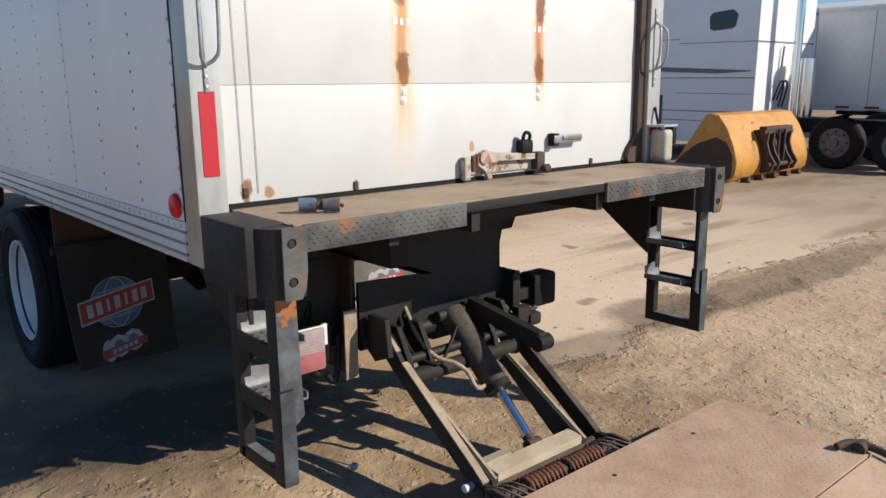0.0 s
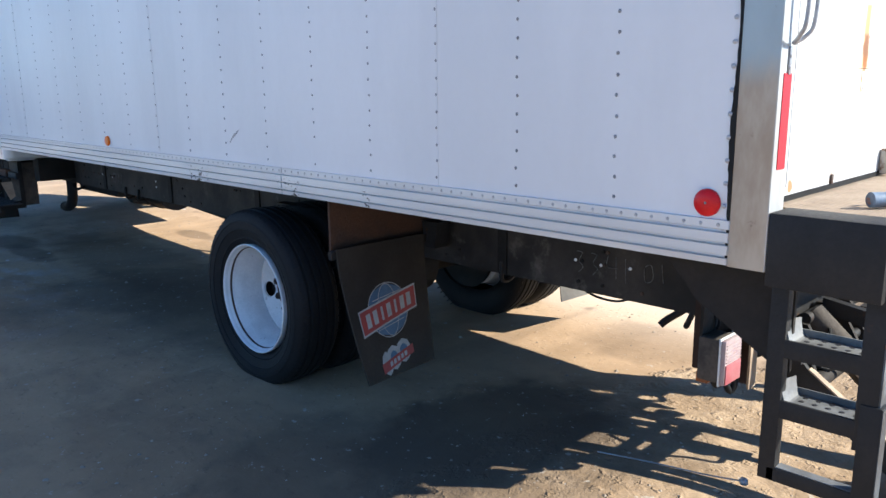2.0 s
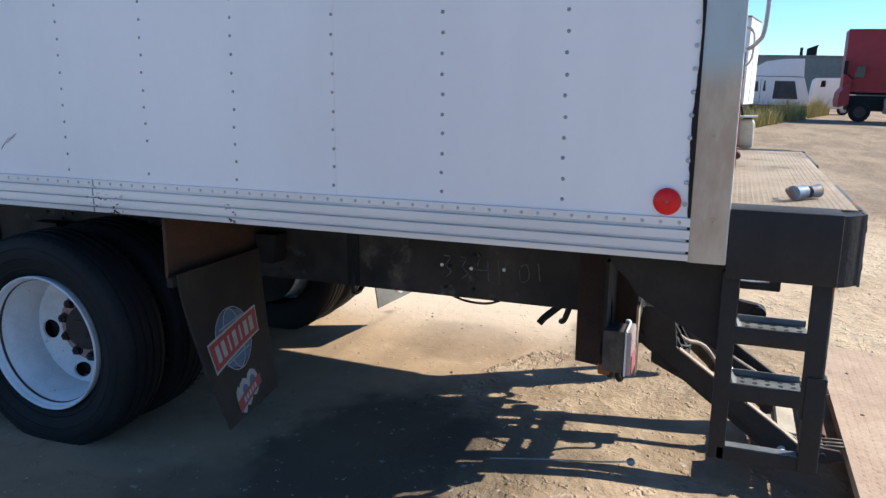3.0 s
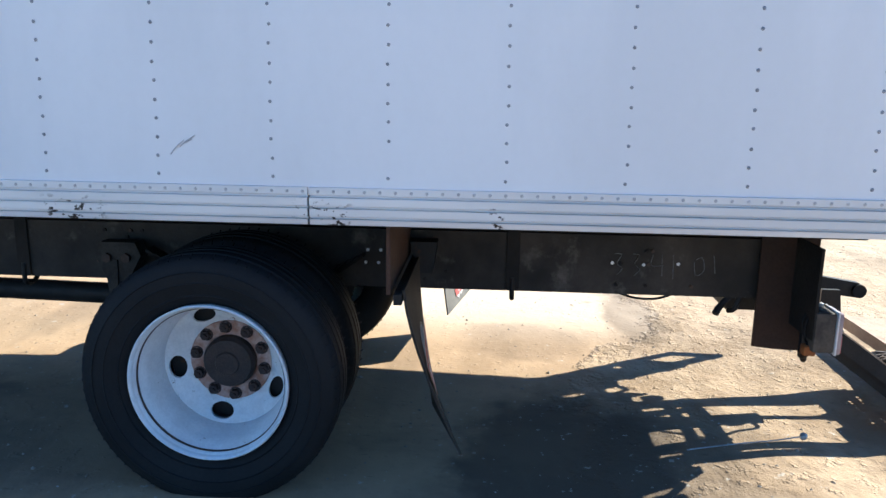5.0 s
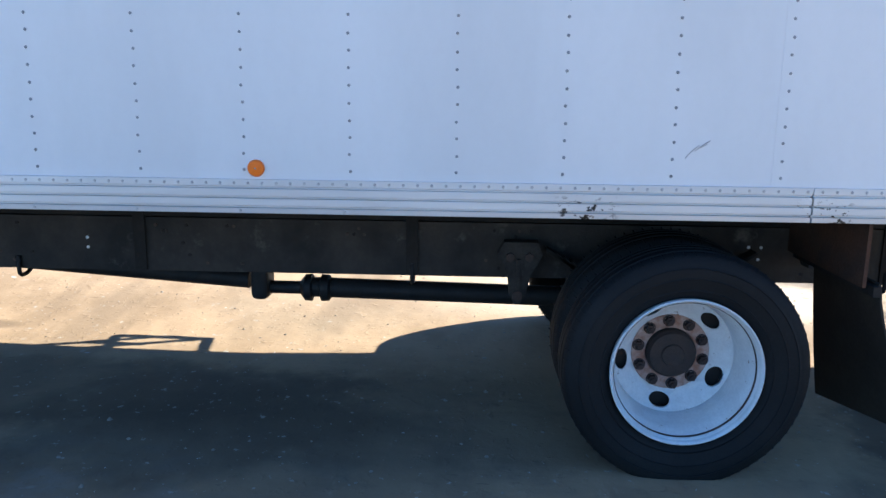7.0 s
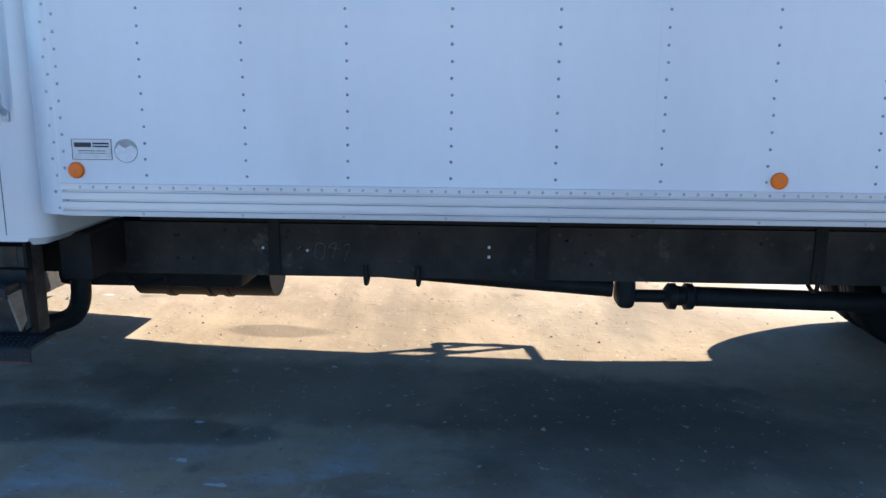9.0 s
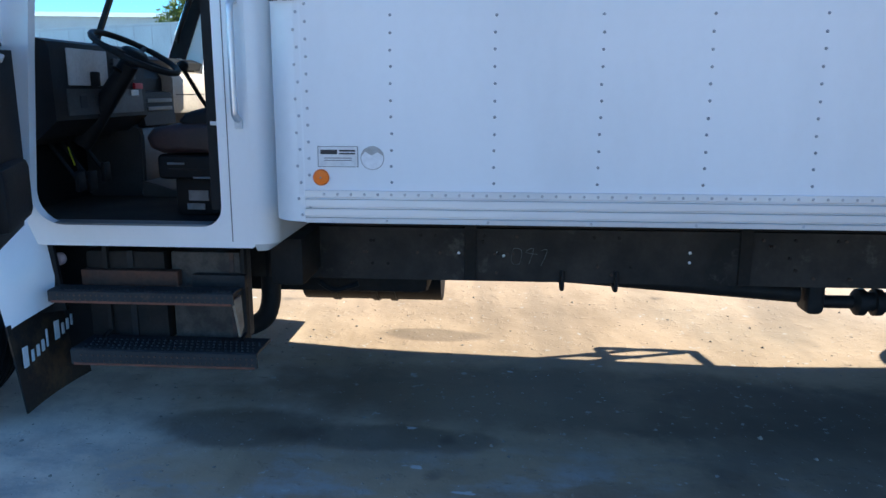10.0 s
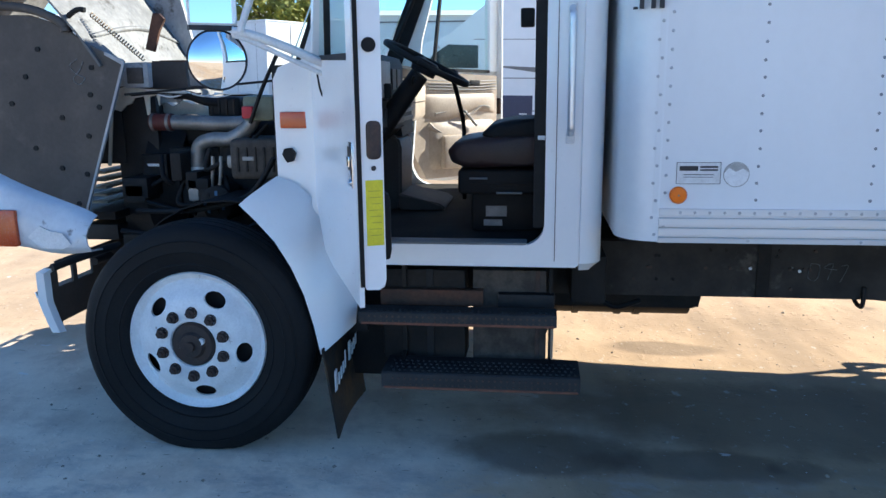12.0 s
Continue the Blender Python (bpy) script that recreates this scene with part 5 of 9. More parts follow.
# ---- chassis ----
for x in (0.81, 1.55):
    bm = prism(bmesh.new(), [(x, 0.655), (x + 0.08, 0.655), (x + 0.08, 0.665), (x + 0.012, 0.665), (x + 0.012, 0.918), (x + 0.08, 0.918), (x + 0.08, 0.928), (x, 0.928)] if x < 1 else [(x, 0.655), (x + 0.08, 0.655), (x + 0.08, 0.928), (x, 0.928), (x, 0.918), (x + 0.068, 0.918), (x + 0.068, 0.665), (x, 0.665)], "y", 0.385, 10.0)
    rail = part("frame_rail", bm, rail_steel, truck, "dusty dark steel frame rail with chalk numbers" if x < 1 else "", smooth=0)
    part("sub_sill", cube(x - 0.005, x + 0.085, 0.10 if x < 1 else 0.47, NOSE - 0.1, 0.936, 1.085), frame_steel, truck, "dark wooden sill between frame and box", smooth=0)
    if x < 1:
        for y in (1.66, 3.98, 5.35, 6.72):
            part("joint_plate", cube(x - 0.012, x, y - 0.03, y + 0.03, 0.66, 1.03, 0.003), frame_steel, rail, smooth=0)
        rr = random.Random(8)
        for k in range(60):
            y = rr.choice((0.95, 1.15, 1.95, 3.5, 4.3, 4.9, 5.2, 6.0, 6.55, 6.9, 7.25)) + rr.uniform(-0.12, 0.12)
            part("frame_bolt", rod(bmesh.new(), (x - 0.008, y, 0), (x, y, 0), 0.009, segs=6), rr.choice((frame_steel, hub_rust)), rail, smooth=0).location.z = rr.choice((0.70, 0.74, 0.80, 0.86, 0.89))
        # White dots painted for the daylight that shows through holes in the rail.
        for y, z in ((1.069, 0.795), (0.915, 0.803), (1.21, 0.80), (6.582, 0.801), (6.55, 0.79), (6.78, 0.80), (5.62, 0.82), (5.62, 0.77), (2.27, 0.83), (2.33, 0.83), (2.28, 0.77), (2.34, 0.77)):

            part("daylight_dot", rod(bmesh.new(), (x - 0.0025, y, z), (x, y, z), 0.008, segs=10), white_ink, rail, smooth=0)

def strokes(parent, x, shapes, material, r=0.0016, name="chalk_number"):
    for pts in shapes:
        part(name, tube(bmesh.new(), [(x, y, z) for y, z in pts], r, 5, 4), material, parent)

def chalk_three(y, z, h):
    return [(y + 0.03, z + h), (y, z + h * 0.95), (y + 0.02, z + h * 0.55), (y - 0.005, z + h * 0.3), (y + 0.02, z)]

z0 = 0.745
strokes(rail, 0.8065, [chalk_three(1.17, z0, 0.1), chalk_three(1.09, z0, 0.1), [(1.03, z0 + 0.10), (1.035, z0 + 0.05), (0.98, z0 + 0.05)], [(0.99, z0 + 0.10), (0.985, z0)], [(0.94, z0 + 0.1), (0.935, z0 - 0.01)], [(0.84, z0 + 0.08), (0.81, z0 + 0.09), (0.80, z0 + 0.03), (0.835, z0 + 0.01), (0.845, z0 + 0.07)], [(0.76, z0 + 0.1), (0.75, z0 + 0.02)]], chalk)
strokes(rail, 0.8065, [[(6.50, 0.83), (6.46, 0.82), (6.47, 0.75), (6.51, 0.76), (6.50, 0.83)], [(6.42, 0.75), (6.40, 0.83), (6.44, 0.81), (6.38, 0.80)], [(6.36, 0.82), (6.33, 0.82), (6.36, 0.74)]], chalk)

y = 0.35
while y < NOSE - 0.2:
    part("cross_sill", cube(0.30, W - 0.30, y - 0.025, y + 0.025, 1.045, 1.086), frame_steel, truck, smooth=0)
    y += 0.4064
for y in (2.1, 3.7, 5.3, 6.9, 8.4):
    part("cross_member", cube(0.89, 1.55, y - 0.06, y + 0.06, 0.69, 0.90, 0.01), frame_steel, truck, smooth=0)

# drive line
part("drive_shaft", rod(bmesh.new(), (1.22, 4.60, 0.480), (1.22, 3.10, 0.452), 0.056, segs=18), black_steel, truck, "dark propeller shaft", smooth=40)
part("drive_shaft", rod(bmesh.new(), (1.22, 4.92, 0.515), (1.22, 7.0, 0.66), 0.05, segs=18), black_steel, truck, smooth=40)
uj = part("universal_joint", lathe(bmesh.new(), [(-0.085, 0.0), (-0.085, 0.055), (-0.07, 0.074), (-0.03, 0.076), (-0.022, 0.052), (0.016, 0.052), (0.024, 0.076), (0.062, 0.074), (0.085, 0.045), (0.085, 0.0)], (0, 0, 0), 18), black_steel, truck, "greasy universal joint", smooth=40)
uj.matrix_basis = Matrix.Translation((1.22, 4.545, 0.475)) @ Matrix.Rotation(radians(90), 4, "Z")
part("slip_yoke", rod(bmesh.new(), (1.22, 4.82, 0.474), (1.22, 4.62, 0.474), 0.037), black_steel, truck, smooth=40)
part("hanger_bearing", cube(1.13, 1.31, 4.80, 4.90, 0.415, 0.60, 0.045, segs=4), black_steel, truck, smooth=25)
part("gearbox", cube(1.0, 1.44, 6.95, 8.0, 0.52, 0.90, 0.06), frame_steel, truck, smooth=40)
part("rear_axle", rod(bmesh.new(), (0.45, 2.815, 0.462), (W - 0.45, 2.815, 0.462), 0.085, segs=18), frame_steel, truck, smooth=40)
part("differential", lathe(bmesh.new(), [(-0.2, 0.0), (-0.19, 0.1), (-0.1, 0.2), (0.1, 0.2), (0.19, 0.1), (0.2, 0)], (1.22, 2.85, 0.462), 24), frame_steel, truck, smooth=40)
part("front_axle", cube(0.35, W - 0.35, 9.18, 9.30, 0.52, 0.62, 0.02), frame_steel, truck, smooth=25)
for x in (0.72, W - 0.72):
    bm = bmesh.new()
    for k in range(5):
        h = 0.02 * k
        sheet(bm, [[(x - 0.04, 2.33 + 0.04 * k + (1.0 - 0.08 * k) * u, 0.82 - h - 0.22 * math.sin(math.pi * u)) for u in [i / 10 for i in range(11)]], [(x + 0.04, 2.33 + 0.04 * k + (1.0 - 0.08 * k) * u, 0.82 - h - 0.22 * math.sin(math.pi * u)) for u in [i / 10 for i in range(11)]]], 0.014)
    part("leaf_spring", bm, frame_steel, truck, smooth=40)
    part("spring_hanger", prism(bmesh.new(), [(3.56, 0.80), (3.53, 0.86), (3.37, 0.86), (3.345, 0.80), (3.40, 0.70), (3.425, 0.60), (3.45, 0.555), (3.475, 0.555), (3.50, 0.60), (3.51, 0.70)], "x", x - 0.05, x + 0.03), hanger_dust, truck, "dusty cast spring hanger", smooth=25)
    for q, r_ in (((3.50, 0.79), 0.022), ((3.41, 0.79), 0.022), ((3.463, 0.60), 0.026)):
        part("hanger_bolt", rod(bmesh.new(), (x - 0.068, *q), (x - 0.05, *q), r_, segs=6), hub_rust, truck, smooth=20)
    part("hanger_rib", prism(bmesh.new(), [(3.45, 0.78), (3.47, 0.78), (3.47, 0.63), (3.455, 0.63)], "x", x - 0.062, x - 0.05), hanger_dust, truck, smooth=0)
    part("spring_hanger", prism(bmesh.new(), [(2.12, 0.90), (2.0, 0.90), (2.02, 0.76), (2.09, 0.76)], "x", x - 0.05, x + 0.05), black_steel, truck, smooth=25)
for y in (1.66, 3.98, 5.98, 6.25):
    part("u_bolt", tube(bmesh.new(), [(0.80, y, 0.72), (0.80, y, 0.63), (0.85, y, 0.615), (0.90, y, 0.63)], 0.011, 8), black_steel, truck)
part("air_line", tube(bmesh.new(), [(0.83, 1.18, 0.66), (0.83, 1.10, 0.635), (0.84, 1.0, 0.63), (0.83, 0.92, 0.66)], 0.006, 6), black_plastic, truck)
part("air_fitting", tube(bmesh.new(), [(0.84, 0.66, 0.66), (0.80, 0.72, 0.61), (0.78, 0.74, 0.585)], 0.016, 8), black_steel, truck)
part("air_fitting", tube(bmesh.new(), [(0.84, 0.62, 0.66), (0.83, 0.64, 0.60), (0.86, 0.66, 0.58)], 0.013, 8), black_steel, truck)

# tanks, right flank
tank = part("fuel_tank", rod(bmesh.new(), (1.62, 6.92, 0.55), (1.62, 7.77, 0.55), 0.22, segs=28), black_plastic, truck, "dark fuel tank with steel straps", smooth=40)
for y in (7.20, 7.31, 7.56):
    part("strap", lathe(bmesh.new(), [(0, 0.221), (0, 0.230), (0.035, 0.230), (0.035, 0.221)], (0, 0, 0), 28), black_steel, tank).matrix_basis = Matrix.Translation((1.62, y, 0.55)) @ Matrix.Rotation(radians(90), 4, "Z")
# Far box added and placed to cast the square shadow on the ground.
part("far_shadow_box", cube(1.86, 2.32, 7.33, 8.35, 0.47, 0.90, 0.012), cast_dust, truck, "steel box under the far door, placed from its shadow", smooth=20)
# folding side step on the far flank
step_f = bmesh.new()
for a, b in (((2.36, 4.35, 0.74), (2.36, 4.95, 0.74)), ((2.36, 4.35, 0.74), (2.36, 3.85, 1.07)), ((2.36, 4.95, 0.74), (2.36, 4.45, 1.07)), ((2.36, 4.38, 0.76), (2.36, 4.72, 1.06)), ((2.36, 4.70, 0.75), (2.36, 5.05, 1.07)), ((2.36, 4.5, 0.9), (2.36, 4.85, 0.9))):
    rod(step_f, a, b, 0.022, segs=8)
part("side_bracket", step_f, black_steel, truck, "black tube bracket under the box")

# ---- wheels ----
TYRE = [(0.055, 0.305), (0.030, 0.325), (0.0225, 0.343), (0.017, 0.3455), (0.019, 0.350), (0.014, 0.365), (0.0058, 0.395), (0.001, 0.398), (0.003, 0.402), (0.0, 0.42), (0.0025, 0.4385), (-0.0015, 0.441), (0.002, 0.4445), (0.004, 0.455), (0.014, 0.482), (0.030, 0.496), (0.052, 0.5015), (0.056, 0.492), (0.066, 0.492), (0.070, 0.503), (0.104, 0.5055), (0.107, 0.494), (0.117, 0.494), (0.120, 0.506), (0.150, 0.506), (0.153, 0.494), (0.163, 0.494), (0.166, 0.5055), (0.198, 0.503), (0.202, 0.492), (0.212, 0.492), (0.216, 0.5015), (0.238, 0.496), (0.254, 0.482), (0.264, 0.455), (0.268, 0.42), (0.254, 0.365), (0.238, 0.325), (0.213, 0.305)]

def tyre_mesh(flat=0.468, sipes=True, big=1.0):
    """A ribbed truck tyre, with sipes across the shoulder ribs, pressed flat where it stands."""
    bm = lathe(bmesh.new(), [(x, 0.305 + (q - 0.305) * big) for x, q in TYRE], segs=72)
    for x0, x1 in ((0.012, 0.05), (0.218, 0.256)) if sipes else ():
        for k in range(72):
            a = 2 * math.pi * k / 72
            m = Matrix.Rotation(a, 4, "X")
            v = [bm.verts.new(m @ Vector((q[0], q[1], 0.305 + (q[2] - 0.305) * big))) for q in ((x0 + 0.004, -0.004, 0.487), (x1, -0.004, 0.5035), (x1, 0.004, 0.5035), (x0 + 0.004, 0.004, 0.487))]
            t = [bm.verts.new(m @ Vector((q[0], q[1], 0.305 + (q[2] - 0.305) * big))) for q in ((x0 + 0.004, -0.0025, 0.4895), (x1, -0.0025, 0.5045), (x1, 0.0025, 0.5045), (x0 + 0.004, 0.0025, 0.4895))]
            bm.faces.new(t)
            for i in range(4):
                bm.faces.new((v[i], v[(i + 1) % 4], t[(i + 1) % 4], t[i]))
    for v in bm.verts:
        if v.co.z < -flat + 0.05:
            press = (-flat + 0.05 - v.co.z) / 0.09
            v.co.x += (-0.012 if v.co.x < 0.134 else 0.012) * min(1, press)
        v.co.z = max(v.co.z, -flat)
    return bm

def disc_with_holes(bm, depth, r0, r1, rc, a, b, n=5, turn=0.0, thick=0.012):
    """A wheel disc between two radii, with n oval hand holes; depth(r) is its dish."""
    def at(th, r, d=0.0):
        return (depth(r) + d, r * math.cos(th), r * math.sin(th))

    half = math.pi / n
    for k in range(n):
        mid = turn + 2 * math.pi * k / n
        phis = sorted({round(2 * math.pi * i / 60, 6) for i in range(60)} | {round(math.atan2(s * (r - rc), q * half * rc) % (2 * math.pi), 6) for s, r in ((1, r1), (-1, 2 * rc - r0)) for q in (1, -1)})
        loop_in, loop_out, deep = [], [], []
        for ph in phis:
            c, s = math.cos(ph), math.sin(ph)
            k2 = 1 / math.sqrt((c / a) ** 2 + (s / b) ** 2)
            loop_in.append(bm.verts.new(at(mid + k2 * c / rc, rc + k2 * s)))
            deep.append(bm.verts.new(at(mid + k2 * c / rc, rc + k2 * s, thick)))
            far = min(half * rc / abs(c) if abs(c) > 1e-6 else 9, ((r1 - rc) / s if s > 0 else (r0 - rc) / s) if abs(s) > 1e-6 else 9)
            loop_out.append(bm.verts.new(at(mid + far * c / rc, rc + far * s)))
        m = len(phis)
        for i in range(m):
            j = (i + 1) % m
            bm.faces.new((loop_in[i], loop_in[j], loop_out[j], loop_out[i]))
            bm.faces.new((loop_in[i], loop_in[j], deep[j], deep[i]))

def drive_rim():
    """The outer wheel of a dual: a deep dish."""
    bm = bmesh.new()
    lathe(bm, [(0.050, 0.294), (0.026, 0.296), (0.017, 0.299), (0.013, 0.304), (0.018, 0.309), (0.050, 0.306)], segs=64)
    lathe(bm, [(0.026, 0.303), (0.040, 0.292), (0.056, 0.286), (0.075, 0.284), (0.082, 0.279), (0.13, 0.272), (0.165, 0.262), (0.20, 0.258), (0.240, 0.257)], segs=64)
    depth = lambda r: 0.240 + 0.055 * min(1, max(0, (0.257 - r) / 0.08))  # noqa: E731
    disc_with_holes(bm, depth, 0.168, 0.257, 0.2165, 0.047, 0.030, 5, radians(-80))
    lathe(bm, [(0.292, 0.172), (0.294, 0.15)], segs=64)
    return bm

def steer_rim():
    """The front wheel: the same disc turned outwards."""
    bm = bmesh.new()
    lathe(bm, [(0.060, 0.296), (0.040, 0.302), (0.034, 0.307), (0.046, 0.311), (0.06, 0.302)], segs=64)
    lathe(bm, [(0.040, 0.303), (0.054, 0.290), (0.062, 0.279), (0.058, 0.272)], segs=64)
    depth = lambda r: 0.058 - 0.062 * math.sin(math.pi / 2 * min(1, max(0, (0.272 - r) / 0.10)))  # noqa: E731
    lathe(bm, [(depth(0.272), 0.272), (depth(0.264), 0.264), (depth(0.258), 0.258)], segs=64)
    lathe(bm, [(depth(0.268) + 0.006, 0.268), (depth(0.25) + 0.008, 0.25)], segs=64)
    lathe(bm, [(depth(0.18) + 0.006, 0.18), (depth(0.16) + 0.006, 0.16)], segs=64)
    disc_with_holes(bm, depth, 0.172, 0.258, 0.2205, 0.047, 0.031, 5, radians(118))
    lathe(bm, [(-0.004, 0.172), (-0.006, 0.16), (-0.006, 0.105), (0.0, 0.10), (0.03, 0.10)], segs=64)
    return bm

def nut_mesh(r=0.021, h=0.026):
    bm = lathe(bmesh.new(), [(0.002, r * 1.25), (-0.004, r * 1.25), (-0.006, r)], segs=12)
    lathe(bm, [(-0.004, r), (-h, r * 0.95), (-h, r * 0.5), (-h - 0.008, r * 0.45), (-h - 0.008, 0)], segs=6)
    return bm

tyre_data = {}

def wheel(x, y, z, steer, s=1, inner=False):
    """One wheel on its axle end; s = -1 faces it to the other side."""
    m = Matrix.Translation((x, y, z)) @ Matrix.Rotation(0 if s > 0 else math.pi, 4, "Z")
    rim = part("wheel", steer_rim() if steer else drive_rim(), rim_white, truck, "white steel front wheel" if steer else "white deep-dished dual rear wheel", smooth=35)
    rim.matrix_basis = m
    if steer not in tyre_data:
        t = part("tyre", tyre_mesh(0.492 if steer else 0.466, not steer, 1.09 if steer else 0.97), steer_rubber if steer else rubber, rim, "black ribbed truck tyre", smooth=35)
        tyre_data[steer] = t.data
    else:
        t = new("tyre", tyre_data[steer])
        t.parent = rim
        tagged(t, "black ribbed truck tyre")
    part("brake_drum", lathe(bmesh.new(), [(0.085 if steer else 0.312, 0.0), (0.085 if steer else 0.312, 0.262), (0.25 if steer else 0.335, 0.266)], segs=40), black_steel, rim, "dark brake drum", smooth=35)
    if inner:
        return
    if steer:
        part("hub", lathe(bmesh.new(), [(0.03, 0.10), (0.0, 0.098), (-0.012, 0.088), (-0.014, 0.06), (-0.03, 0.05), (-0.032, 0.022), (-0.048, 0.02), (-0.048, 0)], segs=36), hub_grease, rim, "brown greasy hub", smooth=35)
        part("cap_plug", rod(bmesh.new(), (-0.014, -0.045, 0.02), (-0.03, -0.045, 0.02), 0.016, segs=6), plate_alu, rim)
        face, circle = -0.006, 0.1429
    else:
        part("mounting_ring", lathe(bmesh.new(), [(0.298, 0.170), (0.288, 0.168), (0.285, 0.163), (0.287, 0.158), (0.287, 0.113), (0.298, 0.10)], segs=48), ring_rust, rim, "rust-stained mounting ring", smooth=35)
        part("hub", lathe(bmesh.new(), [(0.298, 0.108), (0.263, 0.106), (0.253, 0.098), (0.246, 0.096), (0.240, 0.05), (0.233, 0.046), (0.233, 0)], segs=40), hub_grease, rim, "greasy dark brown axle hub", smooth=35)
        # Dark ring painted for the grime and the shadow line behind the lip.
        part("lip_dark_ring", lathe(bmesh.new(), [(0.0485, 0.2880), (0.0470, 0.2862), (0.056, 0.2848), (0.060, 0.2852)], segs=64), hub_rust, rim, "dark ring painted for grime and shade inside the rim lip", smooth=40)
        face, circle = 0.287, 0.1429
    first = None
    for k in range(10):
        a = 2 * math.pi * k / 10 + radians(92 if steer else 84)
        if first is None:
            first = part("lug_nut", nut_mesh(), nut_steel, rim, "brown lug nut", smooth=30)
            nut = first
        else:
            nut = new("lug_nut", first.data)
            nut.parent = rim
        nut.matrix_basis = Matrix.Translation((face, circle * math.cos(a), circle * math.sin(a)))

REAR, FRONT = (2.815, 0.462), (9.285, 0.606)
wheel(0.005, *REAR, False, 1)
wheel(0.34, *REAR, False, 1, inner=True)
wheel(W - 0.035, *REAR, False, -1)
wheel(W - 0.37, *REAR, False, -1, inner=True)
wheel(0.035, *FRONT, True, 1)
wheel(W - 0.035, *FRONT, True, -1)

# ---- mud flaps ----
def rear_flap(s):
    fx = lambda x: x if s > 0 else W - x  # noqa: E731
    rows = []
    up = 0.0 if s > 0 else 0.08          # the far flap hangs higher
    for u in [i / 8 for i in range(9)]:
        lo, hi = 0.06, 0.64
        rows.append([(fx(lo + (hi - lo) * k / 6), 2.085 - (0.225 - 0.15 * k / 6) * u ** 1.4, up + 0.84 - (0.64 + 0.05 * k / 6) * u) for k in range(7)])
    flap = part("mud_flap", sheet(bmesh.new(), rows, 0.009), flap_rubber if s > 0 else sunlit_flap, truck, "black rubber mud flap with a faded printed globe" if s > 0 else "dusty grey mud flap, sunlit tone painted in, with a faded printed globe", smooth=40)
    part("flap_hanger", cube(min(fx(0.04), fx(0.80)), max(fx(0.04), fx(0.80)), 2.085, 2.115, 0.79, 0.83), frame_steel, truck, smooth=0)
    part("fender_plate", cube(min(fx(0.07), fx(0.80)), max(fx(0.07), fx(0.80)), 2.13, 2.145, 0.82, 1.075), surf("dull_rust_plate", (0.075, 0.034, 0.018), (0.042, 0.024, 0.016), 0.85, scale=6, fine=70, relief=0.5), truck, "rusty brown plate above the mud flap", smooth=0)

    def at(u, v):
        """A place on the flap's rear face: u across from its middle, v up from the ground."""
        x = 0.325 + u * s
        k = (x - 0.06) / 0.58
        q = max(0.0, (0.84 - v) / (0.64 + 0.05 * k))
        return Vector((fx(x), 2.085 - (0.225 - 0.15 * k) * q ** 1.4 - 0.0125, v + up))

    def decal(name, shapes, material, parent, lift=0.0):
        bm = bmesh.new()
        for pts in shapes:
            vs = [bm.verts.new(at(u, v) + Vector((0, -lift, 0))) for u, v in pts]
            bm.faces.new(vs)
        return part(name, bm, material, parent, smooth=0)

    # thin strips, so that the print follows the bend
    def disc(cu, cv, ru, rv, n=10):
        out = []
        for i in range(n):
            a, b = -1 + 2 * i / n, -1 + 2 * (i + 1) / n
            wa, wb = math.sqrt(max(0, 1 - a * a)), math.sqrt(max(0, 1 - b * b))
            out.append([q for q in ((cu - ru * wa, cv + rv * a), (cu + ru * wa, cv + rv * a), (cu + ru * wb, cv + rv * b), (cu - ru * wb, cv + rv * b))])
        return [[q for k, q in enumerate(p) if k == 0 or q != p[k - 1]] for p in out]

    def slope_bar(u0, u1, v, h, tilt=0.35):
        n = 8
        us = [u0 + (u1 - u0) * k / n for k in range(n + 1)]
        return [[(a, v + tilt * a - h / 2), (b, v + tilt * b - h / 2), (b, v + tilt * b + h / 2), (a, v + tilt * a + h / 2)] for a, b in zip(us, us[1:])]

    def arc(cu, cv, ru, rv, a0, a1, w=0.004, n=14):
        out = []
        for k in range(n):
            a, b = a0 + (a1 - a0) * k / n, a0 + (a1 - a0) * (k + 1) / n
            out.append([(cu + (ru - w) * math.cos(a), cv + (rv - w) * math.sin(a)), (cu + ru * math.cos(a), cv + rv * math.sin(a)), (cu + ru * math.cos(b), cv + rv * math.sin(b)), (cu + (ru - w) * math.cos(b), cv + (rv - w) * math.sin(b))])
        return out

    def safe(shapes):
        res = []
        for p in shapes:
            q = []
            for v in p:
                if not q or (abs(v[0] - q[-1][0]) + abs(v[1] - q[-1][1])) > 1e-5:
                    q.append(v)
            if len(q) > 2 and (abs(q[0][0] - q[-1][0]) + abs(q[0][1] - q[-1][1])) < 1e-5:
                q.pop()
            if len(q) > 2:
                res.append(q)
        return res

    cu, cv = 0.0, 0.50
    decal("globe_print", safe(disc(cu, cv, 0.14, 0.132)), globe_blue, flap, 0.001)
    decal("globe_lines", safe(arc(cu, cv, 0.144, 0.136, 0, 2 * math.pi, n=28) + arc(cu, cv, 0.07, 0.132, 0, 2 * math.pi, n=20) + slope_bar(-0.10, 0.10, cv + 0.07, 0.004, 0.1) + slope_bar(-0.10, 0.10, cv - 0.075, 0.004, 0.1)), print_white, flap, 0.002)
    decal("banner_edge", slope_bar(-0.212, 0.212, cv, 0.124, 0.15), print_white, flap, 0.003)
    decal("banner_print", slope_bar(-0.204, 0.204, cv, 0.106, 0.15), banner_red, flap, 0.004)
    bars = []
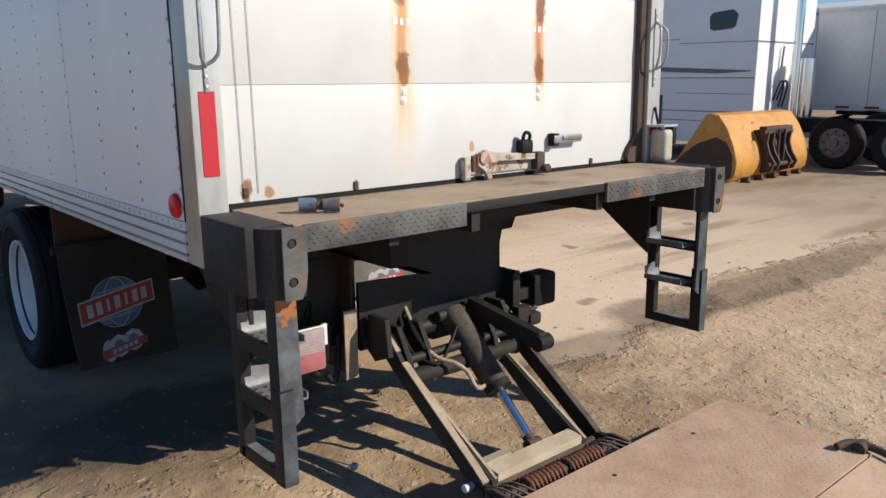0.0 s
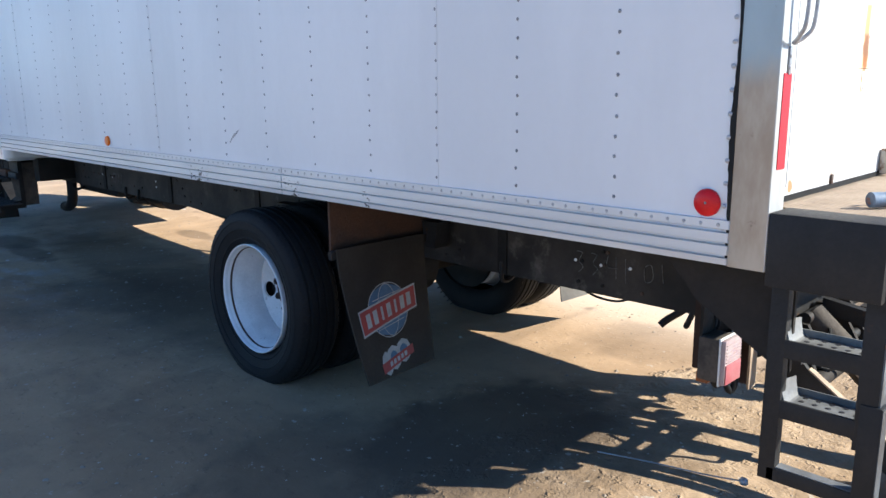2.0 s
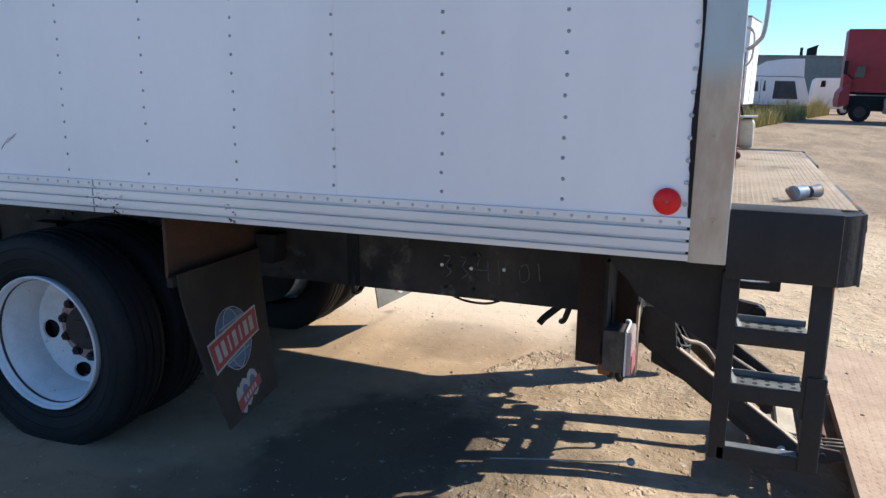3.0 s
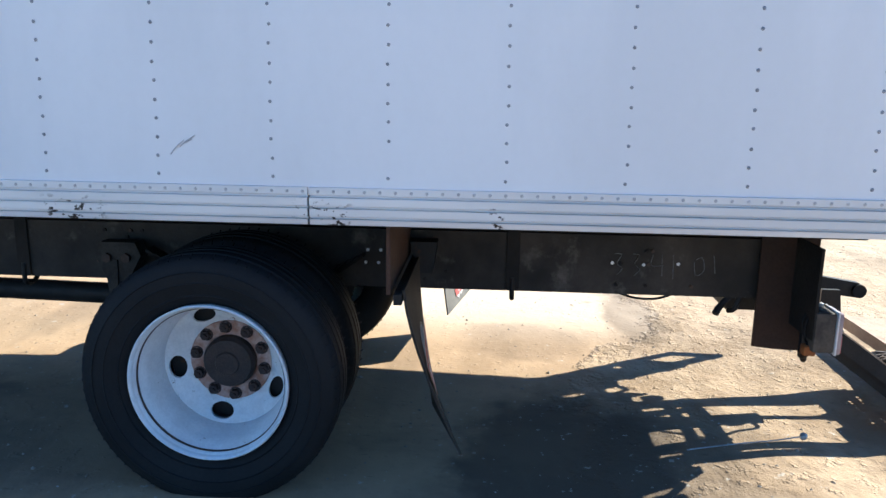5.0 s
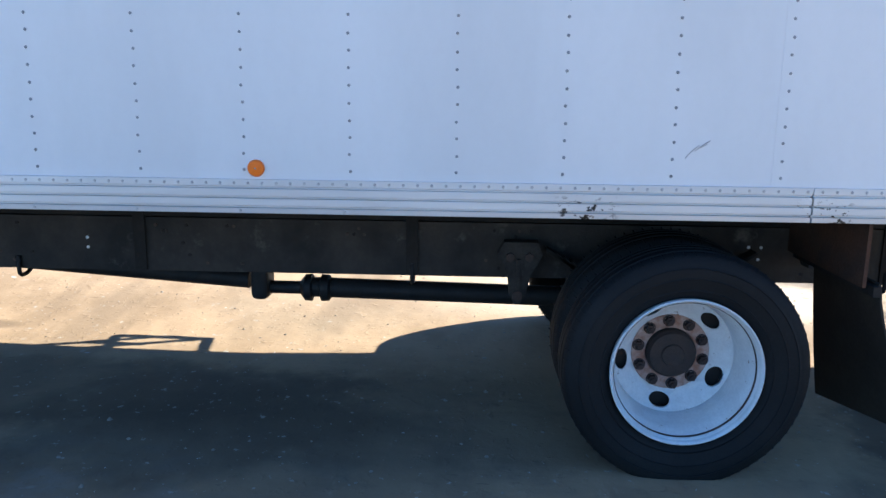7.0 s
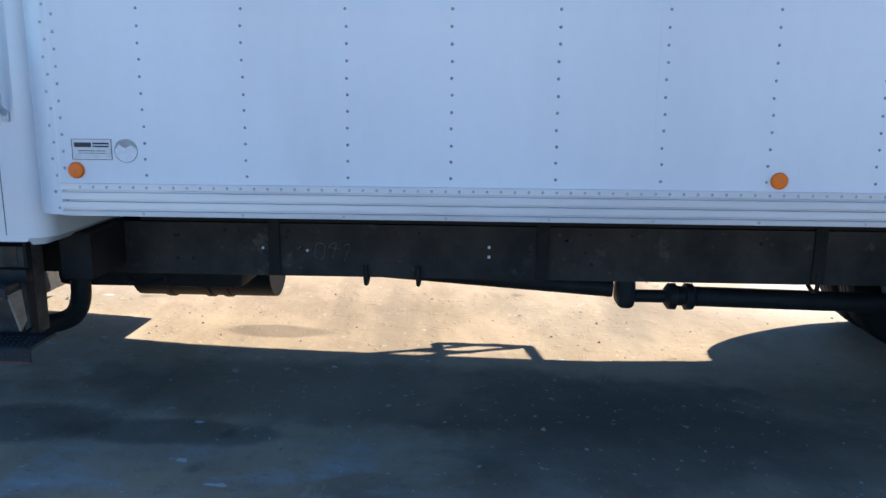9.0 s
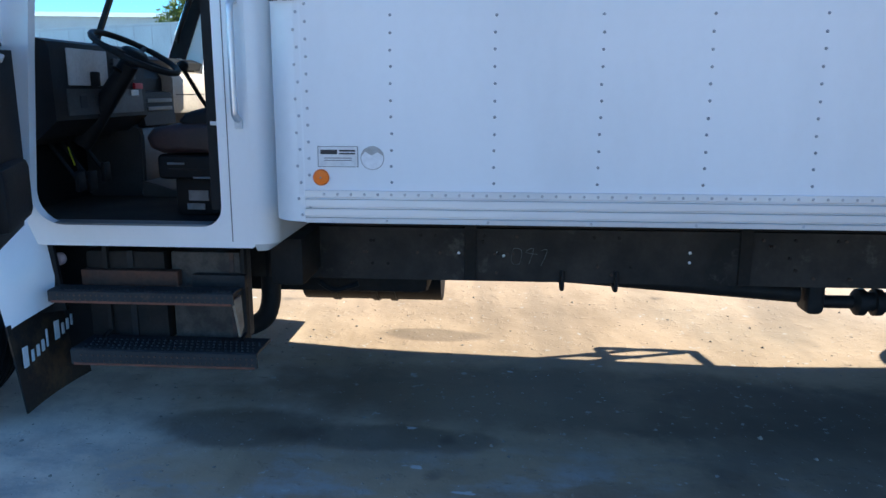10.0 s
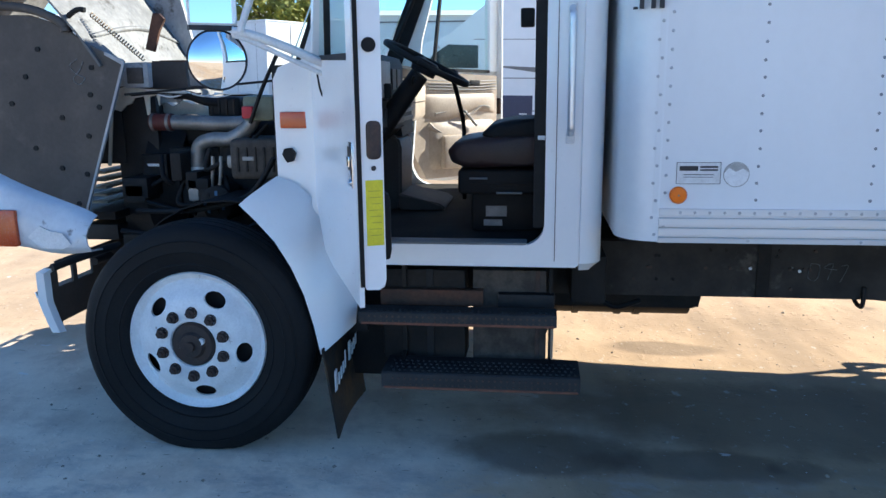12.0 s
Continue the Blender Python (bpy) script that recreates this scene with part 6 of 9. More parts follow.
    for k in range(7):
        u = -0.153 + 0.051 * k
        bars += slope_bar(u - 0.016 + (0.008 if k in (2, 4) else 0), u + 0.016 - (0.008 if k in (2, 4) else 0), cv, 0.066, 0.15)
    for bar in range(7):
        decal("banner_bar", bars[8 * bar:8 * bar + 8], print_white, flap, 0.005)
    decal("lower_edge", safe(disc(-0.03, 0.268, 0.056, 0.060, 8) + disc(0.055, 0.28, 0.058, 0.060, 8) + disc(-0.09, 0.255, 0.038, 0.058, 8)), print_white, flap, 0.0004)
    decal("lower_print", safe(disc(-0.03, 0.268, 0.030, 0.034, 8) + disc(0.055, 0.28, 0.032, 0.034, 8)), globe_blue, flap, 0.001)
    decal("lower_ribbon", slope_bar(-0.135, 0.135, 0.255, 0.046, 0.12), banner_red, flap, 0.002)
    for k in range(5):
        decal("ribbon_bar", slope_bar(-0.064 + 0.032 * k - 0.011, -0.064 + 0.032 * k + 0.011, 0.255, 0.022, 0.12), print_white, flap, 0.003)

rear_flap(1)
rear_flap(-1)

# ---- cab ----
CX, CR = 0.21, W - 0.21          # cab flanks
BACK, HINGE = 7.568, 8.735       # cab back, door hinges
CAB0, CAB1 = 0.932, 2.86


def fillet(y, z, r, sy, sz, n=6):
    """The filled corner between two edges that meet at (y, z)."""
    return [(y, z)] + [(y + sy * (r - r * math.sin(a)), z + sz * (r - r * math.cos(a))) for a in [math.pi / 2 * k / n for k in range(n + 1)]]


def cab_flank(bm, x0, x1):
    """One flank: sill, rear pillar with a soft corner, header and windscreen pillar round the door opening."""
    prism(bm, [(BACK + 0.05, CAB0 + 0.03), (BACK + 0.09, CAB0), (8.62, CAB0), (8.74, CAB0 + 0.02), (8.74, 1.025), (BACK + 0.05, 1.025)], "x", x0, x1)
    prism(bm, [(BACK + 0.05, 1.025), (7.788, 1.025), (7.788, CAB1 - 0.1), (BACK + 0.05, CAB1 - 0.1)], "x", x0, x1)
    prism(bm, [(BACK + 0.05, CAB1 - 0.1), (8.45, CAB1 - 0.1), (8.40, CAB1), (BACK + 0.05, CAB1)], "x", x0, x1)
    prism(bm, [(8.655, 1.025), (8.655, 1.17), (8.60, 1.76), (8.575, 1.98), (8.36, CAB1 - 0.1), (8.44, CAB1 - 0.1), (8.80, 1.80), (8.775, 1.025)], "x", x0, x1)
    prism(bm, fillet(7.788, 1.025, 0.09, 1, 1), "x", x0, x1)
    prism(bm, fillet(8.655, 1.025, 0.14, -1, 1), "x", x0, x1)


bm = bmesh.new()
cab_flank(bm, CX, CX + 0.05)
cab = part("cab_shell", bm, cab_white, truck, "white truck cab", smooth=25)
bm = bmesh.new()
cab_flank(bm, CR - 0.05, CR)
part("far_flank", bm, cab_white, cab, smooth=25)
# back wall with soft vertical corners, and roof
r = 0.075
arc_pts = [(CX, BACK + r)] + [(CX + r - r * math.cos(a), BACK + r - r * math.sin(a)) for a in [math.pi / 2 * k / 6 for k in range(1, 7)]]
ring = arc_pts + [(W - x, y) for x, y in arc_pts[::-1]]
rows = [[(x + (0.03 if x < 1 else -0.03), max(y, BACK + 0.04), CAB0) for x, y in ring]]
rows += [[(x, y, z) for x, y in ring] for z in (CAB0 + 0.03, 1.4, 2.0, CAB1 - 0.1)] + [[(x + (0.06 if x < 1 else -0.06), max(y, BACK + 0.06), CAB1) for x, y in ring]]
part("back_wall", sheet(bmesh.new(), rows, -0.02), cab_white, cab, smooth=40)
part("roof_skin", cube(CX + 0.02, CR - 0.02, BACK + 0.04, 8.44, CAB1 - 0.02, CAB1 + 0.05, 0.03), cab_white, cab, smooth=40)
part("pillar_seam", cube(CX - 0.0015, CX + 0.002, 7.742, 7.746, 0.96, 2.75), grey_trim, cab, smooth=0)
part("door_seal", prism(bmesh.new(), [(7.785, 1.10), (7.835, 1.10), (7.835, 2.74), (7.785, 2.74)], "x", CX + 0.012, CX + 0.045), black_plastic, cab, "black rubber door seal", smooth=0)
part("cab_floor", cube(CX + 0.03, CR - 0.03, BACK + 0.02, 8.9, 0.96, 1.03), floor_rubber, cab, "dark rubber floor mat", smooth=0)
part("sill_plate", cube(CX + 0.004, CX + 0.10, 7.86, 8.62, 1.022, 1.034, 0.003), grey_trim, cab, "scuffed grey sill plate", smooth=20)
part("striker", rod(bmesh.new(), (CX + 0.02, 7.79, 1.475), (CX + 0.02, 7.82, 1.475), 0.012), plate_alu, cab)
# firewall, cowl and windscreen
part("firewall", cube(CX + 0.06, CR - 0.06, 8.90, 8.95, 0.95, 1.78), black_plastic, cab, "black firewall", smooth=0)
part("cowl", prism(bmesh.new(), [(8.74, 1.03), (8.90, 1.03), (8.945, 1.30), (8.945, 1.72), (8.92, 1.77), (8.82, 1.81), (8.74, 1.82)], "x", CX + 0.055, CX + 0.12), cab_white, cab, "white cowl side", smooth=25)
part("cowl", prism(bmesh.new(), [(8.74, 1.03), (8.90, 1.03), (8.945, 1.30), (8.945, 1.72), (8.92, 1.77), (8.82, 1.81), (8.74, 1.82)], "x", CR - 0.12, CR - 0.055), cab_white, cab, smooth=25)
part("cowl_top", prism(bmesh.new(), [(8.865, 1.795), (8.92, 1.765), (8.94, 1.70), (8.90, 1.70), (8.865, 1.76)], "x", CX + 0.08, CR - 0.08), cab_white, cab, smooth=25)
part("dash_pad", prism(bmesh.new(), [(8.60, 1.785), (8.66, 1.81), (8.85, 1.80), (8.86, 1.74), (8.62, 1.74)], "x", CX + 0.06, CR - 0.06), black_plastic, cab, "black padded dashboard top", smooth=25)
for x0, x1 in ((CX + 0.051, CX + 0.06), (CR - 0.06, CR - 0.051)):
    part("pillar_trim", prism(bmesh.new(), [(8.72, 1.80), (8.34, CAB1 - 0.1), (8.46, CAB1 - 0.1), (8.84, 1.80)], "x", x0, x1), black_plastic, cab, "black inner pillar trim", smooth=0)
wind = part("windscreen", prism(bmesh.new(), [(8.855, 1.80), (8.862, 1.80), (8.437, CAB1 - 0.09), (8.43, CAB1 - 0.09)], "x", CX + 0.05, CR - 0.05), clear_glass, cab, "clear windscreen", smooth=0)
wind.visible_shadow = False
part("screen_bar", prism(bmesh.new(), [(8.84, 1.81), (8.87, 1.81), (8.445, CAB1 - 0.09), (8.415, CAB1 - 0.09)], "x", W / 2 - 0.012, W / 2 + 0.012), black_plastic, cab, smooth=0)
part("turn_signal", cube(CX + 0.035, CX + 0.058, 8.787, 8.918, 1.515, 1.585, 0.008), deep_amber, cab, "amber turn signal", smooth=25)
part("signal_shadow_mark", cube(CX + 0.052, CX + 0.056, 8.745, 8.785, 1.52, 1.575), plate_alu, cab, "paler square on the cowl", smooth=0)
capm = prism(bmesh.new(), [(8.915, 1.405), (8.905, 1.428), (8.875, 1.432), (8.855, 1.408), (8.868, 1.375), (8.895, 1.368)], "x", CX + 0.035, CX + 0.058)
part("antenna_hole_cover", capm, black_plastic, cab, "black plastic cap", smooth=20)
# grab handle on the rear pillar
bm = tube(bmesh.new(), [(CX, 7.69, 1.985), (CX - 0.04, 7.69, 1.965), (CX - 0.05, 7.69, 1.91), (CX - 0.05, 7.69, 1.56), (CX - 0.04, 7.69, 1.51), (CX, 7.69, 1.49)], 0.015, 12, 5)
hand = part("cab_grab_rail", bm, bright_rail, cab, "bright aluminium grab rail", smooth=60)
for z in (1.985, 1.475):
    part("foot", cube(CX - 0.012, CX, 7.672, 7.708, z - 0.022, z + 0.022, 0.006), plate_alu, hand, smooth=25)
# rear-fender part of the nose that stays with the cab
def quarter(s):
    fx = lambda x: x if s > 0 else W - x  # noqa: E731
    rows = []
    arch = [(9.045, 1.215), (8.98, 1.15), (8.90, 1.06), (8.835, 0.95), (8.785, 0.83), (8.75, 0.70), (8.725, 0.572)]
    rear = [(8.945, 1.31), (8.86, 1.28), (8.77, 1.20), (8.68, 1.08), (8.62, 0.93), (8.598, 0.78), (8.612, 0.655)]
    for (ya, za), (yb, zb) in zip(arch, rear):
        row = [(fx(0.20), ya + 0.01, za - 0.02), (fx(0.075), ya + 0.006, za - 0.008), (fx(0.045), ya, za)]
        for u in (0.2, 0.45, 0.7, 0.9, 1.0):
            x = 0.045 + 0.20 * u ** 1.7
            row.append((fx(x), ya + (yb - ya) * u, za + (zb - za) * u))
        rows.append(row)
    p = part("fender_quarter", sheet(bmesh.new(), rows, 0.006), cab_white, cab, "white curved fender quarter behind the front wheel", smooth=45)
    part("splash_panel", prism(bmesh.new(), [(8.94, 1.28), (8.60, 0.95), (8.56, 0.62), (8.70, 0.60), (8.80, 0.95)], "x", fx(0.24), fx(0.26)), black_plastic, cab, smooth=0)
    rows = [[(fx(0.02 + 0.54 * k / 4), 8.715 - 0.055 * (i / 5) + 0.02 * math.sin(math.pi * k / 4), 0.60 - 0.40 * i / 5) for k in range(5)] for i in range(6)]
    f = part("front_mud_flap", sheet(bmesh.new(), rows, 0.008), dusty_flap, truck, "black front mud flap with a row of white lettering bars" if s > 0 else "black front mud flap", smooth=40)
    if s > 0:
        for k, (wd, hi) in enumerate(((0.046, 0.095), (0.022, 0.055), (0.026, 0.055), (0.026, 0.055), (0.016, 0.085), (0.048, 0.090), (0.026, 0.055), (0.026, 0.055), (0.026, 0.055))):
            u = 0.055 + 0.040 * k + (0.022 if k > 0 else 0) + (0.03 if k > 4 else 0) + (0.02 if k > 5 else 0)
            part("lettering_bar", cube(u, u + wd * 0.8, 8.668, 8.673, 0.40 + 0.010 * k, 0.40 + 0.010 * k + hi, 0.002), white_ink, f, smooth=0)


quarter(1)
quarter(-1)

# ---- doors ----
def cab_door(m, s, name_label):
    """A cab door in its own axes: hinge at the origin, y back along the door, x outwards (s mirrors x)."""
    L, z0, z1, zw = 0.955, 0.985, 2.72, 1.78
    fx = lambda a, b: (min(s * a, s * b), max(s * a, s * b))  # noqa: E731
    bm = bmesh.new()
    prism(bm, [(0.0, 1.22), (-0.10, z0 + 0.13), (-0.20, z0 + 0.05), (-0.40, z0 + 0.025), (-L, z0 + 0.012), (-L, zw), (0.0, zw + 0.02)], "x", *fx(0.012, 0.028))
    prism(bm, [(-L, zw), (-L + 0.10, zw), (-L + 0.10, z1 - 0.08), (-0.44, z1 - 0.08), (-0.40, z1), (-L + 0.03, z1), (-L, z1 - 0.05)], "x", *fx(-0.02, 0.028))
    prism(bm, [(0.0, zw + 0.02), (-0.07, zw + 0.02), (-0.44, z1 - 0.08), (-0.40, z1)], "x", *fx(-0.02, 0.028))
    d = part("cab_door", bm, cab_white, truck, name_label, smooth=25)
    d.matrix_basis = m
    part("edge_face", prism(bmesh.new(), [(s * x, z) for x, z in ((0.012, z0 + 0.085), (0.004, z0 + 0.07), (-0.035, z0 + 0.067), (-0.054, z0 + 0.078), (-0.06, z0 + 0.10), (-0.06, z1 - 0.05), (0.012, z1 - 0.05))], "y", -L - 0.002, -L + 0.012), cab_white, d, smooth=20)
    part("edge_seal", cube(*fx(0.010, 0.024), -L - 0.006, -L + 0.002, z0 + 0.08, z1 - 0.06), black_plastic, d, "black rubber edge seal", smooth=0)
    part("inner_trim", prism(bmesh.new(), [(-0.03, 1.28), (-0.18, z0 + 0.06), (-L + 0.10, z0 + 0.05), (-L + 0.06, z0 + 0.15), (-L + 0.06, zw - 0.03), (-0.05, zw)], "x", *fx(-0.055, 0.012)), black_plastic if s < 0 else beige_trim, d, "black moulded door trim" if s < 0 else "beige quilted door trim", smooth=25)
    part("pocket", cube(*fx(-0.12, -0.05), -L + 0.14, -0.30, z0 + 0.12, z0 + 0.36, 0.04), black_plastic if s < 0 else beige_trim, d, smooth=40)
    pane = part("door_glass", prism(bmesh.new(), [(-L + 0.10, zw), (-0.08, zw + 0.02), (-0.445, z1 - 0.08), (-L + 0.10, z1 - 0.08)], "x", *fx(0.0, 0.005)), clear_glass, d, "door window glass", smooth=0)
    pane.visible_shadow = False
    part("vent_bar", prism(bmesh.new(), [(-0.30, zw), (-0.315, zw), (-0.445, z1 - 0.09), (-0.43, z1 - 0.09)], "x", *fx(-0.01, 0.015)), black_plastic, d, smooth=0)
    part("glass_seal", prism(bmesh.new(), [(-L + 0.10, zw - 0.01), (-0.06, zw + 0.015), (-0.06, zw + 0.03), (-L + 0.10, zw + 0.012)], "x", *fx(-0.022, 0.03)), black_plastic, d, smooth=0)
    part("door_lock", cube(*fx(-0.055, -0.006), -L - 0.016, -L + 0.03, 1.468, 1.588, 0.0225, segs=5), hub_rust, d, "dark rotary lock", smooth=30)
    part("lock_hole", rod(bmesh.new(), (s * -0.028, -L - 0.003, 1.442), (s * -0.028, -L - 0.006, 1.442), 0.008), ink, d)
    part("round_plug", rod(bmesh.new(), (s * -0.022, -L - 0.003, 1.812), (s * -0.022, -L - 0.008, 1.812), 0.022, segs=20), black_plastic, d, "round black plug")
    lab = part("warning_label", cube(*fx(-0.056, -0.001), -L - 0.0035, -L - 0.001, 1.198, 1.405), yellow_label, d, "yellow warning label with fine print", smooth=0)
    for k in range(8):
        part("printed_bar", cube(*fx(-0.049, -0.010 - 0.004 * (k % 3)), -L - 0.0042, -L - 0.003, 1.37 - 0.02 * k, 1.3722 - 0.02 * k), olive_ink, lab, smooth=0)
    h = part("door_handle", cube(*fx(0.028, 0.032), -L + 0.040, -L + 0.120, 1.375, 1.52, 0.004), chrome, d, "chromed recessed handle", smooth=20)
    part("recess", cube(*fx(0.030, 0.0335), -L + 0.055, -L + 0.107, 1.43, 1.505), ink, h, smooth=0)
    part("paddle", cube(*fx(0.031, 0.040), -L + 0.062, -L + 0.100, 1.44, 1.475, 0.004), chrome, h, smooth=20)
    part("lock_barrel", rod(bmesh.new(), (s * 0.03, -L + 0.08, 1.39), (s * 0.038, -L + 0.08, 1.39), 0.011), chrome, h)
    return d


left_m = Matrix.Translation((CX + 0.012, HINGE, 0)) @ Matrix.Rotation(radians(-66.5), 4, "Z")
cab_door(left_m, -1, "white cab door standing open, with a yellow label on its edge")
right_m = Matrix.Translation((CR - 0.012, HINGE, 0)) @ Matrix.Rotation(radians(50), 4, "Z")
rdoor = cab_door(right_m, 1, "white cab door standing open, beige trim inside")
def pad(y0, y1, z0, z1, deep, wave):
    """A puffed trim panel with a wavy lower seam."""
    rows = []
    for i in range(13):
        v = i / 12
        row = []
        for k in range(17):
            u = k / 16
            lo = z0 + wave * math.sin(2 * math.pi * u)
            out = deep * (math.sin(math.pi * u) * math.sin(math.pi * v)) ** 0.45
            row.append((-0.052 - out, y0 + (y1 - y0) * u, lo + (z1 - lo) * v))
        rows.append(row)
    return sheet(bmesh.new(), rows)


part("padding", pad(-0.88, -0.14, 1.47, 1.63, 0.035, 0.03), beige_trim, rdoor, "puffed beige padding", smooth=60)
part("padding", pad(-0.88, -0.20, 1.10, 1.44, 0.05, 0.0), beige_trim, rdoor, "puffed beige padding", smooth=60)
for k in range(4):
    part("stitch_line", tube(bmesh.new(), [(-0.066, -0.88, 1.655 + 0.02 * k), (-0.068, -0.6, 1.652 + 0.02 * k), (-0.066, -0.2, 1.66 + 0.02 * k)], 0.004, 6), grey_trim, rdoor)
# trim details of the far door: arm rest, rolls and crank
for pts in ([(-0.80, 1.52), (-0.70, 1.53), (-0.58, 1.47), (-0.45, 1.50), (-0.25, 1.49)], [(-0.84, 1.28), (-0.72, 1.36), (-0.60, 1.38), (-0.48, 1.33), (-0.30, 1.36), (-0.20, 1.42)]):
    part("trim_roll", tube(bmesh.new(), [(-0.058, y, z) for y, z in pts], 0.020, 8, 6), beige_trim, rdoor, "padded beige roll", smooth=60)
    part("piping", tube(bmesh.new(), [(-0.078, y, z + 0.006) for y, z in pts], 0.004, 6, 6), grey_trim, rdoor)
part("inner_handle", cube(-0.075, -0.055, -0.70, -0.60, 1.68, 1.72, 0.01), black_plastic, rdoor, "black inner handle", smooth=30)
bm = tube(bmesh.new(), [(-0.06, -0.52, 1.50), (-0.10, -0.52, 1.50), (-0.11, -0.60, 1.42), (-0.12, -0.62, 1.40)], 0.010, 8)
part("window_crank", bm, grey_trim, rdoor, "grey window crank", smooth=50)

# mirrors on the near door
MX, MY = -0.215, 8.985
bm = bmesh.new()
tube(bm, [(-0.03, 8.555, 1.735), (-0.09, 8.68, 1.80), (-0.16, 8.83, 1.865), (-0.20, 8.93, 1.89)], 0.017, 10, 4)
tube(bm, [(-0.06, 8.60, 1.72), (-0.12, 8.74, 1.79), (-0.18, 8.88, 1.86), (-0.20, 8.93, 1.875)], 0.010, 8, 4)
tube(bm, [(-0.20, 8.90, 1.885), (-0.17, 8.84, 2.05), (-0.10, 8.74, 2.25), (-0.02, 8.62, 2.42)], 0.014, 8, 4)
arm_ob = part("mirror_bracket", bm, plate_alu, truck, "silver tube mirror bracket", smooth=60)
facing = (Vector((-2.6, 7.3, 1.8)) - Vector((MX, MY, 1.79))).normalized()
mm = Matrix.Translation((MX, MY, 1.788)) @ facing.to_track_quat("X", "Z").to_matrix().to_4x4()
rd = part("round_mirror", lathe(bmesh.new(), [(-0.045, 0), (-0.04, 0.05), (-0.01, 0.106), (0.004, 0.110), (0.006, 0.104)], segs=40), ink, arm_ob, "round convex mirror in a black rim", smooth=40)
rd.matrix_basis = mm
part("mirror_face", lathe(bmesh.new(), [(0.003, 0.105), (0.010, 0.085), (0.0155, 0.06), (0.019, 0.03), (0.020, 0)], segs=48), mirror_glass, rd, "convex mirror glass", smooth=80)
rm = cube(-0.03, 0.0, -0.088, 0.088, 0.0, 0.40, 0.012)
flat = part("mirror_head", rm, plate_alu, arm_ob, "tall rectangular mirror head", smooth=30)
flat.matrix_basis = Matrix.Translation((MX - 0.01, MY, 1.905)) @ facing.to_track_quat("X", "Z").to_matrix().to_4x4()
part("mirror_face", cube(0.0005, 0.003, -0.082, 0.082, 0.012, 0.39), mirror_glass, flat, "flat mirror glass", smooth=0)
part("lower_edge", cube(-0.03, 0.004, -0.088, 0.088, -0.012, 0.004), ink, flat, smooth=0)
part("mirror_wire", tube(bmesh.new(), [(-0.075, 8.655, 1.75), (-0.07, 8.64, 1.66), (-0.045, 8.60, 1.625), (-0.03, 8.575, 1.63)], 0.004, 6), black_plastic, arm_ob)
# hood strut wires seen against the engine
part("hood_strut", tube(bmesh.new(), [(0.45, 9.125, 1.53), (0.42, 9.05, 1.68), (0.40, 8.965, 1.83)], 0.009, 8), black_plastic, truck, "thin black hood stay", smooth=60)
part("cowl_cable", tube(bmesh.new(), [(0.40, 8.94, 1.72), (0.5, 9.3, 1.695), (0.6, 9.8, 1.66)], 0.006, 6), black_plastic, truck)

# ---- cab interior ----
dash = part("dashboard", prism(bmesh.new(), [(8.62, 1.46), (8.62, 1.68), (8.68, 1.78), (8.86, 1.80), (8.88, 1.40), (8.74, 1.36)], "x", CX + 0.07, CR - 0.07), black_plastic, cab, "black moulded dashboard", smooth=25)
part("gauge_bulge", prism(bmesh.new(), [(8.53, 1.48), (8.535, 1.79), (8.55, 1.825), (8.60, 1.84), (8.72, 1.83), (8.74, 1.40), (8.62, 1.40)], "x", 0.26, 1.15), black_plastic, dash, "black hooded gauge housing", smooth=35)
part("gauge_panel", prism(bmesh.new(), [(8.530, 1.50), (8.534, 1.62), (8.528, 1.62), (8.522, 1.50)], "x", 0.36, 1.10), surf("instrument_grey", (0.045, 0.044, 0.043), (0.03, 0.029, 0.028), 0.5, relief=0.05), dash, "dark grey instrument panel", smooth=0)
for k, (x, z, w_, h_) in enumerate(((0.46, 1.56, 0.06, 0.06), (0.80, 1.72, 0.10, 0.10), (0.93, 1.72, 0.10, 0.10), (0.60, 1.56, 0.07, 0.05), (0.97, 1.60, 0.08, 0.03))):
    part("gauge", cube(x, x + w_, 8.519 + 0.02 * (z - 1.49), 8.532 + 0.02 * (z - 1.49), z - h_ / 2, z + h_ / 2, 0.003), plate_alu if k == 4 else ink, dash, smooth=0)
part("light_panel", cube(0.385, 0.735, 8.522, 8.533, 1.635, 1.80, 0.004), surf("pale_grey_panel", (0.46, 0.45, 0.44), (0.36, 0.35, 0.34), 0.5, relief=0), dash, "pale grey gauge cover", smooth=20)
part("switch_lever", cube(0.56, 0.60, 8.49, 8.524, 1.63, 1.70, 0.008), black_plastic, dash, smooth=25)
part("glove_panel", prism(bmesh.new(), [(8.575, 1.475), (8.555, 1.50), (8.55, 1.68), (8.575, 1.715), (8.64, 1.73), (8.70, 1.73), (8.70, 1.475)], "x", 1.56, 2.14), beige_trim, dash, "beige glove box panel", smooth=40)
part("glove_seam", cube(1.60, 2.10, 8.5485, 8.552, 1.585, 1.589), black_plastic, dash, smooth=0)
for z in (1.50, 1.545):
    part("dash_vent", cube(1.18, 1.50, 8.535, 8.548, z, z + 0.022, 0.004), grey_trim, dash, "grey air vent bar", smooth=20)
part("knob_row", cube(1.0, 1.09, 8.515, 8.53, 1.62, 1.65, 0.004), red_tape, dash, "red park brake knob", smooth=20)
part("console", prism(bmesh.new(), [(8.54, 1.42), (8.56, 1.60), (8.70, 1.62), (8.70, 1.42)], "x", 1.14, 1.55), black_plastic, dash, smooth=25)
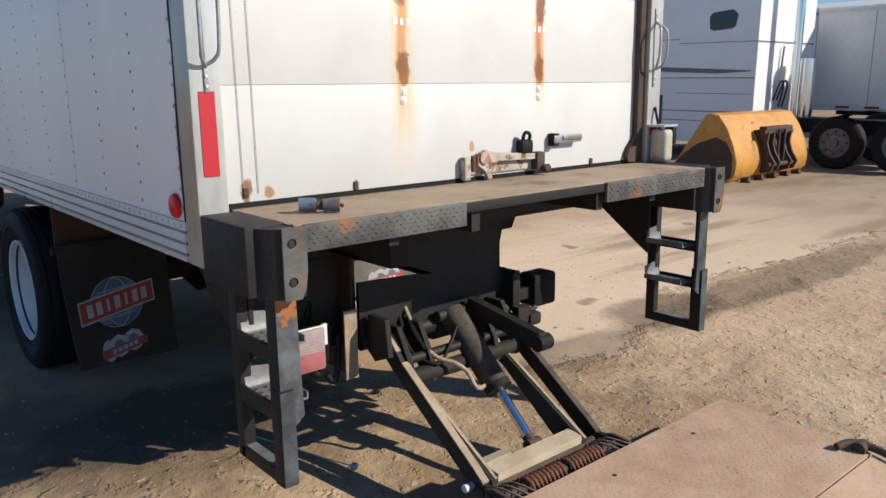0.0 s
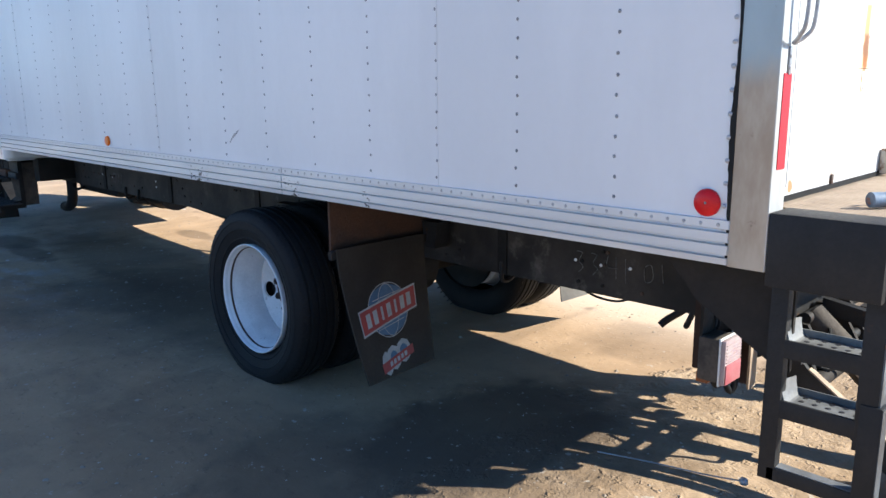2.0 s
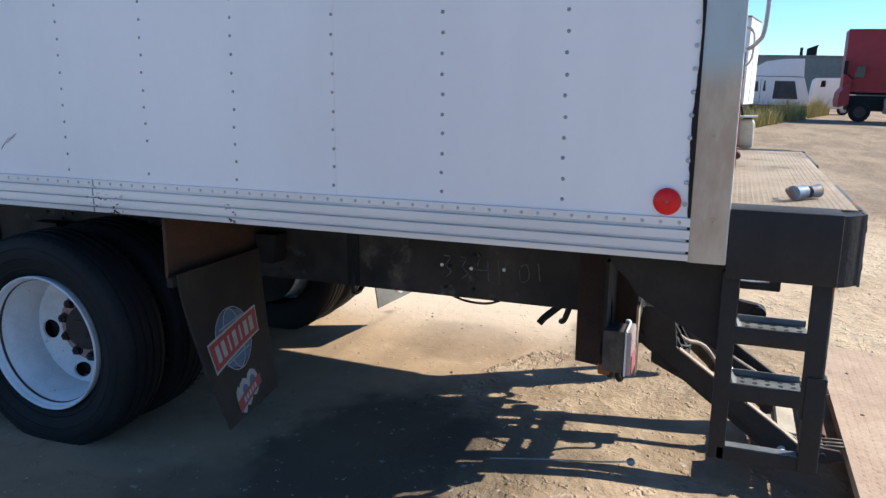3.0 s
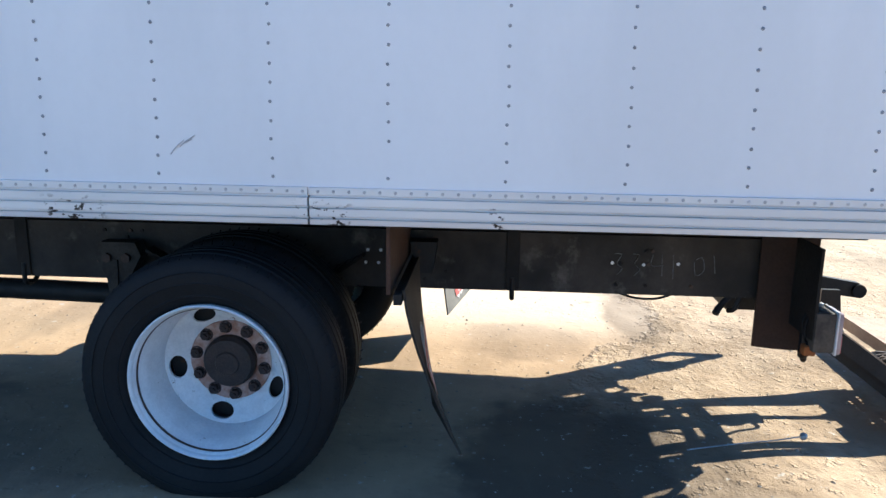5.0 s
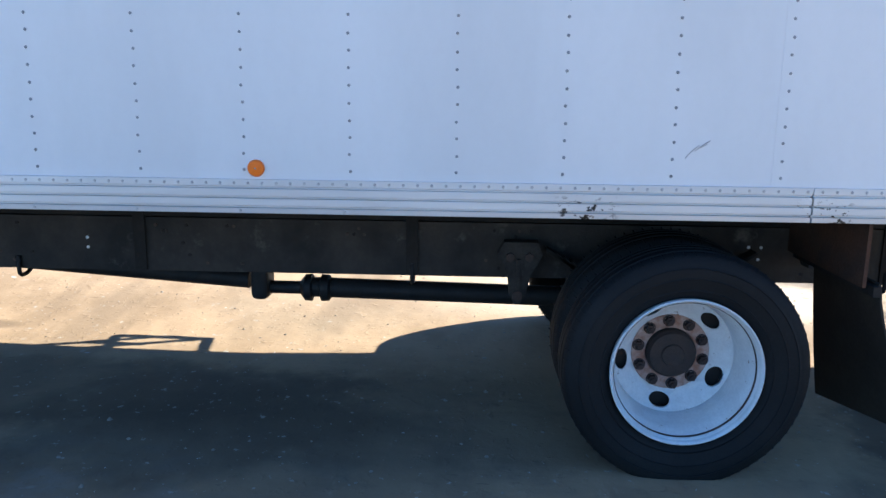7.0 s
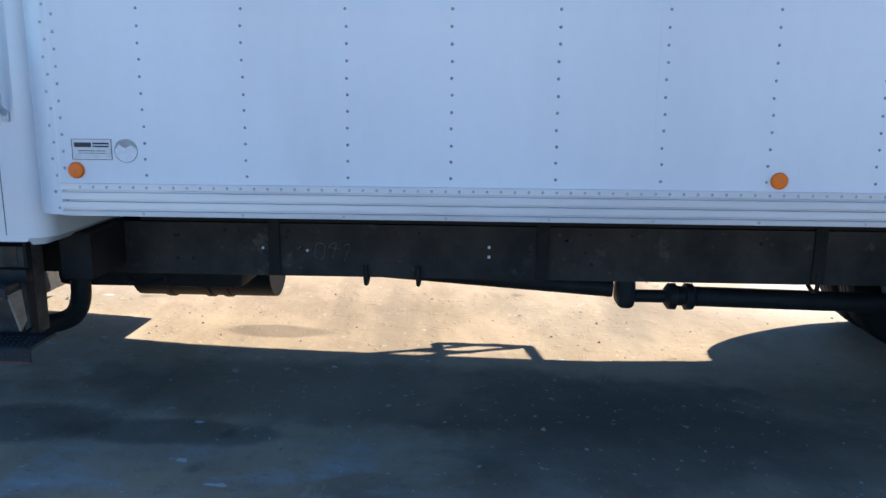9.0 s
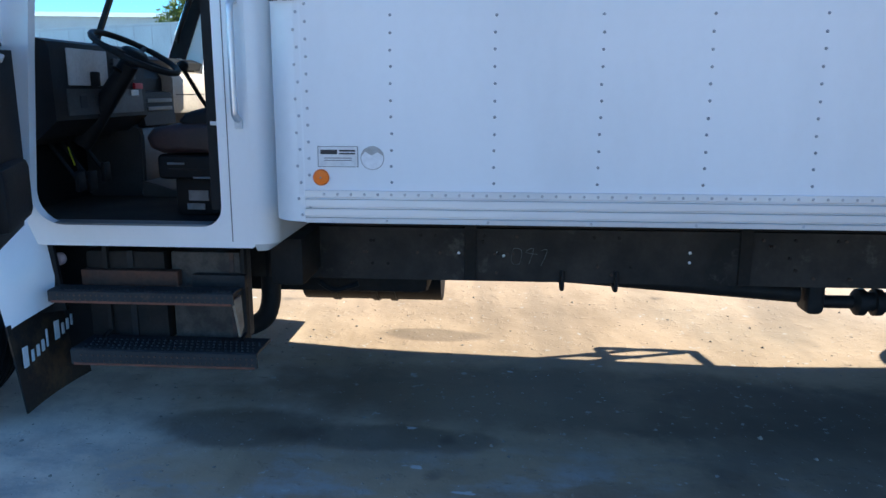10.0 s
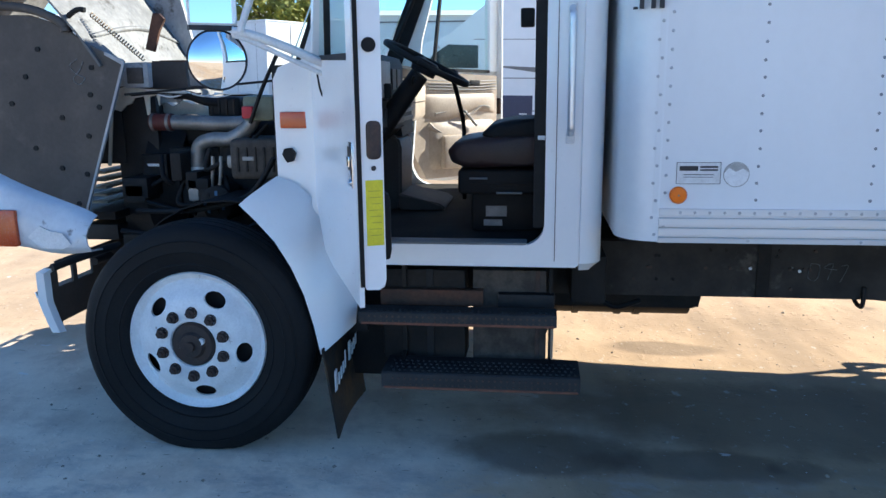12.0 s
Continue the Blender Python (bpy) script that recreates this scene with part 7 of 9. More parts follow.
bm = prism(bmesh.new(), [(8.56, 1.03), (8.545, 1.10), (8.54, 1.38), (8.56, 1.42), (8.62, 1.44), (8.88, 1.45), (8.88, 1.03)], "x", 1.10, 1.48)
bmesh.ops.bevel(bm, geom=bm.edges[:], offset=0.014, segments=2, affect="EDGES", clamp_overlap=True)
bmesh.ops.recalc_face_normals(bm, faces=bm.faces[:])
part("engine_cover", bm, surf("dark_grey_cover", (0.050, 0.048, 0.047), (0.032, 0.031, 0.030), 0.55, relief=0.1), cab, "dark grey engine cover", smooth=50)
bm = prism(bmesh.new(), [(8.30, 1.03), (8.32, 1.06), (8.42, 1.085), (8.56, 1.12), (8.56, 1.03)], "x", 1.08, 1.52)
bmesh.ops.bevel(bm, geom=bm.edges[:], offset=0.010, segments=2, affect="EDGES", clamp_overlap=True)
bmesh.ops.recalc_face_normals(bm, faces=bm.faces[:])
part("cover_foot", bm, grey_plastic, cab, "grey flared foot of the engine cover", smooth=50)
part("belt_anchor", cube(2.10, 2.135, 7.84, 7.93, 2.04, 2.16, 0.015), black_plastic, cab, "black belt anchor", smooth=30)
col = part("steering_column", rod(bmesh.new(), (0.68, 8.66, 1.36), (0.66, 8.37, 1.74), 0.055, 0.045, segs=16), black_plastic, cab, "black steering column", smooth=40)
wheel_m = Matrix.Translation((0.655, 8.335, 1.79)) @ Vector((0.02, 0.45, -0.85)).to_track_quat("X", "Z").to_matrix().to_4x4()
bm = bmesh.new()
ringp = [(0, 0.208 * math.cos(2 * math.pi * k / 36), 0.208 * math.sin(2 * math.pi * k / 36)) for k in range(37)]
tube(bm, ringp, 0.015, 8, 1)
for a in (0.3, math.pi - 0.3, -math.pi / 2):
    rod(bm, (0.02, 0.03 * math.cos(a), 0.03 * math.sin(a)), (0, 0.204 * math.cos(a), 0.204 * math.sin(a)), 0.013, segs=8)
lathe(bm, [(0.05, 0.0), (0.05, 0.06), (0.0, 0.065), (-0.012, 0.05), (-0.012, 0)], segs=20)
sw = part("steering_wheel", bm, black_plastic, col, "black steering wheel", smooth=60)
sw.matrix_basis = wheel_m
part("wiper_stalk", tube(bmesh.new(), [(0.62, 8.40, 1.70), (0.52, 8.38, 1.72), (0.46, 8.36, 1.73)], 0.008, 6), black_plastic, col)
for x, z in ((0.55, 1.18), (0.66, 1.17), (0.80, 1.20)):
    ped = part("pedal", cube(x - 0.035, x + 0.035, 8.60, 8.62, z - 0.05, z + 0.05, 0.008), black_plastic, cab, "black foot pedal", smooth=25)
    part("stem", rod(bmesh.new(), (x, 8.62, z), (x, 8.80, z + 0.25), 0.010), black_plastic, ped)
part("wire_connector", cube(0.58, 0.62, 8.625, 8.675, 1.535, 1.57, 0.006), orange_rust, cab, "orange wiring connector", smooth=25)
part("hanging_wire", tube(bmesh.new(), [(0.60, 8.66, 1.54), (0.61, 8.69, 1.44), (0.59, 8.67, 1.34), (0.60, 8.64, 1.22)], 0.005, 6), black_plastic, cab, "thin hanging wire")
part("wire_tag", prism(bmesh.new(), [(8.685, 1.34), (8.675, 1.342), (8.648, 1.255), (8.66, 1.252)], "x", 0.592, 0.598), yellow_label, cab, "yellow plastic wire tag", smooth=0)
bm = tube(bmesh.new(), [(1.30, 8.22, 1.06), (1.28, 8.22, 1.45), (1.16, 8.23, 1.58), (1.01, 8.25, 1.72)], 0.012, 8)
gs = part("gear_lever", bm, black_plastic, cab, "black gear lever", smooth=60)
part("knob", lathe(bmesh.new(), [(-0.03, 0), (-0.02, 0.024), (0.01, 0.03), (0.03, 0.02), (0.03, 0)], (1.0, 8.25, 1.74), 14), black_plastic, gs, smooth=60)
def padded(profile, x0, x1, soft_edge):
    """An upholstered block: a side profile, its corners eased, drawn across the cab with rounded ends."""
    n = len(profile)
    outline = []
    for k in range(n):
        a, b, c = (Vector(profile[(k + d) % n]) for d in (-1, 0, 1))
        for u in (0.25, 0.5, 0.75):
            outline.append(b.lerp(a, 0.3) * (1 - u) ** 2 + 2 * b * u * (1 - u) + b.lerp(c, 0.3) * u * u)
    mid = sum(outline, Vector((0, 0))) / len(outline)
    bm = bmesh.new()
    loops = [[bm.verts.new((x, *(q + (mid - q).normalized() * d))) for q in outline] for x, d in sorted((x0 + soft_edge * (1 - math.cos(math.pi / 2 * k / 5)), soft_edge * (1 - math.sin(math.pi / 2 * k / 5))) for k in range(6))]
    loops += [[bm.verts.new((x0 + x1 - v.co.x, v.co.y, v.co.z)) for v in loop] for loop in loops[::-1]]
    for a, b in zip(loops, loops[1:]):
        for k in range(len(a)):
            m = (k + 1) % len(a)
            bm.faces.new((a[k], a[m], b[m], b[k]))
    bm.faces.new(loops[0])
    bm.faces.new(loops[-1])
    return bm


seat = part("driver_seat", padded([(7.78, 1.33), (8.14, 1.322), (8.205, 1.350), (8.222, 1.40), (8.185, 1.445), (8.05, 1.468), (7.78, 1.475)], 0.43, 0.95, 0.045), seat_vinyl, cab, "dark brown vinyl driver's seat with a black cushion", smooth=50)
part("seat_cushion", padded([(7.78, 1.44), (8.05, 1.44), (8.07, 1.475), (8.03, 1.515), (7.93, 1.54), (7.78, 1.545)], 0.455, 0.93, 0.035), black_plastic, seat, "black cushion top", smooth=50)
part("backrest", cube(0.44, 0.94, 7.64, 7.79, 1.36, 2.02, 0.05, segs=4), seat_vinyl, seat, smooth=50)
part("seat_base", cube(0.45, 0.90, 7.80, 8.175, 1.205, 1.32, 0.025, segs=3), black_plastic, seat, "black suspension seat base", smooth=35)
part("pedestal", cube(0.50, 0.86, 7.80, 8.115, 1.03, 1.21, 0.015), black_plastic, seat, "black seat pedestal", smooth=25)
part("base_rib", cube(0.444, 0.454, 7.83, 8.12, 1.248, 1.256, 0.002), frame_steel, seat, smooth=0)
for y0, y1, z in ((8.04, 8.12, 1.28), (7.885, 8.0, 1.215)):
    part("control_lever", rod(bmesh.new(), (0.440, y0, z), (0.440, y1, z), 0.005), tread_grey, seat, "pale lever")
for y0, y1, z0, z1 in ((7.955, 8.05, 1.10, 1.148), (7.975, 8.06, 1.057, 1.085)):
    part("base_label", cube(0.494, 0.502, y0, y1, z0, z1), tread_grey, seat, "grey printed label", smooth=0)
part("passenger_seat", cube(1.50, 2.12, 7.75, 8.20, 1.15, 1.36, 0.05, segs=4), black_plastic, cab, "black passenger seat", smooth=50)
part("belt_stalk", cube(0.99, 1.02, 7.95, 7.98, 1.25, 1.52, 0.008), black_plastic, seat, smooth=25)
bm = lathe(bmesh.new(), [(-0.3, 0), (-0.28, 0.10), (-0.15, 0.145), (0.15, 0.145), (0.28, 0.10), (0.3, 0)], (1.26, 7.86, 1.36), 20)
part("rolled_cushion", bm, black_plastic, cab, "dark rounded cushion", smooth=60)
bm = tube(bmesh.new(), [(CR - 0.06, 8.60, 2.28), (CR - 0.11, 8.62, 2.22), (CR - 0.11, 8.72, 2.0), (CR - 0.06, 8.76, 1.93)], 0.014, 8)
part("pillar_handle", bm, black_plastic, cab, "black pillar grab handle", smooth=60)

# ---- steps under the cab ----
def step_board(y0, y1, x0, x1, z0, z1, label):
    """A pressed step: a tread with rows of dimples, a studded front lip and a rolled lower edge."""
    bm = prism(bmesh.new(), [(x0, z1 - 0.006), (x0 + 0.008, z1), (x1, z1), (x1, z1 - 0.012), (x0 + 0.012, z1 - 0.012), (x0 + 0.012, z0 + 0.01), (x0 + 0.02, z0), (x0, z0)], "y", y0, y1)
    st = part("cab_step", bm, step_steel, truck, label, smooth=20)
    studs, dimples = bmesh.new(), bmesh.new()
    n = int((y1 - y0 - 0.03) / 0.026)
    for k in range(n):
        y = y0 + 0.02 + 0.026 * k
        for r, z in ((0.0055, z0 + (z1 - z0) * 0.62), (0.004, z0 + (z1 - z0) * 0.25)):
            rod(studs, (x0 - 0.003, y, z), (x0 + 0.001, y, z), r, segs=6)
        for i in range(int((x1 - x0 - 0.03) / 0.04)):
            rod(dimples, (x0 + 0.03 + 0.04 * i, y + 0.013 * (i % 2), z1 - 0.001), (x0 + 0.03 + 0.04 * i, y + 0.013 * (i % 2), z1 + 0.004), 0.008, 0.005, segs=6)
    part("grip_studs", studs, hub_rust, st, "", smooth=0, kind="stuff")
    part("tread_pattern", dimples, step_steel, st, "", smooth=0, kind="stuff")
    part("rolled_edge", cube(x0 - 0.002, x0 + 0.010, y0 + 0.01, y1 - 0.01, z0 - 0.004, z0 + 0.008, 0.003), spring_rust, st, "rust-brown rolled edge", smooth=20)
    return st


up = step_board(7.73, 8.575, 0.13, 0.235, 0.690, 0.743, "dark grey pressed steel upper cab step")
lo = step_board(7.628, 8.477, 0.10, 0.315, 0.412, 0.482, "dark grey pressed steel lower cab step with a rusty edge")
part("step_bracket", prism(bmesh.new(), [(0.34, 0.93), (0.38, 0.93), (0.38, 0.42), (0.12, 0.42), (0.12, 0.45), (0.34, 0.50)], "y", 7.745, 7.76), frame_steel, up, smooth=0)
part("step_bracket", prism(bmesh.new(), [(0.34, 0.93), (0.38, 0.93), (0.38, 0.42), (0.12, 0.42), (0.12, 0.45), (0.34, 0.50)], "y", 8.40, 8.42), frame_steel, up, smooth=0)
# Dark plate added to block the bright ground between fender and steps.
part("gap_plate", cube(0.46, 0.47, 8.40, 8.80, 0.33, 0.94), black_plastic, truck, "dark plate added to close a bright gap", smooth=0)
bbox = part("battery_box", cube(0.36, 0.52, 7.77, 8.10, 0.44, 0.88, 0.01), cast_dust, truck, "dusty steel battery box", smooth=20)
part("strap", cube(0.353, 0.36, 7.80, 7.82, 0.44, 0.88), hub_rust, bbox, smooth=0)
part("box_ledge", cube(0.31, 0.36, 7.735, 7.985, 0.72, 0.782, 0.006), black_steel, bbox, "black ledge", smooth=20)
bbox2 = part("air_tank", cube(0.36, 0.52, 8.13, 8.52, 0.44, 0.88, 0.03), frame_steel, truck, "dark tank behind the steps", smooth=30)
part("strap", cube(0.353, 0.36, 8.28, 8.31, 0.44, 0.88), black_steel, bbox2, smooth=0)
part("rusty_ledge", cube(0.31, 0.36, 8.05, 8.515, 0.722, 0.796, 0.006), rust_plate, bbox2, "rust-brown ledge", smooth=0)
part("step_bracket", prism(bmesh.new(), [(0.17, 0.70), (0.27, 0.70), (0.29, 0.55), (0.24, 0.512), (0.20, 0.62)], "y", 7.742, 7.752), tan_steel, up, "bent tan bracket", smooth=0)
part("marker_lamp", lathe(bmesh.new(), [(0, 0.03), (-0.012, 0.03), (-0.022, 0.02), (-0.024, 0)], (0.30, 8.60, 0.85), 18), lamp_lens, truck, "small round clear lamp", smooth=50)
part("exhaust_pipe", tube(bmesh.new(), [(0.86, 7.785, 0.80), (0.86, 7.783, 0.62), (0.86, 7.79, 0.50), (0.86, 7.83, 0.41), (0.86, 7.93, 0.36), (0.86, 8.05, 0.35)], 0.052, 14, 5), black_steel, truck, "curved black exhaust pipe", smooth=60)
part("cab_mount", cube(0.46, 0.86, 7.50, 7.66, 0.70, 0.93, 0.02), frame_steel, truck, smooth=25)
part("air_hose", tube(bmesh.new(), [(0.80, 7.30, 0.63), (0.78, 7.42, 0.60), (0.78, 7.5, 0.64)], 0.014, 8), black_plastic, truck)

# ---- engine bay ----
eng = part("engine_block", cube(0.92, 1.52, 8.98, 9.80, 0.75, 1.38, 0.03), black_steel, truck, "dark greasy diesel engine", smooth=25)
part("rocker_cover", cube(1.02, 1.42, 9.0, 9.72, 1.38, 1.52, 0.04, segs=3), black_plastic, eng, smooth=40)
part("air_pipe", tube(bmesh.new(), [(0.90, 9.80, 1.515), (0.90, 9.64, 1.512), (0.90, 9.42, 1.505), (0.93, 9.30, 1.51)], 0.038, 16, 5), pipe_metal, eng, "grey cast charge-air pipe", smooth=60)
part("rubber_sleeve", rod(bmesh.new(), (0.90, 9.83, 1.515), (0.90, 9.71, 1.514), 0.044, segs=18), red_rubber, eng, "red-brown rubber sleeve", smooth=40)
for y in (9.815, 9.73):
    part("hose_clamp", lathe(bmesh.new(), [(-0.008, 0.045), (-0.008, 0.048), (0.008, 0.048), (0.008, 0.045)], (0, 0, 0), 18), pipe_metal, eng).matrix_basis = Matrix.Translation((0.90, y, 1.514)) @ Matrix.Rotation(radians(90), 4, "Z")
part("elbow_pipe", tube(bmesh.new(), [(0.84, 9.24, 1.545), (0.84, 9.30, 1.475), (0.84, 9.385, 1.43), (0.84, 9.475, 1.428), (0.84, 9.54, 1.405), (0.84, 9.562, 1.35), (0.84, 9.568, 1.20), (0.84, 9.57, 1.06)], 0.0375, 16, 6), pipe_metal, eng, "grey elbow pipe", smooth=60)
part("pipe_band", rod(bmesh.new(), (0.84, 9.567, 1.29), (0.84, 9.568, 1.20), 0.040, segs=18), plate_alu, eng, "bright metal band", smooth=40)
part("turbo", lathe(bmesh.new(), [(-0.10, 0.0), (-0.10, 0.07), (-0.05, 0.11), (0.05, 0.11), (0.10, 0.07), (0.10, 0)], (1.0, 9.40, 1.36), 22), black_steel, eng, smooth=40)
part("alternator", lathe(bmesh.new(), [(-0.12, 0.0), (-0.12, 0.06), (-0.10, 0.085), (0.08, 0.085), (0.10, 0.06), (0.10, 0)], (0.80, 9.42, 1.12), 20), frame_steel, eng, "dark alternator", smooth=40)
for k in range(7):
    a = 2 * math.pi * k / 7
    part("cooling_slot", cube(0.676, 0.682, 9.415 + 0.05 * math.cos(a), 9.43 + 0.05 * math.cos(a), 1.11 + 0.05 * math.sin(a), 1.135 + 0.05 * math.sin(a)), frame_steel if k % 2 else globe_blue, eng, smooth=0)
ac = part("air_cleaner", cube(0.68, 1.0, 9.06, 9.33, 1.24, 1.44, 0.03, segs=3), cast_dust, truck, "dusty ribbed air cleaner housing", smooth=40)
for k in range(5):
    part("rib", cube(0.672, 0.684, 9.10 + 0.045 * k, 9.112 + 0.045 * k, 1.28, 1.40, 0.003), hanger_dust, ac, smooth=0)
part("clip", cube(0.668, 0.682, 9.20, 9.26, 1.335, 1.355, 0.003), pipe_metal, ac, smooth=0)
part("fluid_tank", cube(0.68, 0.90, 9.09, 9.25, 1.525, 1.65, 0.025), surf("olive_bottle", (0.17, 0.18, 0.12), (0.13, 0.14, 0.09), 0.5, relief=0.05), truck, "olive fluid reservoir", smooth=30)
part("red_cap", cube(0.63, 0.67, 9.18, 9.235, 1.54, 1.60, 0.01), red_tape, truck, "red filler cap", smooth=30)
part("hose_bundle", tube(bmesh.new(), [(0.95, 9.72, 1.655), (0.95, 9.64, 1.65), (0.95, 9.55, 1.62), (0.98, 9.45, 1.60)], 0.024, 12, 5), black_plastic, truck, "thick black radiator hose", smooth=60)
bx = part("filter_housing", cube(0.95, 1.2, 9.366, 9.543, 1.53, 1.64, 0.025, segs=3), black_plastic, truck, "black ribbed filter housing", smooth=40)
for k in range(4):
    part("rib", cube(0.944, 0.952, 9.39 + 0.04 * k, 9.402 + 0.04 * k, 1.545, 1.63, 0.002), frame_steel, bx, smooth=0)
bk = part("hood_recess", cube(0.75, 0.80, 9.75, 9.885, 1.69, 1.815, 0.015), hood_white, truck, "grey moulded recess", smooth=30)
part("recess_floor", cube(0.742, 0.752, 9.775, 9.86, 1.712, 1.79, 0.004), grey_plastic, bk, smooth=20)
part("brown_panel", cube(1.10, 1.13, 9.715, 9.865, 1.69, 1.835, 0.006), rust_plate, truck, "brown stained panel", smooth=20)
part("support_side", cube(0.862, 0.872, 9.97, 10.13, 1.30, 1.66, 0.004), black_steel, truck, "black radiator support side", smooth=20)
# Dark filler added to hide bright ground below the radiator.
part("lower_filler", cube(0.80, 1.64, 10.02, 10.22, 0.90, 0.985, 0.01), black_steel, truck, "black filler added below the radiator", smooth=20)
fl = bmesh.new()
prism(fl, [(9.995, 1.675), (9.93, 1.698), (9.84, 1.688), (9.745, 1.680), (9.60, 1.672), (9.60, 1.658), (9.742, 1.662), (9.750, 1.60), (9.760, 1.655), (9.800, 1.645), (9.806, 1.56), (9.818, 1.552), (9.828, 1.648), (9.88, 1.640), (9.90, 1.612), (9.93, 1.602), (9.962, 1.572), (10.005, 1.585)], "x", 0.838, 0.85)
prism(fl, [(10.005, 1.60), (10.02, 1.60), (10.062, 1.29), (10.048, 1.29)], "x", 0.838, 0.85)
part("support_flange", fl, cream_paint, truck, "pale torn radiator support flange", smooth=20)
wr = random.Random(3)
for k in range(6):
    y0 = 9.25 + 0.09 * k
    part("wiring", tube(bmesh.new(), [(0.84, y0, 1.655 + 0.01 * wr.random()), (0.82, y0 + 0.08, 1.64 + 0.03 * wr.random()), (0.84, y0 + 0.2, 1.65 + 0.03 * wr.random())], 0.004, 5), wr.choice((black_plastic, plate_alu)), truck)
rad = part("radiator", cube(0.94, 1.90, 9.86, 9.98, 0.80, 1.60, 0.01), black_steel, truck, "black radiator with its shroud", smooth=20)
part("shroud", lathe(bmesh.new(), [(0, 0.40), (0.14, 0.33), (0.16, 0.33), (0.16, 0.31), (0.02, 0.38)], (0, 0, 0), 32), black_plastic, rad, smooth=40).matrix_basis = Matrix.Translation((1.22, 9.86, 1.18)) @ Matrix.Rotation(radians(-90), 4, "Z")
part("side_member", cube(0.90, 0.94, 9.80, 10.03, 0.78, 1.66, 0.008), black_steel, rad, smooth=20)
part("top_tank", cube(0.92, 1.92, 9.84, 10.0, 1.60, 1.68, 0.02), hood_inner, rad, "pale top tank", smooth=30)
rc = random.Random(12)
for k in range(9):
    y, z = 9.15 + rc.random() * 0.65, 0.95 + rc.random() * 0.35
    part("engine_fitting", cube(0.70, 0.92, y, y + 0.05 + 0.10 * rc.random(), z, z + 0.05 + 0.10 * rc.random(), 0.012), rc.choice((black_plastic, frame_steel, black_steel, pipe_metal)), eng, smooth=30)
for k in range(10):
    y0, z0 = 9.05 + 0.7 * rc.random(), 0.95 + 0.6 * rc.random()
    part("engine_hose", tube(bmesh.new(), [(0.78, y0, z0), (0.72, y0 + 0.12 * rc.uniform(-1, 1), z0 - 0.1), (0.75, y0 + 0.25 * rc.uniform(-1, 1), z0 - 0.2 * rc.random())], 0.008 + 0.008 * rc.random(), 8), rc.choice((black_plastic, black_plastic, frame_steel)), eng, smooth=60)
box_ = part("relay_box", cube(0.85, 0.95, 9.74, 9.885, 1.20, 1.352, 0.012), black_plastic, truck, "black relay box", smooth=25)
part("relay_label", cube(0.846, 0.85, 9.803, 9.859, 1.208, 1.238), amber_print, box_, "small yellow label", smooth=0)
part("relay_label", cube(0.846, 0.85, 9.78, 9.85, 1.288, 1.302), plate_alu, box_, smooth=0)
part("casting", prism(bmesh.new(), [(9.875, 1.535), (9.88, 1.60), (9.84, 1.612), (9.80, 1.59), (9.745, 1.621), (9.69, 1.60), (9.64, 1.603), (9.60, 1.575), (9.567, 1.577), (9.575, 1.534), (9.70, 1.55)], "x", 1.10, 1.22), cream_paint, eng, "pale cast cover", smooth=25)
for y0, y1 in ((9.445, 9.469), (9.403, 9.426)):
    part("fuel_line", tube(bmesh.new(), [(0.75, y0, 1.349), (0.745, y0 + 0.004, 1.27), (0.75, y1, 1.145)], 0.010, 8, 4), pipe_metal, eng, "bluish metal fuel line", smooth=60)
part("loom_hose", tube(bmesh.new(), [(0.5, 9.041, 1.365), (0.5, 9.101, 1.267), (0.5, 9.185, 1.183), (0.5, 9.331, 1.136), (0.5, 9.517, 1.111), (0.52, 9.75, 1.105)], 0.013, 10, 5), black_plastic, truck, "black corrugated loom hose", smooth=60)
part("brake_hose", tube(bmesh.new(), [(0.42, 9.0, 1.14), (0.42, 9.2, 1.03), (0.42, 9.5, 1.0), (0.45, 9.80, 1.02)], 0.012, 8), black_plastic, truck)
for s in (1, -1):
    x = 0.40 if s > 0 else W - 0.40
    part("wheel_house", sheet(bmesh.new(), [[(x, 9.255 + 0.56 * math.cos(a), 0.62 + 0.56 * math.sin(a)) for a in [math.radians(d) for d in range(20, 165, 12)]], [(x + s * 0.40, 9.255 + 0.56 * math.cos(a), 0.62 + 0.56 * math.sin(a)) for a in [math.radians(d) for d in range(20, 165, 12)]]], 0.006), black_plastic, truck, smooth=40)

# ---- hood, tilted forward ----
hood = part("hood_liner", prism(bmesh.new(), [(10.80, 2.055), (10.272, 2.041), (10.101, 1.983), (10.011, 1.91), (9.898, 1.855), (9.815, 1.817), (10.109, 1.033), (10.22, 1.07), (10.34, 1.15), (10.60, 1.24), (10.80, 1.27)], "x", 0.64, 0.66), grey_plastic, truck, "dark grey splash liner of the tilted hood with a chalk mark", smooth=25)
strokes(hood, 0.637, [[(10.05, 1.83), (10.09, 1.80), (10.06, 1.76), (10.02, 1.74), (10.05, 1.71), (10.08, 1.735), (10.04, 1.78), (10.02, 1.82)]], chalk, 0.0028, "chalk_mark")
for y, z in ((9.98, 1.79), (10.0, 1.66), (9.96, 1.60), (10.03, 1.46), (10.16, 1.55), (10.19, 1.30), (10.06, 1.27), (10.12, 1.12), (10.32, 1.40), (10.42, 1.62), (10.25, 1.88), (10.33, 1.75)):
    part("liner_plug", rod(bmesh.new(), (0.634, y, z), (0.64, y, z), 0.013, segs=12), black_plastic, hood)
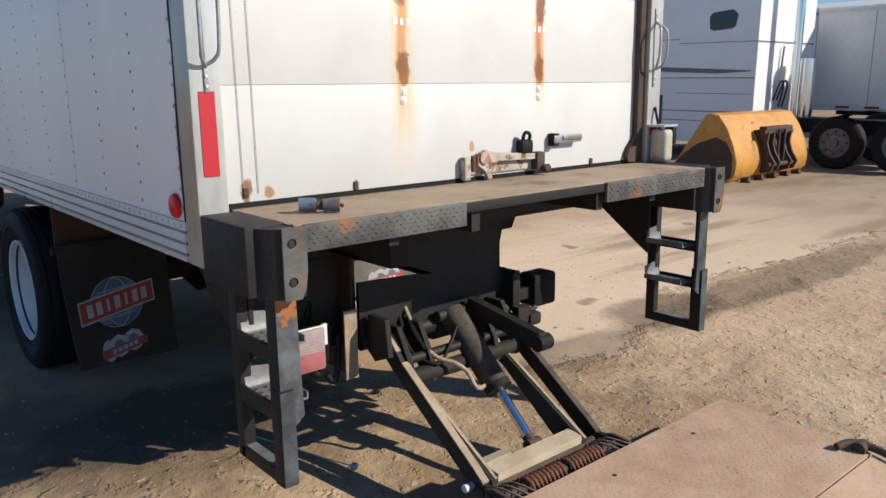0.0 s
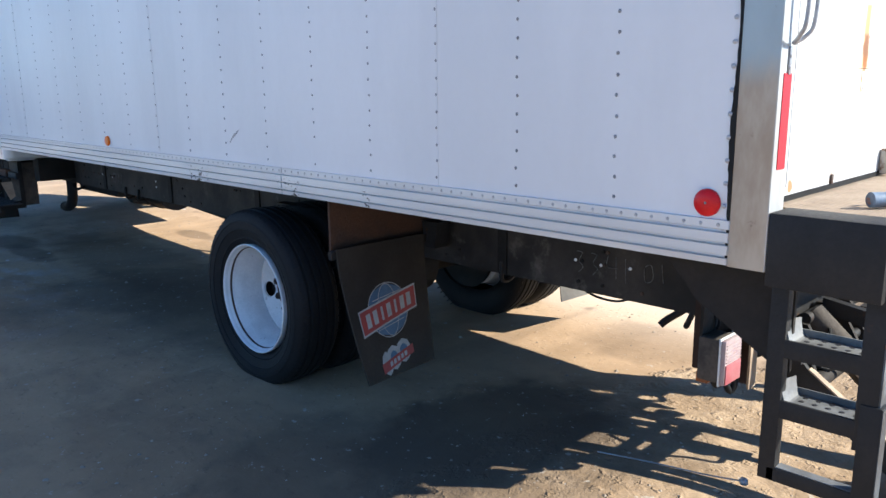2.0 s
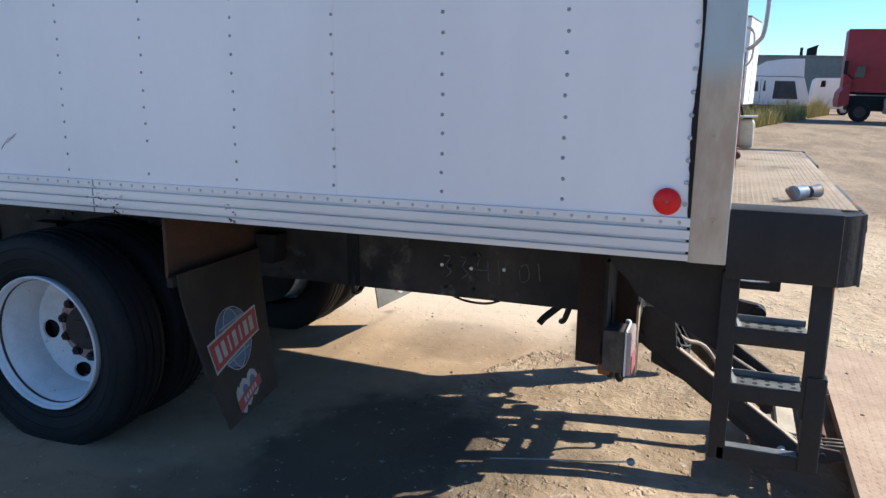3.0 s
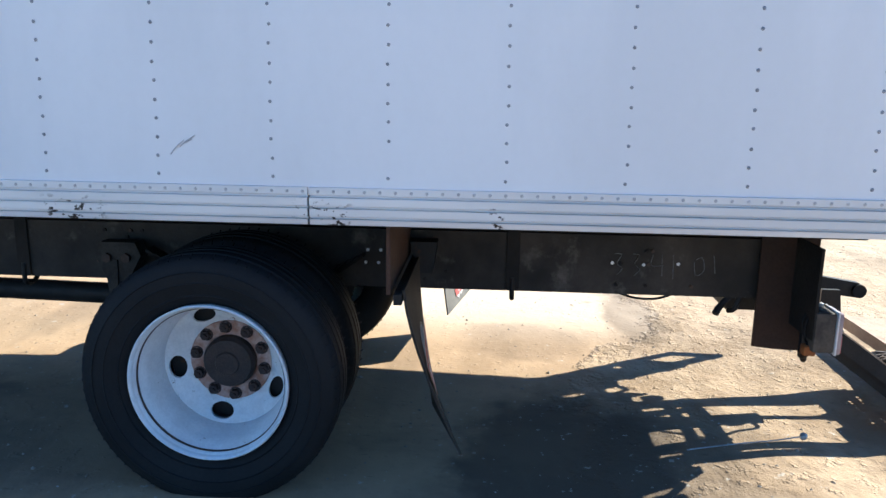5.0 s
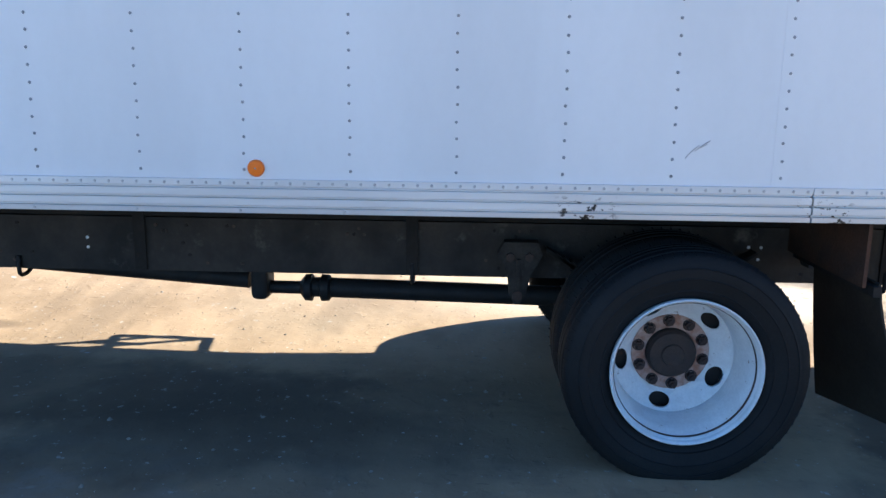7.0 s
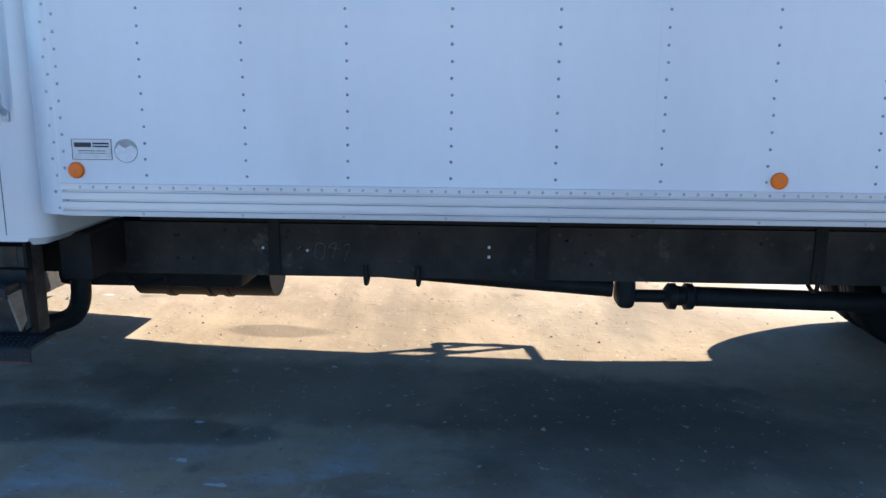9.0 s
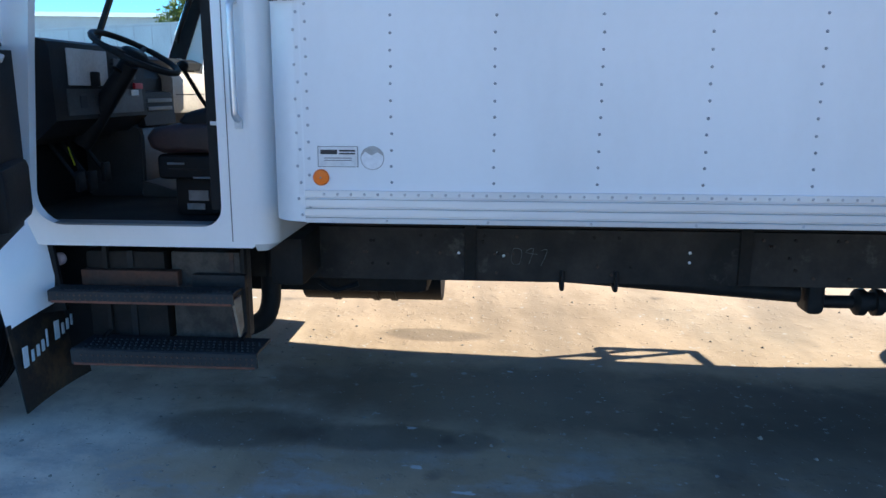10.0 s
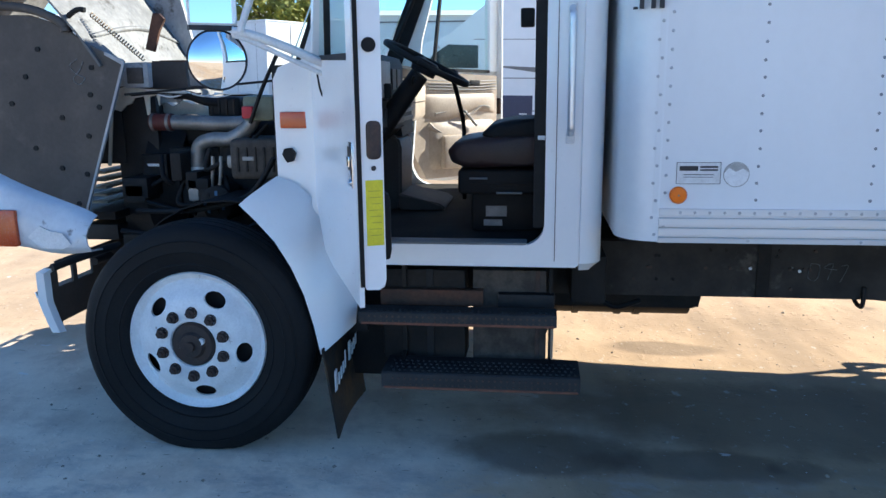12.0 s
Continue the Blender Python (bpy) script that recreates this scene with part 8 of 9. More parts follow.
part("liner_edge", prism(bmesh.new(), [(9.90, 1.862), (9.812, 1.825), (9.806, 1.80), (9.906, 1.53), (10.006, 1.26), (10.104, 1.0), (10.114, 1.005), (10.016, 1.267), (9.916, 1.537), (9.818, 1.802), (9.90, 1.848)], "x", 0.625, 0.642), hood_white, hood, "cream flange of the liner", smooth=0)
part("far_liner", prism(bmesh.new(), [(10.50, 2.055), (10.101, 1.983), (9.898, 1.855), (9.815, 1.817), (10.109, 1.033), (10.36, 1.19), (10.56, 1.75)], "x", W - 0.66, W - 0.64), grey_plastic, truck, "dark grey splash liner", smooth=25)
# fender skin below and the inner face of the hood above
rows = []
for k in range(11):
    u = k / 10
    y = 9.785 + 0.50 * u
    top = 1.12 + 0.165 * u ** 0.8 + 0.05 * u ** 3
    bot = 0.985 - 0.02 * math.sin(math.pi * min(1, u * 1.6)) + 0.03 * u
    dent = 0.02 * math.sin(math.pi * min(1, u * 2.2))
    rows.append([(0.25, y + 0.01, top + 0.004), (0.19 + dent, y, top - 0.01), (0.155 + dent, y, top - 0.035), (0.135 + dent, y, (top + bot) / 2), (0.14, y, bot + 0.03), (0.165, y, bot), (0.25, y, bot - 0.008)])
hood_skin = part("hood_fender", sheet(bmesh.new(), rows, 0.006), nose_white, truck, "scuffed white fender skin of the tilted hood", smooth=45)
part("corner_lamp", cube(0.112, 0.14, 10.10, 10.30, 1.005, 1.172, 0.02), deep_amber, hood_skin, "amber corner lamp", smooth=30)
part("torn_edge", prism(bmesh.new(), [(9.90, 1.07), (9.86, 1.02), (9.90, 0.995), (10.0, 1.0), (10.06, 1.05), (10.0, 1.10), (9.95, 1.075)], "x", 0.128, 0.134), plate_alu, hood_skin, "bare scraped patch", smooth=0)
shell_rows = []
for k in range(9):
    x = 0.62 + (W - 1.24) * k / 8
    lift = 0.14 * math.sin(math.pi * k / 8)
    shell_rows.append([(x, 9.92, 1.80 + lift * 0.2), (x, 10.02, 1.95 + lift * 0.6), (x, 10.16, 2.12 + lift), (x, 10.40, 2.35 + lift), (x, 10.75, 2.45 + lift * 0.8), (x, 11.05, 2.1 + lift * 0.2), (x, 11.10, 1.4)])
inner_hood = part("hood_shell", sheet(bmesh.new(), shell_rows, 0.012), hood_inner, truck, "white underside of the tilted hood", smooth=45)
part("hood_seal", tube(bmesh.new(), [(0.65, 10.075, 1.957), (0.65, 10.089, 2.018), (0.65, 10.034, 2.061), (0.65, 9.991, 2.06)], 0.013, 8, 5), black_plastic, inner_hood, "black rubber seal hook", smooth=60)
part("hood_rear_edge", tube(bmesh.new(), [(0.63, 10.46, 2.05), (0.63, 10.43, 2.085), (0.63, 10.25, 2.065), (0.63, 10.11, 2.005), (0.63, 10.09, 1.96)], 0.022, 10, 5), grey_plastic, inner_hood, "dark rounded edge of the liner", smooth=60)
for yb, zb in ((10.02, 1.95), (10.10, 2.05), (10.20, 2.16), (10.31, 2.27)):
    part("hood_rib", tube(bmesh.new(), [(0.70, yb - 0.012, zb - 0.012), (1.0, yb - 0.012, zb + 0.04), (1.22, yb - 0.012, zb + 0.06), (1.44, yb - 0.012, zb + 0.04), (1.74, yb - 0.012, zb - 0.012)], 0.016, 8, 5), hood_inner, inner_hood, "moulded stiffening rib", smooth=60)
pts = []
for k in range(22 * 8 + 1):
    u = k / (22 * 8)
    a = 2 * math.pi * k / 8
    c = Vector((0.75, 10.022, 2.051)).lerp(Vector((0.75, 9.764, 1.83)), u)
    pts.append(c + 0.011 * math.cos(a) * Vector((1, 0, 0)) + 0.011 * math.sin(a) * Vector((0, -0.65, 0.76)))
part("hood_spring", tube(bmesh.new(), pts, 0.0032, 5, 1), tan_steel, inner_hood, "thin coil spring", smooth=60)
part("hood_bulkhead", prism(bmesh.new(), [(9.85, 1.70), (10.6, 1.70), (10.6, 2.5), (10.15, 2.42), (9.98, 2.25)], "x", 1.66, 1.69), hood_white, inner_hood, "white inner hood panel", smooth=0)
part("hood_bracket", prism(bmesh.new(), [(9.774, 1.871), (9.819, 1.883), (9.765, 2.06), (9.735, 2.06), (9.705, 2.03), (9.735, 1.98)], "x", 0.88, 0.90), rust_plate, inner_hood, "rusty hood bracket", smooth=20)
part("hood_pan", prism(bmesh.new(), [(9.66, 1.69), (9.86, 1.69), (9.85, 1.83), (9.67, 1.82)], "x", 1.0, 1.03), grey_plastic, inner_hood, smooth=0)
part("grille", cube(0.75, W - 0.75, 10.0, 10.9, 1.02, 1.06), black_plastic, inner_hood, smooth=0)
for k in range(7):
    part("grille_bar", cube(0.90, 1.54, 10.12, 10.22, 1.0 + 0.04 * k, 1.014 + 0.04 * k, 0.004), grille_cream, inner_hood, smooth=0)
# front bumper: a white skin that wraps round its ends, a dark back with two square openings
bp = [(0.285, 10.085), (0.262, 10.10), (0.26, 10.135), (0.42, 10.27), (W - 0.42, 10.27), (W - 0.26, 10.135), (W - 0.262, 10.10), (W - 0.285, 10.085)]
rows = [[(x, y - 0.05, 0.562) for x, y in bp], [(x, y - 0.03, 0.61) for x, y in bp], [(x, y, 0.71) for x, y in bp], [(x, y, 0.85) for x, y in bp], [(x + (0.02 if x < 1 else -0.02), y - 0.03, 0.868) for x, y in bp]]
fb = part("front_bumper", sheet(bmesh.new(), [r_[:3] for r_ in rows], 0.006), cap_white, truck, "white front bumper with a dark steel back", smooth=40)
bm = bmesh.new()
for a, b, c, d in ((0.285, 0.365, 0.575, 0.868), (0.365, W - 0.365, 0.585, 0.755), (0.365, W - 0.365, 0.862, 0.885), (0.49, 0.525, 0.755, 0.862), (0.66, W - 0.66, 0.755, 0.862), (W - 0.525, W - 0.49, 0.755, 0.862), (W - 0.365, W - 0.285, 0.575, 0.868)):
    box(bm, a, b, 10.10, 10.112, c, d)
part("bumper_skin", sheet(bmesh.new(), [r_[2:6] for r_ in rows[:3]], 0.006), cap_white, fb, smooth=40)
part("bumper_skin", sheet(bmesh.new(), [r_[5:] for r_ in rows], 0.006), cap_white, fb, smooth=40)
part("bumper_back", bm, grey_plastic, fb, "dark steel bumper back", smooth=0)
part("bumper_lip", tube(bmesh.new(), [(0.27, 10.06, 0.875), (0.40, 10.0, 0.895), (0.62, 9.92, 0.915)], 0.018, 8), black_steel, fb, smooth=60)
part("tow_pin", rod(bmesh.new(), (0.60, 10.05, 0.83), (0.75, 10.05, 0.83), 0.02), black_steel, fb)

# ---- the yard beyond ----
def side_prism(name, prof, x0, x1, material, parent, label="", smooth=25):
    return part(name, prism(bmesh.new(), prof, "x", x0, x1), material, parent, label, smooth)


def plain_wheel(parent, x, y, r=0.5, w=0.28, name="road_wheel", rim_mat=plate_alu):
    """A far wheel: tyre with a dished rim and its holes."""
    t = part(name, lathe(bmesh.new(), [(0.02, 0.28 / 0.5 * r), (0, 0.38 / 0.5 * r), (0.01, 0.46 / 0.5 * r), (0.05, r), (w - 0.05, r), (w, 0.46 / 0.5 * r), (w, 0.2)], (x, y, r), 32), rubber, parent, smooth=35)
    part("rim", lathe(bmesh.new(), [(0.015, 0.29 / 0.5 * r), (0.05, 0.26 / 0.5 * r), (0.06, 0.18 / 0.5 * r), (0.03, 0.15 / 0.5 * r), (0.03, 0.09 / 0.5 * r), (-0.03, 0.08 / 0.5 * r), (-0.04, 0)], (x, y, r), 32), rim_mat, t, "dull metal rim", smooth=35)
    for k in range(8):
        a = 2 * math.pi * k / 8
        part("hand_hole", rod(bmesh.new(), (x + 0.045, y + 0.215 / 0.5 * r * math.cos(a), r + 0.215 / 0.5 * r * math.sin(a)), (x + 0.06, y + 0.215 / 0.5 * r * math.cos(a), r + 0.215 / 0.5 * r * math.sin(a)), 0.026, segs=10), ink, t)
    return t


def sleeper_tractor():
    t = thing("sleeper_tractor", "white sleeper tractor with navy lower fairing, parked in the yard", "truck", pose(14.2, 0, 0))
    prof = [(5.75, 0.95), (5.75, 3.72), (6.0, 3.82), (7.9, 3.85), (8.9, 3.30), (9.75, 2.62), (10.25, 2.45), (10.75, 1.72), (12.3, 1.50), (12.5, 1.1), (12.45, 0.45), (11.9, 0.45), (11.7, 0.95), (11.2, 1.12), (10.7, 0.95), (10.5, 0.35), (6.9, 0.35), (6.3, 0.55), (6.1, 0.95)]
    body = side_prism("body", prof, 0.0, 2.4, cab_white, t, "white cab and sleeper body")
    bpy.context.view_layer.update()
    for z, y0, y1, h in ((2.43, 5.78, 7.55, 0.014), (1.70, 5.78, 8.9, 0.02), (1.38, 5.80, 7.6, 0.012), (1.0, 5.9, 9.0, 0.02), (2.52, 7.55, 9.2, 0.014), (0.80, 6.3, 9.0, 0.015)):
        part("panel_seam", cube(-0.006, 0.002, y0, y1, z, z + h), grey_trim, body, smooth=0)
    part("swoosh", prism(bmesh.new(), [(5.85, 1.86), (6.8, 1.90), (8.9, 1.98), (7.9, 1.84), (6.6, 1.80), (5.85, 1.84)], "x", -0.006, 0.002), grey_trim, body, "dark painted swoosh", smooth=0)
    part("sleeper_window", prism(bmesh.new(), [(6.26, 2.75), (6.22, 2.98), (6.34, 3.08), (6.78, 3.04), (6.86, 2.96), (6.84, 2.72), (6.76, 2.67), (6.34, 2.70)], "x", -0.01, 0.004), dark_glass, body, "dark sleeper window", smooth=0)
    part("cab_window", prism(bmesh.new(), [(9.1, 1.92), (9.1, 2.40), (9.75, 2.42), (10.1, 2.2), (10.25, 1.92)], "x", -0.01, 0.004), dark_glass, body, "dark cab window", smooth=0)
    part("mirror", tube(bmesh.new(), [(-0.02, 9.95, 1.9), (-0.22, 10.0, 1.9), (-0.22, 10.0, 2.35), (-0.02, 9.95, 2.35)], 0.02, 8), plate_alu, t, "mirror bracket")
    part("navy_fairing", cube(-0.012, 0.004, 7.90, 9.3, 0.38, 1.34, 0.004), navy_paint, body, "navy blue lower fairing", smooth=0)
    part("lettering_bar", cube(-0.018, -0.01, 8.08, 8.12, 0.70, 0.95), white_ink, body, smooth=0)
    part("lettering_bar", cube(-0.018, -0.01, 8.02, 8.18, 0.93, 0.96), white_ink, body, smooth=0)
    part("rear_ledge", cube(0.0, 2.4, 5.735, 5.752, 2.42, 2.445), grey_trim, body, smooth=0)
    for x in (0.75, 0.9):
        part("cable", tube(bmesh.new(), [(x, 5.72, 1.25), (x, 5.62, 1.55), (x + 0.1, 5.60, 1.65), (x + 0.2, 5.62, 1.5), (x + 0.2, 5.70, 1.1)], 0.018, 8), ink, t)
    part("grab_bar", rod(bmesh.new(), (0.95, 5.70, 1.9), (1.0, 5.70, 2.35), 0.02), grey_trim, t)
    st = part("exhaust_pipe", rod(bmesh.new(), (0.85, 5.35, 0.9), (0.85, 5.35, 3.9), 0.085, segs=18), chrome, t, "bright exhaust stack", smooth=40)
    part("heat_shield", rod(bmesh.new(), (1.28, 5.35, 0.9), (1.28, 5.35, 2.1), 0.21, segs=22), chrome, st, smooth=40)
    part("frame", cube(0.8, 1.6, 2.6, 6.2, 0.62, 0.9), frame_steel, t, smooth=0)
    part("tank", rod(bmesh.new(), (0.35, 5.0, 0.62), (0.35, 5.9, 0.62), 0.24, segs=20), frame_steel, t, smooth=40)
    for y in (4.08, 2.95, 11.2):
        plain_wheel(t, 0.0, y, rim_mat=tread_grey)
        plain_wheel(t, 2.1, y, rim_mat=tread_grey)
    part("quarter_fender", sheet(bmesh.new(), [[(x, 3.5 + 0.64 * math.cos(a) * 1.5, 0.5 + 0.62 * math.sin(a)) for a in [math.radians(d) for d in range(15, 100, 10)]] for x in (0.0, 0.6)], 0.01), black_plastic, t, smooth=40)
    return t


sleeper_tractor()


def semi_trailer(name, label, m, length, z0, z1, material, tape=True, number="", wheels=(1.2, 2.4), seams=True):
    """A box trailer along y from its rear at 0; its near flank at x = 0."""
    t = thing(name, label, "trailer", m)
    body = part("trailer_box", cube(0, 2.55, 0, length, z0, z1, 0.02), material, t, smooth=25)
    part("top_rail", cube(-0.012, 0.0, 0.02, length - 0.02, z1 - 0.10, z1 - 0.01), plate_alu if material is not red_paint else red_paint, body, smooth=0)
    part("bottom_rail", cube(-0.015, 0.0, 0.02, length - 0.02, z0, z0 + 0.14), plate_alu if material is not red_paint else red_paint, body, smooth=0)
    part("corner_post", cube(-0.012, 0.10, -0.02, 0.0, z0, z1), trailer_white if material is not red_paint else red_paint, body, smooth=0)
    part("roof_cap", cube(-0.02, 2.57, -0.025, length, z1 - 0.04, z1 + 0.02, 0.015), grey_trim if number else material, body, smooth=25)
    part("door_seam", cube(1.26, 1.29, -0.012, 0.0, z0 + 0.1, z1 - 0.1), grey_trim, body, smooth=0)
    if tape:
        y = 0.3
        while y < length - 0.5:
            part("reflector_strip", cube(-0.022, -0.014, y, y + 0.30, z0 + 0.05, z0 + 0.10), red_tape, body, smooth=0)
            y += 0.62
    y = 0.6
    while seams and y < length:
        part("panel_seam", cube(-0.004, 0.0, y, y + 0.012, z0 + 0.14, z1 - 0.1), grey_trim if material is not red_paint else red_paint, body, smooth=0)
        y += 1.22
    if number:
        words(number, 0.28, Matrix.Translation((-0.006, 0.68, z0 + 0.42)) @ Matrix.Rotation(radians(-90), 4, "Z") @ Matrix.Rotation(radians(90), 4, "X"), ink, body)
    part("underframe", cube(0.7, 1.85, 0.3, length - 0.3, z0 - 0.12, z0), frame_steel, t, smooth=0)
    for y in wheels:
        plain_wheel(t, 0.02, y)
        plain_wheel(t, 2.24, y)
    for x in (0.35, 2.1):
        part("landing_leg", cube(x, x + 0.1, length - 2.6, length - 2.5, 0, z0), frame_steel, t, smooth=0)
    return t


semi_trailer("box_trailer", "short white box trailer parked beside the white sleeper tractor", pose(17.0, 1.6, 0), 4.27, 1.0, 3.2, trailer_white, wheels=(0.9,))
semi_trailer("box_trailer", "white trailer marked 53, standing in dry weeds", pose(25.0, -0.15, 0, 0, 0, -8), 16.2, 1.05, 3.84, trailer_white, tape=False, number="53", wheels=(3.6, 4.8), seams=False)
semi_trailer("box_trailer", "plain white trailer far across the yard", pose(27.0, 18.3, 0, 0, 0, -30), 13.0, 1.1, 3.95, trailer_white, tape=False)
semi_trailer("box_trailer", "dark red trailer parked far across the yard", pose(41.5, -18.5, 0, 0, 0, -3), 13.6, 1.48, 4.55, red_paint, tape=False)

# red tractor ahead of the red trailer
redt = thing("red_tractor", "dark red tractor in front of the red trailer", "truck", pose(41.9, -5.25, 0))
side_prism("body", [(0.0, 0.85), (0.0, 1.95), (0.14, 1.85), (0.32, 1.62), (0.46, 1.42), (0.5, 1.0), (0.46, 0.7)], 0.0, 2.3, red_paint, redt, "dark red cab")
part("cab_window", prism(bmesh.new(), [(-0.5, 2.2), (-0.5, 2.75), (-0.15, 2.75), (-0.05, 2.2)], "x", -0.42, -0.41), dark_glass, redt, smooth=0)
part("mirror", cube(-0.25, -0.05, 0.25, 0.42, 2.35, 3.0, 0.02), black_plastic, redt, smooth=0)
part("mirror_arm", rod(bmesh.new(), (-0.15, 0.3, 2.4), (0.1, -0.1, 2.1), 0.03), black_plastic, redt)
part("chassis", cube(0.3, 2.0, -7.0, 0.0, 0.55, 1.3, 0.03), black_plastic, redt, "dark chassis", smooth=0)
part("step_box", cube(-0.02, 0.3, -2.6, -1.6, 0.45, 1.2, 0.03), pipe_metal, redt, "dull metal step box", smooth=20)
for y in (-0.55, -3.2, -4.4):
    plain_wheel(redt, 0.0, y, rim_mat=hub_rust)

# white long-nose truck by the wall
far = thing("white_truck", "white conventional truck with a roof fairing parked by the wall", "truck", pose(48.0, -3.9, 0))
side_prism("body", [(0.0, 0.6), (0.0, 1.0), (0.38, 2.2), (3.0, 2.3), (3.7, 2.3), (4.3, 2.15), (4.6, 1.4), (5.2, 1.25), (5.3, 0.6)], 0.0, 2.4, cab_white, far, "white cab, sleeper and hood")
side_prism("roof_fairing", [(0.40, 2.22), (0.46, 3.3), (1.5, 3.26), (2.5, 3.12), (3.0, 2.85), (3.7, 2.45), (3.75, 2.3)], 0.12, 2.28, cab_white, far, "tall white roof fairing")
window_and_shade_black = surf("blue_black_window_and_shade", (0.02, 0.025, 0.035), (0.035, 0.042, 0.055), 0.4, scale=1.5, fine=20, relief=0)
for name, y0, y1, z0, z1 in (("side_opening", 0.62, 2.0, 0.96, 2.0), ("cab_window", 2.42, 2.58, 1.4, 2.0), ("cab_window", 2.82, 3.34, 1.36, 1.95), ("cab_window", 3.48, 4.2, 1.36, 1.9)):
    part(name, prism(bmesh.new(), [(y0, z0), (y1, z0), (y1 - 0.05, z1), (y0 + (0.25 if y0 < 1 else 0.04), z1)], "x", -0.012, 0.005), window_and_shade_black, far, smooth=0)
part("door_seam", cube(-0.008, 0.002, 2.70, 2.72, 0.7, 2.1), window_and_shade_black, far, smooth=0)
# Dark strip painted for the shade under the roof fairing.
part("fairing_shade", cube(-0.006, 0.13, 0.5, 3.6, 2.235, 2.27), window_and_shade_black, far, smooth=0)
for y in (0.7, 3.5):
    plain_wheel(far, 0.0, y)
van = thing("white_van", "white van beside the far wall", "van", pose(52.0, -6.8, 0))
side_prism("body", [(0, 0.4), (0, 2.2), (0.15, 2.3), (2.25, 2.25), (2.4, 2.1), (2.5, 1.3), (2.5, 0.4)], 0, 1.9, trailer_white, van)
part("cab_window", prism(bmesh.new(), [(1.75, 1.7), (1.75, 2.1), (2.0, 2.1), (2.05, 1.7)], "x", -0.01, 0.005), dark_glass, van, smooth=0)
plain_wheel(van, 0.0, 0.6, 0.34, 0.2)

# yellow loader bucket on the dirt
buck = thing("loader_bucket", "rusty yellow wheel-loader bucket lying on the dirt", "bucket", pose(10.95, 0, 0))
curve_ = [(4.36, 0.0), (4.24, 0.12), (4.22, 0.34), (4.30, 0.62), (4.44, 0.90), (4.60, 1.10)]
bm = bmesh.new()
sheet(bm, [[(x, y, z) for y, z in [(5.55, 0.02), (4.9, 0.0)] + curve_ + [(4.78, 1.13)]] for x in (0.0, 2.5)], 0.035)
shell = part("shell", bm, yellow_paint, buck, "yellow curved bucket shell", smooth=40)
for x in (-0.02, 2.48):
    part("cheek_plate", prism(bmesh.new(), [(5.55, 0.0), (4.36, 0.0)] + curve_[1:] + [(4.82, 1.12)], "x", x, x + 0.035), yellow_paint, buck, "yellow side cheek", smooth=25)
# Dark plate that paints the cheek's shade as well as its worn edge.
part("cheek_shade", prism(bmesh.new(), [(5.5, 0.0), (4.45, 0.0), (4.30, 0.10), (4.30, 0.42), (4.42, 0.66), (4.62, 0.74), (4.95, 0.62), (5.25, 0.40), (5.45, 0.16)], "x", -0.035, -0.019), hub_rust, buck, "dark plate painting the cheek's shade, with a worn edge", smooth=0)
part("coupler_plate", prism(bmesh.new(), [(4.20, 0.12), (4.18, 0.36), (4.25, 0.62), (4.36, 0.84), (4.42, 0.82), (4.30, 0.5), (4.27, 0.14)], "x", 0.80, 1.70), rust_plate, buck, "rusty coupler plate", smooth=20)
part("tie_rod", rod(bmesh.new(), (1.15, 4.12, 0.3), (1.15, 4.12, 0.85), 0.025), hub_rust, buck)
part("tie_rod", rod(bmesh.new(), (1.35, 4.12, 0.3), (1.35, 4.12, 0.85), 0.025), hub_rust, buck)
part("cutting_edge", cube(0.0, 2.5, 5.4, 5.62, 0.0, 0.03), rust_plate, buck, smooth=0)
for x in (0.85, 1.05, 1.45, 1.65):
    part("lug", prism(bmesh.new(), [(4.24, 0.10), (4.05, 0.16), (4.00, 0.30), (4.10, 0.45), (4.16, 0.62), (4.14, 0.80), (4.30, 0.86), (4.40, 0.80), (4.28, 0.5)], "x", x - 0.022, x + 0.022), hub_rust, buck, "rusty coupling lug", smooth=25)
for z, y in ((0.80, 4.20), (0.26, 4.08)):
    part("pin", rod(bmesh.new(), (0.75, y, z), (1.75, y, z), 0.04), hub_rust, buck)
part("hook_plate", cube(0.78, 1.72, 4.16, 4.3, 0.82, 0.9, 0.02), hub_rust, buck, smooth=25)
for k in range(5):
    part("tooth_bolt", rod(bmesh.new(), (0.3 + 0.45 * k, 4.28, 0.02), (0.3 + 0.45 * k, 4.14, 0.05), 0.05), hub_rust, buck)

# buildings
wall = thing("concrete_building", "long low grey-green building along the yard's edge", "building", pose(72, -40, 0))
part("wall", cube(0, 14, 0, 74, 0, 4.2, 0.05), wall_grey, wall, smooth=0)
part("coping", cube(-0.1, 0.1, 0, 74, 4.2, 4.35), wall_grey, wall, smooth=0)
unit = part("roof_unit", cube(2, 2.8, 33.9, 34.7, 4.2, 5.0, 0.05), black_plastic, wall, "dark rooftop vent unit", smooth=0)
part("hood_", prism(bmesh.new(), [(33.9, 5.0), (34.7, 5.0), (33.8, 5.35)], "x", 2.1, 2.7), black_plastic, unit, smooth=0)
part("duct", cube(2.4, 2.7, 35.0, 35.25, 4.2, 5.1), black_plastic, wall, smooth=0)
ware = thing("warehouse", "long white metal warehouse beyond the yard", "building", pose(66, 9, 0))
part("wall", cube(0, 20, 0, 46, 0, 7.3), trailer_white, ware, smooth=0)
part("roof", prism(bmesh.new(), [(-0.3, 7.3), (20.3, 7.3), (10, 8.6)], "y", -0.3, 46.3), plate_alu, ware, smooth=0)
